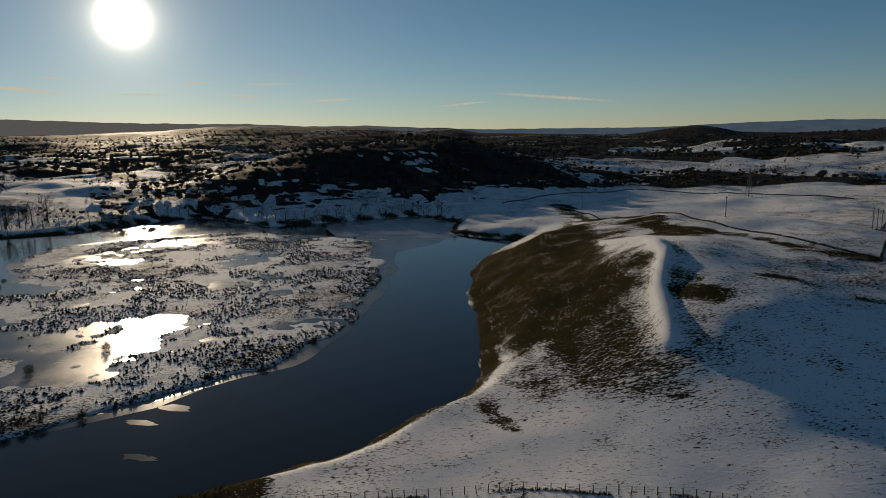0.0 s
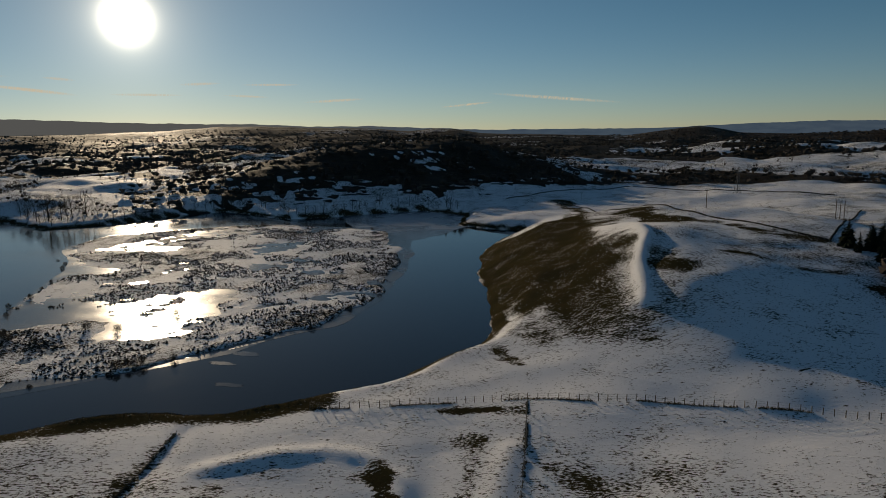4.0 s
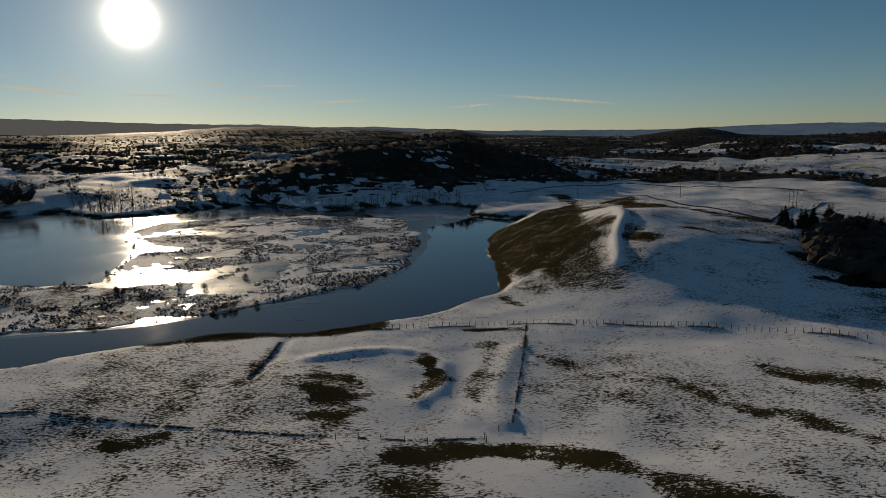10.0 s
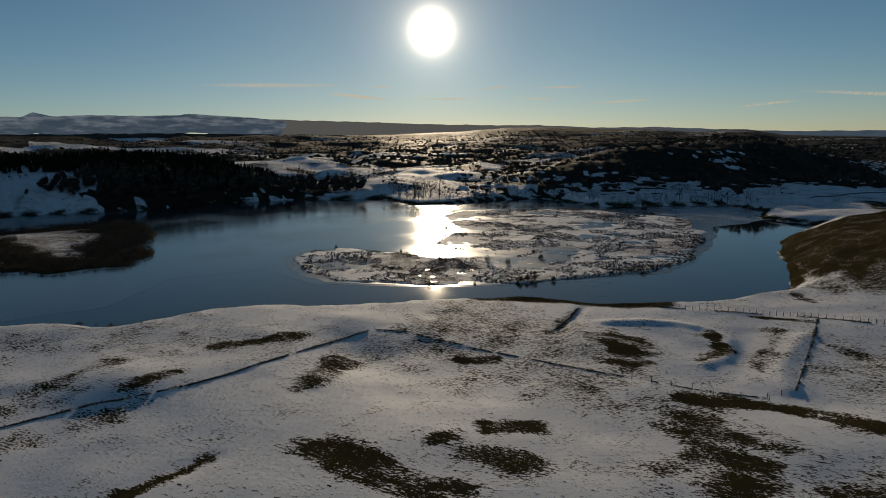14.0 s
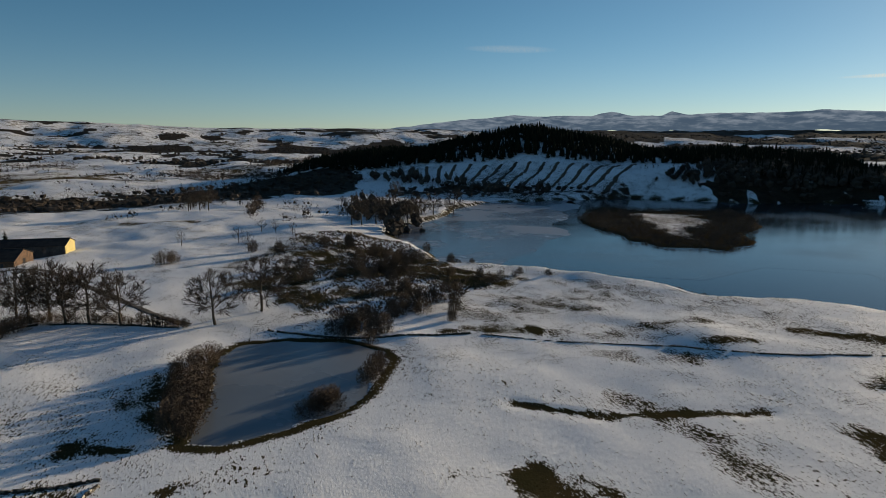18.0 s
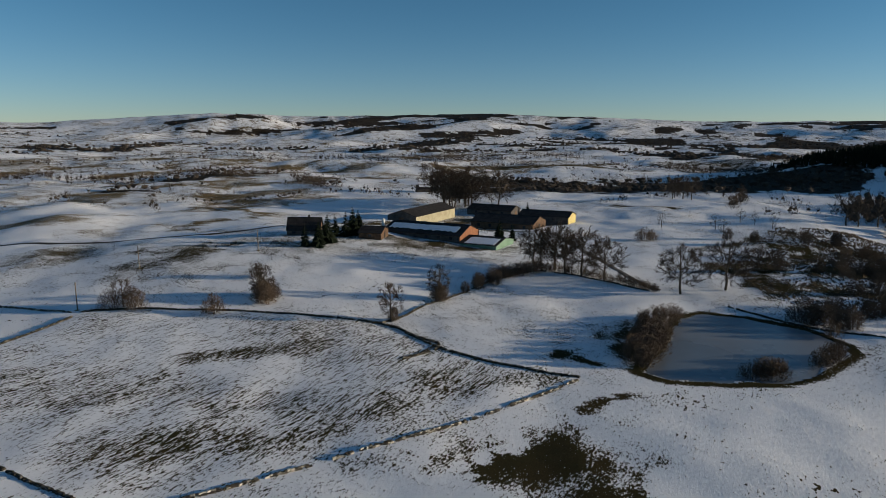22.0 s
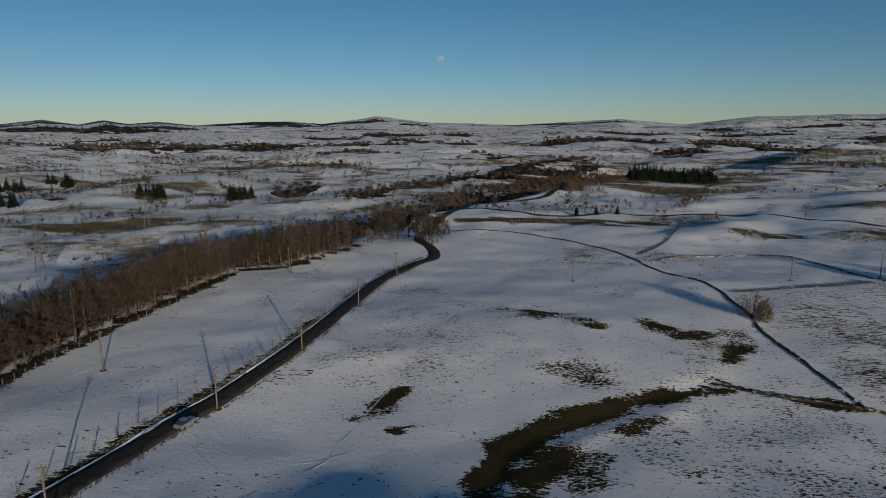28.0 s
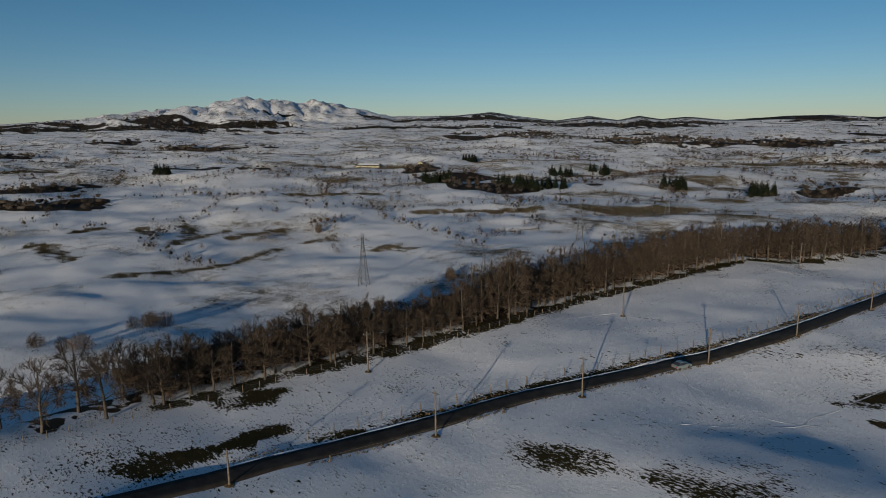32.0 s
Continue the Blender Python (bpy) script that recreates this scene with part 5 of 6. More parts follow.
scatter("reed_bed", pairs(x[ok], y[ok]), np.random.default_rng(6).uniform(.3, 1.0, ok.sum()), TUSSOCK, REED, "dead brown reeds standing through snow on the lake island", "reeds", 6)
x, y = fill(MARSH, 12000, 38)
ok = fbm(x, y, 22, 4, 59) + .4 * fbm(x, y, 5, 2, 60) > -.4
x, y = x[ok], y[ok]
MARSH_GRASS_BROWN = plain("brown_marsh_grass", (.055, .038, .022), (.13, .09, .05), .15, .95)
scatter("marsh_tussocks", pairs(x, y), np.random.default_rng(7).uniform(.4, 1.3, len(x)), TUSSOCK, MARSH_GRASS_BROWN, "brown tussocks and brush in the frozen marsh", "marsh plants", 7)

# ---- dry-stone walls, fences, the road and its poles ----
def stones(name, dark, pale, share):
    """Stones that differ from one to the next."""
    m, n, l, p = nodes_of(name)
    one = n.new("ShaderNodeNewGeometry").outputs["Random Per Island"]
    g = n_noise(n, l, n_place(n), 4, 4)
    col = n_mix(n, l, n_step(n, l, one, 1 - share, 1.0), dark, pale)
    col = n_mix(n, l, n_math(n, l, "MULTIPLY", n_step(n, l, g, .4, .7), .6), col, (.05, .048, .035))
    l.new(col, p.inputs["Base Color"])
    p.inputs["Roughness"].default_value, p.inputs["Specular IOR Level"].default_value = .92, .1
    l.new(n_bump(n, l, g, .04), p.inputs["Normal"])
    return m


STONE = stones("field_stone", (.07, .06, .05), (.72, .66, .55), .5)
MOSS = stones("mossy_dark_stone", (.04, .035, .028), (.24, .21, .17), .35)
POST = plain("weathered_post", (.10, .08, .06), (.22, .175, .13), 3, .9)
WIRE = plain("fence_wire", (.2, .2, .2), (.3, .3, .3), 3, .5, .8)
STEEL = plain("galvanised_steel", (.07, .07, .072), (.12, .12, .122), .7, .6, .2)
PORCELAIN = plain("insulator", (.2, .22, .2), (.35, .36, .34), 4, .25)


def densely(pts, step):
    out = []
    for (ax, ay), (bx, by) in zip(pts[:-1], pts[1:]):
        n = max(1, int(math.hypot(bx - ax, by - ay) / step))
        out.extend((ax + (bx - ax) * k / n, ay + (by - ay) * k / n) for k in range(n))
    return out + [pts[-1]]


def curve_through(pts, step):
    """A rounded line through points."""
    p = [pts[0]] + list(pts) + [pts[-1]]
    out = []
    for a, b, c, d in zip(p[:-3], p[1:-2], p[2:-1], p[3:]):
        n = max(2, int(math.hypot(c[0] - b[0], c[1] - b[1]) / step))
        for k in range(n):
            t = k / n
            out.append(tuple(.5 * (2 * b[i] + (c[i] - a[i]) * t + (2 * a[i] - 5 * b[i] + 4 * c[i] - d[i]) * t * t + (3 * b[i] - a[i] - 3 * c[i] + d[i]) * t ** 3) for i in (0, 1)))
    return out + [pts[-1]]


def stone_wall(pts, seed, material=MOSS, tall=.42, gaps=.08, label="low dry-stone field wall half buried in snow"):
    """Stones laid along a line in two courses, some fallen."""
    rng = random.Random(seed)
    line = densely(curve_through(pts, 4), .5)
    zs = height(np.array([p[0] for p in line]), np.array([p[1] for p in line]))
    vs, fs = [], []
    for k, ((x, y), z) in enumerate(zip(line[:-1], zs)):
        way = math.atan2(line[k + 1][1] - y, line[k + 1][0] - x)
        if vn(np.array(x / 1.7), np.array(y / 1.7), seed) < gaps * 1.6:
            continue
        for course in (0, 1):
            for side in (-.13, .13) if course == 0 else (0,):
                if rng.random() < gaps + .15 * course:
                    continue
                l, w, h = rng.uniform(.28, .42), rng.uniform(.11, .18), tall * rng.uniform(.24, .36)
                m = Matrix.Translation((x + rng.uniform(-.08, .08) - side * math.sin(way), y + rng.uniform(-.08, .08) + side * math.cos(way), z + h * .8 + course * tall * .48)) \
                    @ Euler((rng.uniform(-.2, .2), rng.uniform(-.2, .2), way + rng.uniform(-.4, .4))).to_matrix().to_4x4()
                o = len(vs)
                for sx, sy, sz in ((-1, -1, -1), (1, -1, -1), (1, 1, -1), (-1, 1, -1), (-1, -1, 1), (1, -1, 1), (1, 1, 1), (-1, 1, 1)):
                    q = rng.uniform(.7, 1.0) if sz > 0 else 1
                    vs.append(m @ Vector((sx * l * q, sy * w * q, sz * h)))
                fs.extend(tuple(o + i for i in f) for f in ((3, 2, 1, 0), (4, 5, 6, 7), (0, 1, 5, 4), (1, 2, 6, 5), (2, 3, 7, 6), (3, 0, 4, 7)))
    me = mesh_of("stone_wall", vs, fs)
    me.materials.append(material)
    return tagged(new("stone_wall", me), label, "wall", "field walls")


def post_fence(pts, step, tall, seed, label, wires=3, group="fences"):
    """Posts with strands of wire."""
    rng = random.Random(seed)
    line = densely(pts, step)
    zs = height(np.array([p[0] for p in line]), np.array([p[1] for p in line]))
    fence = empty("fence", Matrix.Translation((*line[0], zs[0])), label, "fence", group)
    bm = bmesh.new()
    bmesh.ops.create_cone(bm, cap_ends=True, segments=6, radius1=.09, radius2=.075, depth=tall + .3, matrix=Matrix.Translation((0, 0, tall / 2 - .15)))
    me = bpy.data.meshes.new("post")
    bm.to_mesh(me)
    bm.free()
    tops = []
    for (x, y), z in zip(line, zs):
        ob = part("post", me, POST, fence)
        lean = Euler((rng.uniform(-.07, .07), rng.uniform(-.07, .07), 0)).to_matrix().to_4x4()
        ob.matrix_basis = Matrix.Translation((x - line[0][0], y - line[0][1], z - zs[0])) @ lean
        tops.append(Vector((x - line[0][0], y - line[0][1], z - zs[0])))
    for k in range(wires):
        vs, fs = [], []
        up = Vector((0, 0, tall * (.95 - .3 * k)))
        tube(vs, fs, [t + up for t in tops], [.012] * len(tops), 3)
        part("wire", mesh_of("wire", vs, fs), WIRE, fence)
    return fence


WALL_NORTH = [(10.8, 85.5), (8, 65.7), (4.6, 46), (2.5, 33.7), (1.1, 25.4)]
WALL_MID = [(-99, 33), (-90.5, 34.5), (-78, 31.3), (-66, 28.2), (-50.9, 25.2), (-40.9, 23.2), (-31.5, 22), (-22.2, 20.4), (-14, 20.3), (-4.3, 20.5)]
WALL_WEST = [(-152, -99), (-150, -80), (-147.7, -75), (-143, -66), (-138, -57), (-134, -46), (-127.7, -36), (-118, -26), (-112.9, -15), (-109, 1.6), (-105.8, 21.4), (-101, 31.4)]
WALL_BRIGHT = [(-18.9, -194.5), (-27, -187.5), (-34.6, -182.7), (-42.8, -177.8), (-51, -172.2), (-61, -167), (-72.7, -161.5), (-93, -153.5)]
WALL_SOUTH = [(-18.5, -194), (-18.3, -207), (-18.5, -222), (-18.8, -234), (-21, -246), (-22.3, -260), (-23, -268), (-20.8, -282), (-13, -300), (-9.3, -325), (6.4, -356.6), (28.4, -377.5), (53.7, -376)]
WALL_FARM = [(-94.6, -154), (-93.4, -160), (-93.4, -170), (-94.5, -178), (-96, -187), (-101.7, -197), (-105.2, -207.6), (-101.6, -221.6), (-97, -238), (-87.6, -260), (-74, -279)]
stone_wall(WALL_NORTH, 1, tall=.17, gaps=.3)
post_fence(WALL_NORTH, 2.6, 1.15, 8, "wooden post fence standing in a tumbled wall", 2)
stone_wall(WALL_MID, 2, tall=.15, gaps=.25, label="low tumbled stone wall in the snow")
stone_wall([(-53.5, 76), (-53.5, 62), (-54.3, 50)], 3, tall=.2, gaps=.3)
stone_wall(WALL_WEST, 4, tall=.2, gaps=.2)
stone_wall(WALL_BRIGHT, 5, STONE, .42, .12, "pale dry-stone wall catching the low sun")
stone_wall(WALL_SOUTH, 6, tall=.36, gaps=.15)
stone_wall(WALL_FARM, 7)
stone_wall([(-70, -277), (-48.5, -271.5), (-26, -267.5)], 8)
stone_wall([(-16, -310), (-27, -320), (-39, -323), (-53, -323), (-64, -320), (-70, -302), (-73, -281)], 9, STONE, label="pale dry-stone field wall")
stone_wall([(-105, -207.6), (-115, -205), (-125, -205), (-143, -201), (-162, -198), (-180, -190), (-178, -170), (-174, -152)], 10)
stone_wall([(2.6, -203.6), (-4.7, -199.6), (-14.5, -196), (-18.5, -194)], 11)
stone_wall([(-15.7, -326), (-32, -347), (-47, -378)], 12)
stone_wall([(-166, -129), (-157, -114), (-152, -99), (-150, -78)], 13)
stone_wall([(-101.6, -198), (-98.5, -188), (-96, -187)], 14)
stone_wall([(-85.7, -189.6), (-96, -186)], 15)
post_fence([(-31.1, 84.4), (-19.6, 84.1), (-8.0, 85.0), (11.0, 86.9), (20.7, 84.5), (34.5, 82.4), (47.5, 78.4), (59.5, 74.6), (71.1, 70.7), (87.6, 62.0)], 1.7, 1.35, 1, "wooden post fence with wire across the snowy field")
post_fence([(-4.3, 20.5), (1.1, 25.4)], 2.5, 1.2, 2, "short wooden post fence at the field corner")
post_fence([(-30, 20.5), (-14, 18.8), (-4, 19)], 4, 1.2, 3, "wooden post fence beside the stone wall")
EDGE_FENCE = [(147, -85), (145.5, -106), (144.5, -122), (143, -138), (140.5, -152), (138, -168), (135.5, -187), (135, -218), (131.5, -238), (128, -261)]
post_fence(EDGE_FENCE, 3, 1.2, 4, "wooden post fence under the row of trees")

ROAD = [(121, -78), (119.5, -92), (117.8, -104), (115.7, -116), (113, -128.4), (110.4, -139), (107.2, -153), (103, -165), (99.4, -177), (95.8, -189.7), (92.5, -198), (88, -211), (84.4, -226), (81, -245), (77.7, -268),
        (73, -290), (66, -306), (60, -317), (59.5, -327), (62, -338), (66.5, -350), (67, -374), (62, -400), (54.5, -432), (46, -462), (30, -485), (0, -520), (-30, -580)]
LANE = [(52, -440), (40, -446), (28, -440), (10, -428), (-10, -424), (-35, -431), (-69, -444), (-97, -432), (-122, -412), (-138, -385), (-150, -368), (-168, -336), (-192, -318), (-215, -312)]


def asphalt():
    m, n, l, p = nodes_of("worn_asphalt")
    where = n_place(n)
    f, g = n_noise(n, l, where, .5, 4), n_noise(n, l, where, 8, 3)
    col = n_mix(n, l, n_step(n, l, f, .4, .62), (.030, .026, .022), (.05, .043, .036))
    col = n_mix(n, l, n_math(n, l, "MULTIPLY", n_step(n, l, g, .5, .75), .5), col, (.075, .066, .056))
    l.new(col, p.inputs["Base Color"])
    p.inputs["Roughness"].default_value = .8
    p.inputs["Specular IOR Level"].default_value = .15
    l.new(n_bump(n, l, g, .01), p.inputs["Normal"])
    return m


def ribbon(name, pts, wide, lift, material, label, category, crown=.05, step=2.0, kind="structure", fray=0.0, seed=0):
    rng = random.Random(seed)
    line = curve_through(pts, step)
    vs, fs = [], []
    zs = height(np.array([p[0] for p in line]), np.array([p[1] for p in line]))
    zs = np.convolve(np.pad(zs, 3, mode="edge"), np.ones(7) / 7, "valid")
    cols = (-1.12, -1, -.5, 0, .5, 1, 1.12)
    for k, (x, y) in enumerate(line):
        a, b = line[max(k - 1, 0)], line[min(k + 1, len(line) - 1)]
        d = math.hypot(b[0] - a[0], b[1] - a[1])
        nx, ny = -(b[1] - a[1]) / d, (b[0] - a[0]) / d
        for c in cols:
            o = c * wide / 2 + (fray * rng.uniform(-1, 1) if abs(c) >= 1 else 0)
            vs.append((x + nx * o, y + ny * o, zs[k] + (lift + crown * (1 - c * c) if abs(c) <= 1 else -.35)))
    n = len(cols)
    for k in range(len(line) - 1):
        for i in range(n - 1):
            fs.append((k * n + i, k * n + n + i, k * n + n + i + 1, k * n + i + 1))
    me = mesh_of(name, vs, fs)
    smooth(me)
    for f in me.polygons:
        if f.normal.z < 0:
            f.flip()
    me.materials.append(material)
    return tagged(new(name, me), label, category, kind=kind)


ASPHALT = asphalt()
VERGE = plain("dead_verge_grass", (.07, .05, .024), (.17, .12, .055), .25, .95, bump=.1)
road = ribbon("road", ROAD, 4.0, .22, ASPHALT, "narrow cleared asphalt lane between snowy fields", "road", fray=.12)
ribbon("road_lane", LANE, 3.2, .2, ASPHALT, "narrow country lane leading to the farm", "road", fray=.12, seed=2)


def shifted(pts, off):
    out = []
    for k, (x, y) in enumerate(pts):
        a, b = pts[max(k - 1, 0)], pts[min(k + 1, len(pts) - 1)]
        d = math.hypot(b[0] - a[0], b[1] - a[1])
        out.append((x - off * (b[1] - a[1]) / d, y + off * (b[0] - a[0]) / d))
    return out


def blades(pts, wide, count, seed, name, label):
    """A strip of dead grass tufts along a line."""
    r = random.Random(seed)
    line = densely(curve_through(pts, 2), .5)
    spots = []
    for k in range(count):
        x, y = r.choice(line)
        if vn(np.array(x / 9), np.array(y / 9), seed) > .38:
            spots.append((x + r.gauss(0, wide), y + r.gauss(0, wide)))
    return scatter(name, spots, [r.uniform(.18, .42) for p in spots], clump(seed, 6, .7, 0, .5, 1.4), VERGE, label, "grass", seed)


blades(shifted(ROAD[2:18], 3.6), .35, 1500, 51, "verge_grass", "dead yellow grass on the bank beside the lane")
blades(shifted(ROAD[2:18], -2.8), .3, 900, 52, "verge_grass_low", "thin dead grass on the low edge of the lane")
post_fence(shifted(ROAD[3:17], 5.2), 3.4, 1.7, 6, "tall wooden post and wire fence along the lane", 4)
post_fence(shifted(ROAD[3:9], -3.6), 6.5, 1.1, 7, "low wooden post fence beside the lane", 2)


def power_pole(x, y, tall, heading, label="tall wooden power pole with crossarm", group="power poles"):
    pole = empty("power_pole", Matrix.Translation((x, y, z_at(x, y))) @ Matrix.Rotation(heading, 4, "Z"), label, "power pole", group)
    vs, fs = [], []
    tube(vs, fs, [Vector((0, 0, -.4)), Vector((0, 0, tall * .5)), Vector((0, 0, tall))], [.17, .14, .11], 8)
    vs.append(Vector((0, 0, tall + .05)))
    fs.extend((16 + i, 16 + (i + 1) % 8, 24) for i in range(8))
    me = mesh_of("shaft", vs, fs)
    smooth(me)
    part("shaft", me, POST, pole)
    bm = bmesh.new()
    box(bm, -.75, .75, -.06, .06, tall - .55, tall - .42)
    part("crossarm", bm, STEEL, pole)
    for sx in (-.65, 0, .65):
        bm = bmesh.new()
        bmesh.ops.create_cone(bm, cap_ends=True, segments=8, radius1=.07, radius2=.045, depth=.22, matrix=Matrix.Translation((sx, .0, tall - .3 + (.35 if sx == 0 else 0))))
        part("insulator", bm, PORCELAIN, pole)
    bm = bmesh.new()
    bmesh.ops.create_icosphere(bm, subdivisions=2, radius=.75, matrix=Matrix.Diagonal((1, 1, .22, 1)))
    part("grass_tuft", bm, VERGE, pole, "dead grass mound at the foot of the pole")
    return pole


for x, y in ((99.7, -160.3), (91.6, -194), (83.4, -221), (76.6, -255), (70, -291), (107.8, -132)):
    power_pole(x, y, 7.6, .3)
for x, y in ((121, -211), (136.8, -141.4), (106, -297), (115.7, -101.7)):
    power_pole(x, y, 8.2 if x != 115.7 else 5, 1.2)
for x, y in ((-75, -281.7), (-48.6, -281), (-145, -283), (-110.6, -302), (16, -241 - 40)):
    power_pole(x, y, 7.5, .8)
for dx in (0, 2.2, 4.4):
    power_pole(160 + dx, 238 + dx * .3, 9, .2, "one of three tall poles standing close together", "poles on the plateau")


def lattice_pylon(x, y, tall, heading):
    base = empty("lattice_pylon", Matrix.Translation((x, y, z_at(x, y))) @ Matrix.Rotation(heading, 4, "Z"), "grey steel lattice pylon in a snowy field", "pylon", "pylons")
    half = tall * .085
    def at(k, f):
        sx, sy = ((-1, -1), (1, -1), (1, 1), (-1, 1))[k % 4]
        w = half * (1 - .78 * min(f / .8, 1))
        return Vector((sx * w, sy * w, f * tall))
    for k in range(4):
        vs, fs = [], []
        tube(vs, fs, [at(k, 0) - Vector((0, 0, .5)), at(k, .8), at(k, 1)], [.13, .10, .07], 4)
        part("leg", mesh_of("leg", vs, fs), STEEL, base)
    levels = [0, .14, .27, .39, .5, .6, .69, .77, .85, .93]
    for a, b in zip(levels[:-1], levels[1:]):
        for k in range(4):
            vs, fs = [], []
            tube(vs, fs, [at(k, a), at(k + 1, b)], [.055, .055], 3)
            tube(vs, fs, [at(k + 1, a), at(k, b)], [.055, .055], 3)
            tube(vs, fs, [at(k, b), at(k + 1, b)], [.03, .03], 3)
            part("brace", mesh_of("brace", vs, fs), STEEL, base)
    for f, reach in ((.74, .2), (.86, .16)):
        vs, fs = [], []
        for s in (-1, 1):
            tip = Vector((s * tall * reach, 0, f * tall))
            for k in range(4):
                tube(vs, fs, [at(k, f + (.04 if k < 2 else 0)), tip], [.07, .05], 3)
        part("crossarm", mesh_of("crossarm", vs, fs), STEEL, base)
    return base


lattice_pylon(257.5, -233, 23, .5)
lattice_pylon(246, -380, 23, .5)
lattice_pylon(255, -504, 23, .5)

FENCE_LINE = [(-31.1, 84.4), (-19.6, 84.1), (-8.0, 85.0), (11.0, 86.9), (20.7, 84.5), (34.5, 82.4), (47.5, 78.4), (59.5, 74.6), (71.1, 70.7), (87.6, 62.0)]
blades(FENCE_LINE, .15, 1500, 53, "fence_grass", "dark grass standing along the field fence")
blades([(-84, 80), (-70, 84), (-60, 88), (-44, 86), (-34, 90)], 2.0, 1400, 54, "shore_sedge", "dark sedge on the lake shore")
stone_wall([(41, 440), (70, 470), (94, 488), (156, 515), (211, 474), (266, 412)], 21, tall=.6)
stone_wall([(83, 425), (92, 330), (94, 272), (99, 233), (110, 191), (118, 171)], 22, tall=.5)
stone_wall([(118, 171), (150, 215), (164, 243), (230, 330)], 23, tall=.5)

# windrows of brush on the felled slope over the lake
rng = random.Random(77)
for k in range(17):
    f = k / 16
    x0, y0 = -668 + 134 * f, 8 + 165 * f
    dx, dy = -46 - 24 * f, 9 + 64 * f
    vs, fs = [], []
    n = 18
    xs = np.array([x0 + dx * i / n + rng.uniform(-1.5, 1.5) for i in range(n + 1)])
    ys = np.array([y0 + dy * i / n + 6 * math.sin(i / 5 + f * 9) * .3 for i in range(n + 1)])
    zs = height(xs, ys)
    for i in range(n + 1):
        w, h = rng.uniform(1.3, 2.6), rng.uniform(.8, 1.8)
        for a, b in ((-1, 0), (-.5, .9), (.1, 1), (.6, .7), (1, 0)):
            vs.append((xs[i] + a * w * .4, ys[i] + a * w, zs[i] + b * h - .25))
    for i in range(n):
        for j in range(4):
            fs.append((i * 5 + j, i * 5 + j + 1, i * 5 + j + 6, i * 5 + j + 5))
    me = mesh_of("brush_windrow", vs, fs)
    me.materials.append(BUSH)
    tagged(new("brush_windrow", me), "dark windrow of felled brush across the snowy slope", "brush pile", "windrows on the felled slope")

# tufts of dead grass poking through the snow of the near fields
r = np.random.default_rng(91)
x, y = 10 + r.uniform(-260, 200, 190000), -60 + r.uniform(-260, 250, 190000)
cover = land_cover(x, y)
ok = (inside(x, y, LAKE) < -4) & (inside(x, y, POND) < -2) & (np.hypot(x - 10, y + 60) > 30) & (along(x, y, ROAD) > 3.4) & (along(x, y, LANE) > 3)
chance = .02 + .45 * np.clip(cover[0] - .12, 0, 1) + .15 * ramp(fbm(x, y, 20, 3, 92), .1, .7) + .2 * np.clip(cover[3], 0, 1)
ok &= r.uniform(0, 1, len(x)) < chance * 1.1
TUFT = plain("dead_field_grass", (.05, .037, .018), (.12, .085, .04), .3, .95)
scatter("field_tussocks", pairs(x[ok], y[ok]), r.uniform(.12, .38, ok.sum()) ** 1.2, clump(61, 5, .8, 0, .5, .7), TUFT, "tufts of dead grass poking through the snow", "grass", 62)

# trodden footprints: chains of shallow dents with raised rims
SNOW_TRACK = plain("trodden_snow", (.5, .51, .53), (.72, .73, .75), 2, .8)
for k, pts in enumerate(([(88.5, -154), (76.7, -168), (69, -178.6), (66.5, -194), (62, -206), (55, -226)], [(95.7, -188), (83.4, -173), (77, -169)], [(132, -174), (128.6, -195), (124, -213)],
                         [(64.7, -181.6), (72.4, -177), (82.6, -178), (91.6, -181)], [(44.6, -252.7), (56.7, -231), (60.6, -215.5), (58, -203.5)], [(55, -236), (41, -248), (25, -247)])):
    ribbon("trodden_path", [(px + random.Random(k * 50 + i).uniform(-1.4, 1.4), py + random.Random(k * 70 + i).uniform(-.8, .8)) for i, (px, py) in enumerate(densely(pts, 5))], .2, .0, SNOW_TRACK,
           "narrow trodden trail of footprints through the snow", "trail", .03, .9, "structure", .09, k)

# rank grass growing along the field walls
for k, (line, count) in enumerate(((WALL_NORTH, 130), (WALL_MID, 300), (WALL_WEST, 700), (WALL_BRIGHT, 300), (WALL_SOUTH, 1500), (WALL_FARM, 900), ([(-101.6, -198), (-98.5, -188), (-85.7, -189.6)], 150), ([(-53.5, 76), (-53.5, 62), (-54.3, 50)], 200))):
    blades(line, .3, count * 2, 70 + k, "wall_grass", "rank dead grass along the foot of a field wall")

# ---- the farm ----
BRICK = plain("orange_brick", (.20, .08, .038), (.30, .13, .065), .8, .85, bump=.02)
DARK_ROOF = plain("dark_sheet_roof", (.018, .017, .017), (.042, .038, .036), .4, .85, spec=.12)
CREAM = plain("cream_cladding", (.30, .265, .165), (.44, .40, .27), .3, .7)
YELLOW = plain("yellow_render", (.50, .40, .13), (.58, .48, .20), .3, .7)
GREEN = plain("pale_green_sheet", (.12, .21, .14), (.19, .30, .21), .3, .6)
BROWN = plain("brown_boards", (.07, .042, .026), (.15, .088, .05), .7, .85)
GREY_WALL = plain("grey_render", (.05, .044, .038), (.10, .088, .078), .4, .9)
SNOW = plain("roof_snow", (.72, .74, .78), (.85, .86, .88), .3, .7, bump=.05)
GLASS = plain("dark_window", (.02, .025, .03), (.04, .045, .05), 1, .1, spec=.6)
WHITE = plain("white_silo", (.7, .7, .68), (.8, .8, .78), .6, .5)


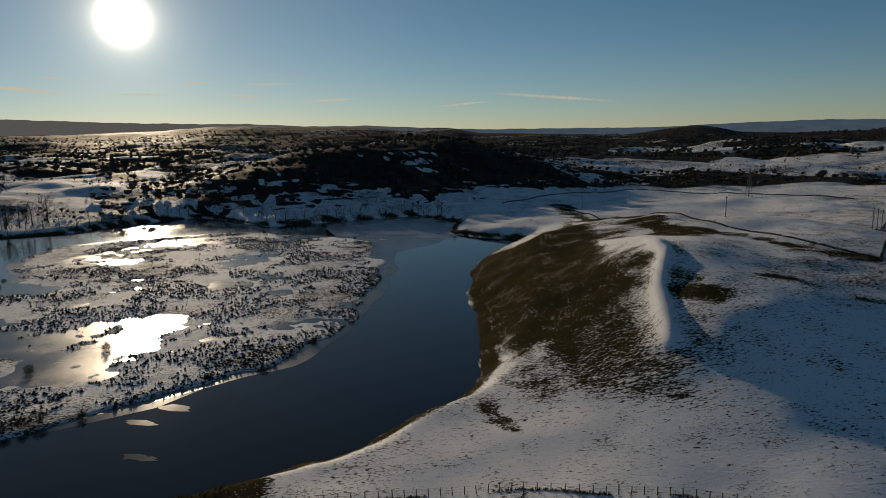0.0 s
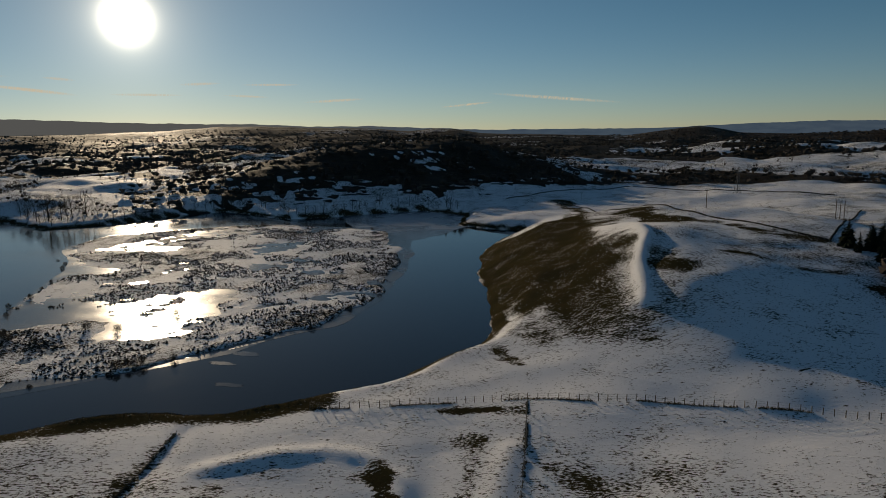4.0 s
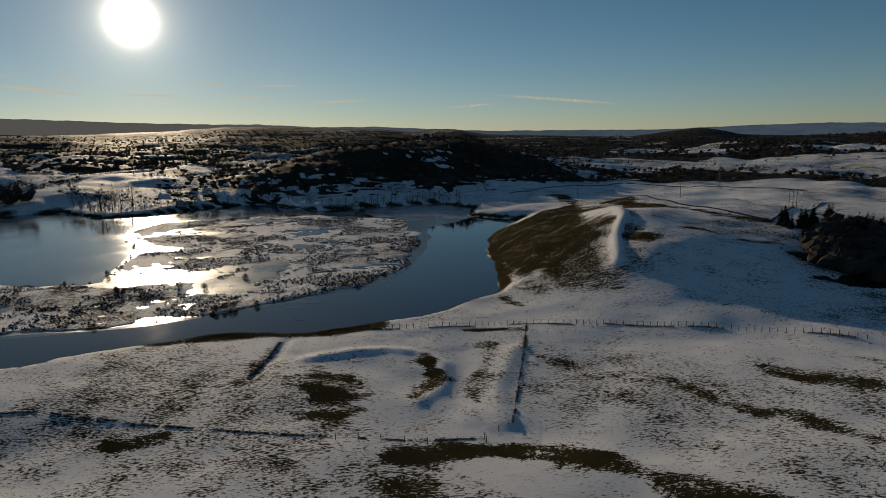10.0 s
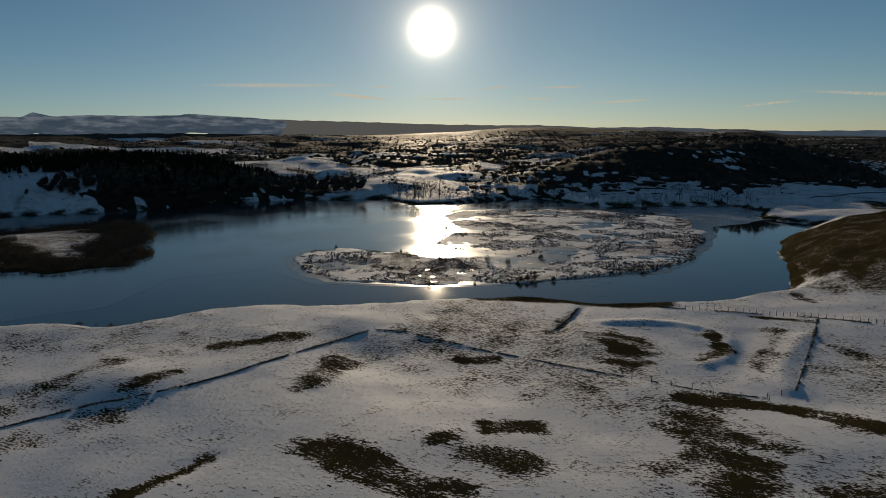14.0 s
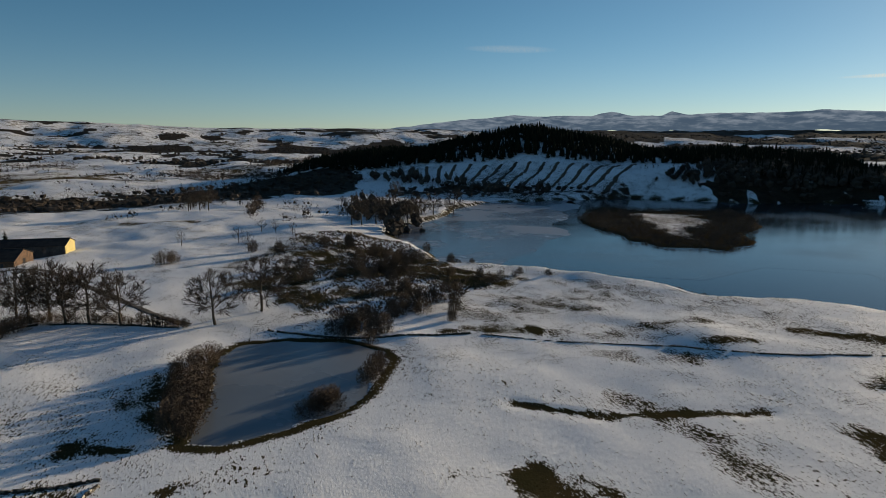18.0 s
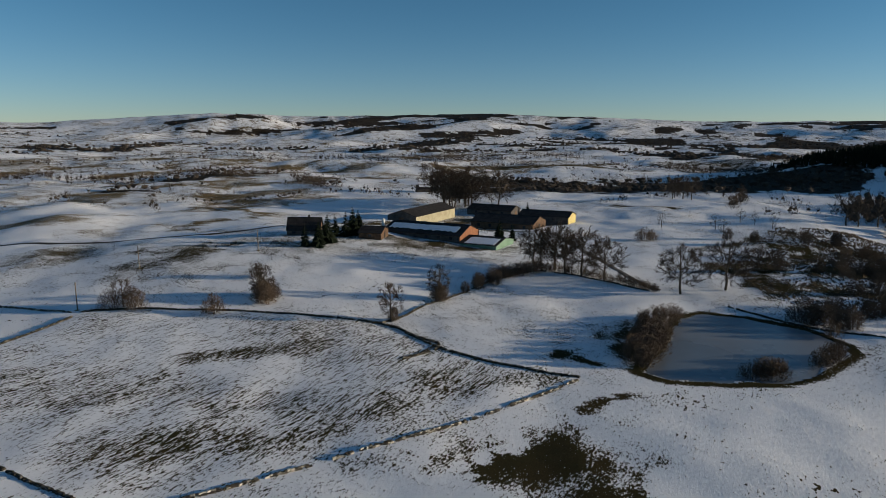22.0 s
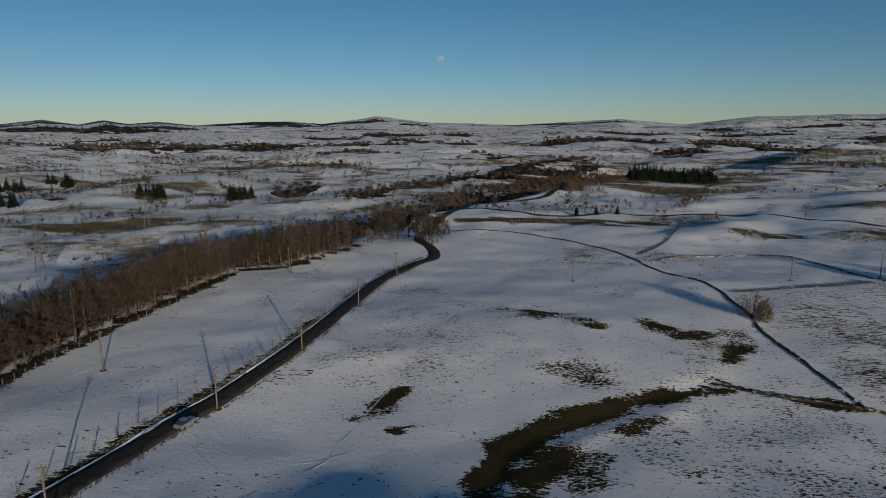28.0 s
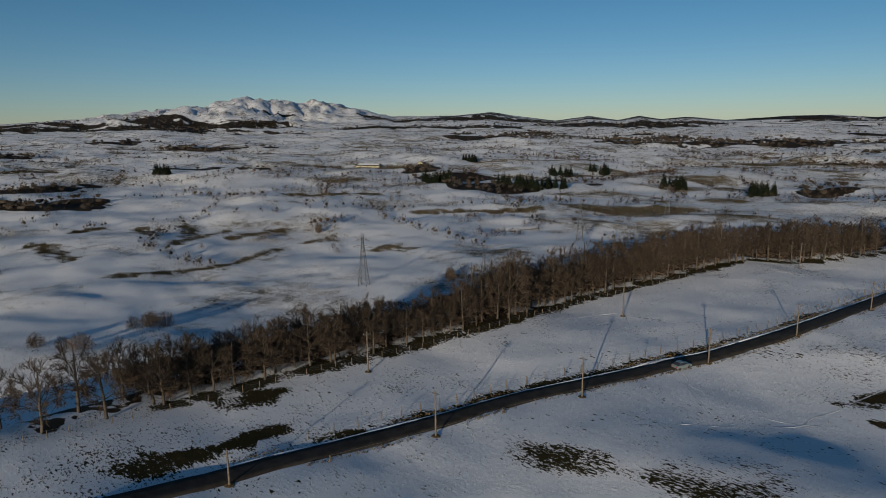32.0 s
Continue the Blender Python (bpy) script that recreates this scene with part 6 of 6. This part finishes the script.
def farm_building(kind, x, y, heading, length, width, eave, ridge, walls, gable, roof, label, doors=1, windows=3, snowy=0.0, chimney=False, seed=1):
    """Gabled building; its length runs along its own y, from its near gable at 0."""
    rng = random.Random(seed)
    z = min(z_at(x, y), z_at(x + length * math.sin(-heading), y + length * math.cos(heading)), z_at(x + width * math.cos(heading), y))
    base = empty(kind, Matrix.Translation((x, y, z)) @ Matrix.Rotation(heading, 4, "Z"), label, "building", "farm buildings")
    w = width / 2
    for sx in (-1, 1):
        bm = bmesh.new()
        box(bm, sx * w - .12, sx * w + .12, .12, length - .12, -.6, eave)
        wall = part("wall", bm, walls, base)
        for k in range(windows):
            f = length * (k + .7) / (windows + .4)
            bm = bmesh.new()
            box(bm, sx * (w + .14) - .03, sx * (w + .14) + .03, f - .7, f + .7, eave * .45, eave * .8)
            part("window", bm, GLASS, wall)
    for yy in (0, length):
        bm = bmesh.new()
        pts = ((-w, -.6), (w, -.6), (w, eave), (0, ridge), (-w, eave))
        a = [bm.verts.new((px, yy - .12, pz)) for px, pz in pts]
        b = [bm.verts.new((px, yy + .12, pz)) for px, pz in pts]
        bm.faces.new(a), bm.faces.new(b[::-1])
        for k in range(5):
            bm.faces.new((a[k], b[k], b[(k + 1) % 5], a[(k + 1) % 5]))
        bmesh.ops.recalc_face_normals(bm, faces=bm.faces)
        g = part("gable", bm, gable, base)
        for k in range(doors):
            cx = -w + width * (k + 1) / (doors + 1)
            dh = min(eave * .85, 4)
            bm = bmesh.new()
            sgn = -1 if yy == 0 else 1
            box(bm, cx - dh * .4, cx + dh * .4, yy + sgn * .15 - .04, yy + sgn * .15 + .04, -.3, dh)
            part("door", bm, BROWN if gable is not BROWN else DARK_ROOF, g)
    rise = math.atan2(ridge - eave, w)
    slope = math.hypot(w, ridge - eave) + .5
    for sx in (-1, 1):
        bm = bmesh.new()
        box(bm, 0, slope, -.5, length + .5, 0, .16)
        bmesh.ops.transform(bm, matrix=Matrix.Translation((0, 0, ridge + .02)) @ Matrix.Scale(sx, 4, (1, 0, 0)) @ Matrix.Rotation(rise, 4, "Y"), verts=bm.verts)
        bmesh.ops.recalc_face_normals(bm, faces=bm.faces)
        roof_side = part("roof", bm, roof, base)
        if snowy:
            for k in range(1):
                y0, y1 = rng.uniform(.5, 2.5), length - rng.uniform(.5, 3)
                bm = bmesh.new()
                top, low = slope * rng.uniform(.05, .25), slope * rng.uniform(.5, .5 + .5 * snowy)
                n = 24
                edge = [(top + rng.uniform(-.3, .3), y0 + (y1 - y0) * i / n) for i in range(n + 1)] + [(low + rng.uniform(-.8, .6), y1 - (y1 - y0) * i / n) for i in range(n + 1)]
                f = bm.faces.new([bm.verts.new((max(.1, min(px, slope - .1)), py, .17)) for px, py in edge])
                r = bmesh.ops.extrude_face_region(bm, geom=[f])
                bmesh.ops.translate(bm, vec=(0, 0, .1), verts=[v for v in r["geom"] if isinstance(v, bmesh.types.BMVert)])
                bmesh.ops.transform(bm, matrix=Matrix.Translation((0, 0, ridge + .02)) @ Matrix.Scale(sx, 4, (1, 0, 0)) @ Matrix.Rotation(rise, 4, "Y"), verts=bm.verts)
                bmesh.ops.recalc_face_normals(bm, faces=bm.faces)
                part("snow_patch", bm, SNOW, roof_side, "old snow lying on the roof")
    bm = bmesh.new()
    box(bm, -.25, .25, -.55, length + .55, ridge + .1, ridge + .26)
    part("ridge_cap", bm, roof, base)
    if chimney:
        bm = bmesh.new()
        box(bm, -.45, .45, length * .6, length * .6 + .9, ridge - 1, ridge + 1.2)
        part("chimney", bm, GREY_WALL, base)
    return base


PI = math.pi
farm_building("barn", -216, -268, 0, 36, 20, 3.2, 6.4, GREY_WALL, BRICK, DARK_ROOF, "long low barn with orange brick gable and snowy dark roof", 0, 6, .8, seed=2)
farm_building("shed", -214.5, -231, 0, 15.5, 20, 1.8, 3.6, GREEN, GREEN, DARK_ROOF, "low pale green shed with snow on its roof", 0, 0, .9, seed=3)
farm_building("barn", -309, -291, -PI / 2, 47, 17, 4.8, 7.6, CREAM, GREY_WALL, DARK_ROOF, "long barn with cream cladding and dark roof", 1, 0, 0, seed=4)
farm_building("barn", -334, -282, 0, 28, 16, 3.6, 6.0, GREY_WALL, GREY_WALL, DARK_ROOF, "dark-roofed barn at the back of the farmyard", 1, 3, 0, seed=5)
farm_building("barn", -283, -256, 0, 33, 21, 4.2, 7.2, BROWN, BROWN, DARK_ROOF, "large brown-boarded barn with dark roof", 1, 5, 0, seed=6)
farm_building("barn", -316, -243, 0, 28, 15, 5.2, 7.4, GREY_WALL, YELLOW, DARK_ROOF, "barn with bright yellow gable end", 0, 2, 0, seed=7)
farm_building("farmhouse", -178, -296, .5, 13, 9, 2.6, 7.0, GREY_WALL, BROWN, DARK_ROOF, "farmhouse with a steep dark roof and brown gable", 1, 3, 0, True, seed=8)
farm_building("shed", -190, -268, .3, 9, 12, 2.8, 4.6, BROWN, BROWN, DARK_ROOF, "small dark wooden shed in the farmyard", 1, 1, 0, seed=9)
farm_building("barn", -470, -395, .6, 30, 14, 4, 7, GREY_WALL, BROWN, DARK_ROOF, "distant barn among trees", 1, 3, .2, seed=10)
farm_building("barn", 930, -740, 2.1, 42, 16, 4, 7, CREAM, CREAM, DARK_ROOF, "distant long pale barn in the valley fields", 1, 3, .5, seed=11)
farm_building("farmhouse", 844, -814, .4, 14, 10, 4, 8, CREAM, CREAM, DARK_ROOF, "distant pale farmhouse in the valley fields", 1, 3, .5, seed=12)
silo = empty("silo", Matrix.Translation((-212.5, -272, z_at(-212.5, -272))) @ Matrix.Scale(.62, 4), "small white feed silo beside the barn", "silo")
bm = bmesh.new()
bmesh.ops.create_cone(bm, cap_ends=True, segments=16, radius1=1.25, radius2=1.25, depth=4.5, matrix=Matrix.Translation((0, 0, 4.2)))
part("tank", bm, WHITE, silo)
bm = bmesh.new()
bmesh.ops.create_cone(bm, cap_ends=True, segments=16, radius1=1.28, radius2=.25, depth=.9, matrix=Matrix.Translation((0, 0, 6.9)))
part("cap", bm, WHITE, silo)
bm = bmesh.new()
bmesh.ops.create_cone(bm, cap_ends=True, segments=16, radius1=.3, radius2=1.25, depth=1.2, matrix=Matrix.Translation((0, 0, 1.35)))
part("hopper", bm, WHITE, silo)
for k in range(4):
    vs, fs = [], []
    a = k * PI / 2 + .4
    tube(vs, fs, [Vector((math.cos(a) * 1.15, math.sin(a) * 1.15, -.3)), Vector((math.cos(a) * 1.15, math.sin(a) * 1.15, 2.2))], [.07, .07], 5)
    part("leg", mesh_of("leg", vs, fs), STEEL, silo)
ribbon("farm_track", [(-192, -318), (-205, -300), (-235, -286), (-255, -270), (-262, -245), (-262, -215), (-240, -195), (-214, -178), (-190, -162), (-176, -150)], 2.2, .1, plain("muddy_track", (.05, .04, .03), (.14, .12, .1), .3, .8), "muddy farm track across the snow", "track", fray=.3)

# ---- moon ----
way = Vector((-math.sin(radians(-178)) * math.cos(radians(5.35)), math.cos(radians(-178)) * math.cos(radians(5.35)), math.sin(radians(5.35))))
bm = bmesh.new()
bmesh.ops.create_uvsphere(bm, u_segments=20, v_segments=12, radius=24)
moon_glow, n, l, p = nodes_of("glowing_moon")
p.inputs["Base Color"].default_value = (0, 0, 0, 1)
# the moon's sunlit brightness is put in as emission over black
l.new(n_mix(n, l, n_step(n, l, n_noise(n, l, n_place(n), .05, 2), .4, .6), (.36, .56, .70), (.5, .7, .82)), p.inputs["Emission Color"])
p.inputs["Emission Strength"].default_value = .75
me = bpy.data.meshes.new("moon")
bm.to_mesh(me)
bm.free()
smooth(me)
me.materials.append(moon_glow)
moon = tagged(new("moon", me), "pale daytime moon in a clear sky", "moon", kind="structure")
moon.location = Vector((30, -80, 46)) + way * 4850

# ploughed snow along the upper edge of the lane
ribbon("snow_bank", shifted(ROAD[1:18], 2.5), .55, .02, SNOW, "low bank of ploughed snow along the lane", "snow bank", .2, 1.0, "structure", .3, 9)
lattice_pylon(212.5, 447, 20, .3)
power_pole(109, 247, 8, .4), power_pole(93, 428, 8, .4)

# ---- the parked car ----
PAINT = plain("silver_green_paint", (.27, .31, .30), (.33, .37, .36), 1.5, .3, .5, spec=.6)
RUBBER = plain("tyre_rubber", (.015, .015, .016), (.03, .03, .03), 6, .85)
LENS = plain("lamp_lens", (.6, .6, .55), (.75, .75, .7), 6, .1, spec=.8)
RED_LENS = plain("rear_lens", (.35, .02, .02), (.45, .04, .03), 6, .2)


def parked_car(x, y, heading):
    car = empty("car", Matrix.Translation((x, y, z_at(x, y) + .05)) @ Matrix.Rotation(heading, 4, "Z"), "small silver-green car parked beside the lane", "car")
    def loft(outline, half, name, material, shrink=1.0, parent=car):
        bm = bmesh.new()
        a = [bm.verts.new((px, -half * (shrink if pz > 1.0 else 1), pz)) for px, pz in outline]
        b = [bm.verts.new((px, half * (shrink if pz > 1.0 else 1), pz)) for px, pz in outline]
        bm.faces.new(a), bm.faces.new(b[::-1])
        n = len(outline)
        for k in range(n):
            bm.faces.new((a[k], b[k], b[(k + 1) % n], a[(k + 1) % n]))
        bmesh.ops.recalc_face_normals(bm, faces=bm.faces)
        bmesh.ops.bevel(bm, geom=bm.edges[:], offset=.06, segments=2, affect="EDGES")
        return part(name, bm, material, parent)
    body = loft([(-2.0, .3), (2.0, .3), (2.08, .55), (1.95, .78), (1.0, .93), (-1.75, .97), (-2.03, .8), (-2.08, .5)], .84, "body", PAINT)
    loft([(-1.75, .95), (.95, .92), (.3, 1.42), (-1.25, 1.45)], .78, "cabin", GLASS, .78)
    loft([(-1.2, 1.44), (.28, 1.41), (.15, 1.47), (-1.05, 1.5)], .62, "roof_panel", PAINT)
    for px in (-1.25, 1.25):
        for sy in (-1, 1):
            bm = bmesh.new()
            bmesh.ops.create_cone(bm, cap_ends=True, segments=18, radius1=.31, radius2=.31, depth=.2, matrix=Matrix.Translation((px, sy * .76, .31)) @ Matrix.Rotation(PI / 2, 4, "X"))
            tyre = part("wheel", bm, RUBBER, car)
            bm = bmesh.new()
            bmesh.ops.create_cone(bm, cap_ends=True, segments=14, radius1=.19, radius2=.17, depth=.06, matrix=Matrix.Translation((px, sy * .86, .31)) @ Matrix.Rotation(PI / 2, 4, "X"))
            part("rim", bm, STEEL, tyre)
    for sy in (-1, 1):
        for px, mat, name in ((2.02, LENS, "headlight"), (-2.04, RED_LENS, "tail_light")):
            bm = bmesh.new()
            box(bm, px - .05, px + .05, sy * .62 - .16, sy * .62 + .16, .6, .74)
            part(name, bm, mat, car)
        bm = bmesh.new()
        box(bm, .55, .72, sy * .92 - .08, sy * .92 + .08, .93, 1.05)
        part("mirror", bm, PAINT, car)
    for px, name in ((2.06, "front_bumper"), (-2.08, "rear_bumper")):
        bm = bmesh.new()
        box(bm, px - .07, px + .07, -.8, .8, .3, .5)
        part(name, bm, RUBBER, car)
    return car


parked_car(94.3, -187.6, math.atan2(-12, -3.8))

# ---- ice plates on the open channel ----
rng = random.Random(8)
for x, y, size in ((-56, 126, 3.0), (-60, 119, 2.2), (-54, 105, 2.4)):
    bm = bmesh.new()
    n = 18
    ring = [((1 + .35 * rng.uniform(-1, 1)) * size * math.cos(2 * PI * k / n) * 1.5, (1 + .35 * rng.uniform(-1, 1)) * size * .5 * math.sin(2 * PI * k / n)) for k in range(n)]
    f = bm.faces.new([bm.verts.new((px, py, 0)) for px, py in ring])
    r = bmesh.ops.extrude_face_region(bm, geom=[f])
    bmesh.ops.translate(bm, vec=(0, 0, .04), verts=[v for v in r["geom"] if isinstance(v, bmesh.types.BMVert)])
    bmesh.ops.recalc_face_normals(bm, faces=bm.faces)
    me = bpy.data.meshes.new("ice_plate")
    bm.to_mesh(me)
    bm.free()
    me.materials.append(CLEAR_ICE)
    ob = tagged(new("ice_plate", me), "thin grey ice plate floating on dark water", "ice", "ice plates")
    ob.matrix_world = Matrix.Translation((x, y, WATER - .01)) @ Matrix.Rotation(-.25, 4, "Z")

# ---- far ranges, out beyond the land, with haze put into their glow ----
def hazy_range_material():
    m, n, l, p = nodes_of("hazy_range")
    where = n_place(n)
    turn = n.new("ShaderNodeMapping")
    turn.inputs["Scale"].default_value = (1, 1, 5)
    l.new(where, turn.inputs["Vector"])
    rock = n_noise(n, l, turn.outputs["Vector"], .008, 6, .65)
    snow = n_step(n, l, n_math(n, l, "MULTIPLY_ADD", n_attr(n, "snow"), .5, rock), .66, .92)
    # blue haze and daylight on rock and snow are put into the emitted colours
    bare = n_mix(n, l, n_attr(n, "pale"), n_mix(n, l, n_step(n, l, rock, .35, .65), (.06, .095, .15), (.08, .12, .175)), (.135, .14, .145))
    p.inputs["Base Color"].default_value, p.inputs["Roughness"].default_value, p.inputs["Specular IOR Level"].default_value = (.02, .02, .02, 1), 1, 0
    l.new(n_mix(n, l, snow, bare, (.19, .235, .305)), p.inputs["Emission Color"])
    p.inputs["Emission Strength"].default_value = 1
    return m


def hazy_range(profile, far, deep, snowy, pale, jag, seed, label):
    """A distant range: bearing and height of its crest in degrees."""
    b0, b1 = profile[0][0], profile[-1][0]
    n = int(abs(b1 - b0) * 9)
    bb = np.linspace(b0, b1, n + 1)
    sign = 1 if b1 > b0 else -1
    top = np.interp(bb * sign, [p[0] * sign for p in profile], [p[1] for p in profile]) + jag * fbm(bb * 10, bb * 0, 9, 4, seed)
    vs, fs, snow, tint = [], [], [], []
    rows = 6
    for b, t in zip(bb, top):
        for k in range(rows + 1):
            e, d = t - deep * k / rows, far - 25 * k
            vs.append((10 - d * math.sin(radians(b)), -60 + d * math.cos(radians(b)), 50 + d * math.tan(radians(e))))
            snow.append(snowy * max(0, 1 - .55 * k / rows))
            # painted haze turns from blue to grey towards the sun's bearing
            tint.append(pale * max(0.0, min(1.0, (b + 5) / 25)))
    for i in range(n):
        for k in range(rows):
            o = i * (rows + 1) + k
            fs.append((o, o + 1, o + rows + 2, o + rows + 1))
    me = mesh_of("range_backdrop", vs, fs)
    smooth(me)
    me.attributes.new("snow", "FLOAT", "POINT").data.foreach_set("value", snow)
    me.attributes.new("pale", "FLOAT", "POINT").data.foreach_set("value", tint)
    me.materials.append(HAZY_RANGE)
    return tagged(new("range_backdrop", me), label, "mountains", kind="structure")


HAZY_RANGE = hazy_range_material()
hazy_range([(-62, .3), (-45, .35), (-34, .41), (-30, .48), (-25.5, .43), (-21.4, .31), (-17.5, .18), (-10.6, .28), (-3.8, .33), (2, .59), (6.5, .82), (11.5, .86), (14.5, 1.05), (16.4, 1.13),
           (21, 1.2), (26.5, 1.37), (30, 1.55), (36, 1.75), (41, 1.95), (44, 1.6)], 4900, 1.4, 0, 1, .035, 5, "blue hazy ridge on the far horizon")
hazy_range([(38, 1.7), (40.3, 1.98), (45.2, 2.3), (48, 2.2), (50.5, 2.15), (53, 2.22), (55.4, 2.06), (56.5, 2.36), (57.3, 2.04), (59.9, 2.05), (61.4, 2.38), (63, 2.06), (65.3, 2.08), (67.5, 2.02),
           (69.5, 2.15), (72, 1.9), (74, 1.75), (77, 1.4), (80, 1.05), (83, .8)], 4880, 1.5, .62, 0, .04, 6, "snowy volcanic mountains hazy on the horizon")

# ---- thin clouds low in the sky, far behind everything ----
def cloud_material():
    m, n, l, p = nodes_of("thin_cloud")
    where = n.new("ShaderNodeTexCoord").outputs["Object"]
    turn = n.new("ShaderNodeMapping")
    turn.inputs["Scale"].default_value = (.006, 1, .03)
    l.new(where, turn.inputs["Vector"])
    streak = n_noise(n, l, turn.outputs["Vector"], 1.0, 5, .6)
    soft = n_attr(n, "soft")
    clear, glow, mix = n.new("ShaderNodeBsdfTransparent"), n.new("ShaderNodeEmission"), n.new("ShaderNodeMixShader")
    # sunlight in the thin cloud is put in as a warm glow
    glow.inputs["Color"].default_value, glow.inputs["Strength"].default_value = (1.0, .84, .62, 1), .95
    l.new(n_math(n, l, "MULTIPLY", n_math(n, l, "MULTIPLY", soft, n_step(n, l, streak, .3, .7)), .75), mix.inputs[0])
    l.new(clear.outputs[0], mix.inputs[1])
    l.new(glow.outputs[0], mix.inputs[2])
    l.new(mix.outputs[0], n["Material Output"].inputs["Surface"])
    return m


THIN_CLOUD = cloud_material()
CLOUDS = [(34.5, 4.05, 28.6, 3.4, .16), (31, 4.66, 28.8, 4.5, .12), (21.7, 4.28, 18.4, 4.42, .13), (16.9, 4.3, 12.1, 4.31, .11), (18.4, 3.48, 14.7, 3.3, .11), (11.9, 2.87, 6.7, 3.11, .14),
          (.4, 2.3, -4.2, 2.66, .11), (-3.8, 3.4, -15, 2.35, .16), (45, 4.62, 32.8, 4.7, .2), (34.8, 4.06, 29.3, 3.5, .13), (26.8, 3.5, 21.3, 3.47, .12), (74, 7.75, 66, 7.5, .35)]
# bearing and height of each end in degrees, thickness in degrees
for b0, h0, b1, h1, thick in CLOUDS:
    me = bpy.data.meshes.new("thin_cloud")
    vs, fs, soft = [], [], []
    nx, ny = 24, 6
    centre = Vector((10, -60, 50))
    mb, mh = (b0 + b1) / 2, (h0 + h1) / 2
    far = 4870
    out = Vector((-math.sin(radians(mb)) * math.cos(radians(mh)), math.cos(radians(mb)) * math.cos(radians(mh)), math.sin(radians(mh))))
    across = Vector((math.cos(radians(mb)), math.sin(radians(mb)), 0))
    half = radians(abs(b1 - b0)) * far / 2
    slope = radians(h1 - h0) * far / (2 * half) * (1 if b1 < b0 else -1)
    for i in range(nx + 1):
        u = 2 * i / nx - 1
        for j in range(ny + 1):
            v = 2 * j / ny - 1
            vs.append(across * u * half + Vector((0, 0, u * half * slope + v * radians(thick) * far * (1 - .6 * u * u))))
            soft.append(max(0, (1 - u * u)) * max(0, 1 - v * v) * (.25 if b0 > 60 else 1.25))
    for i in range(nx):
        for j in range(ny):
            o = i * (ny + 1) + j
            fs.append((o, o + ny + 1, o + ny + 2, o + 1))
    me.from_pydata(vs, [], fs)
    me.attributes.new("soft", "FLOAT", "POINT").data.foreach_set("value", soft)
    me.materials.append(THIN_CLOUD)
    ob = tagged(new("cloud_backdrop", me), "thin streak of cirrus low over the horizon", "cloud", kind="structure")
    ob.location = centre + out * far
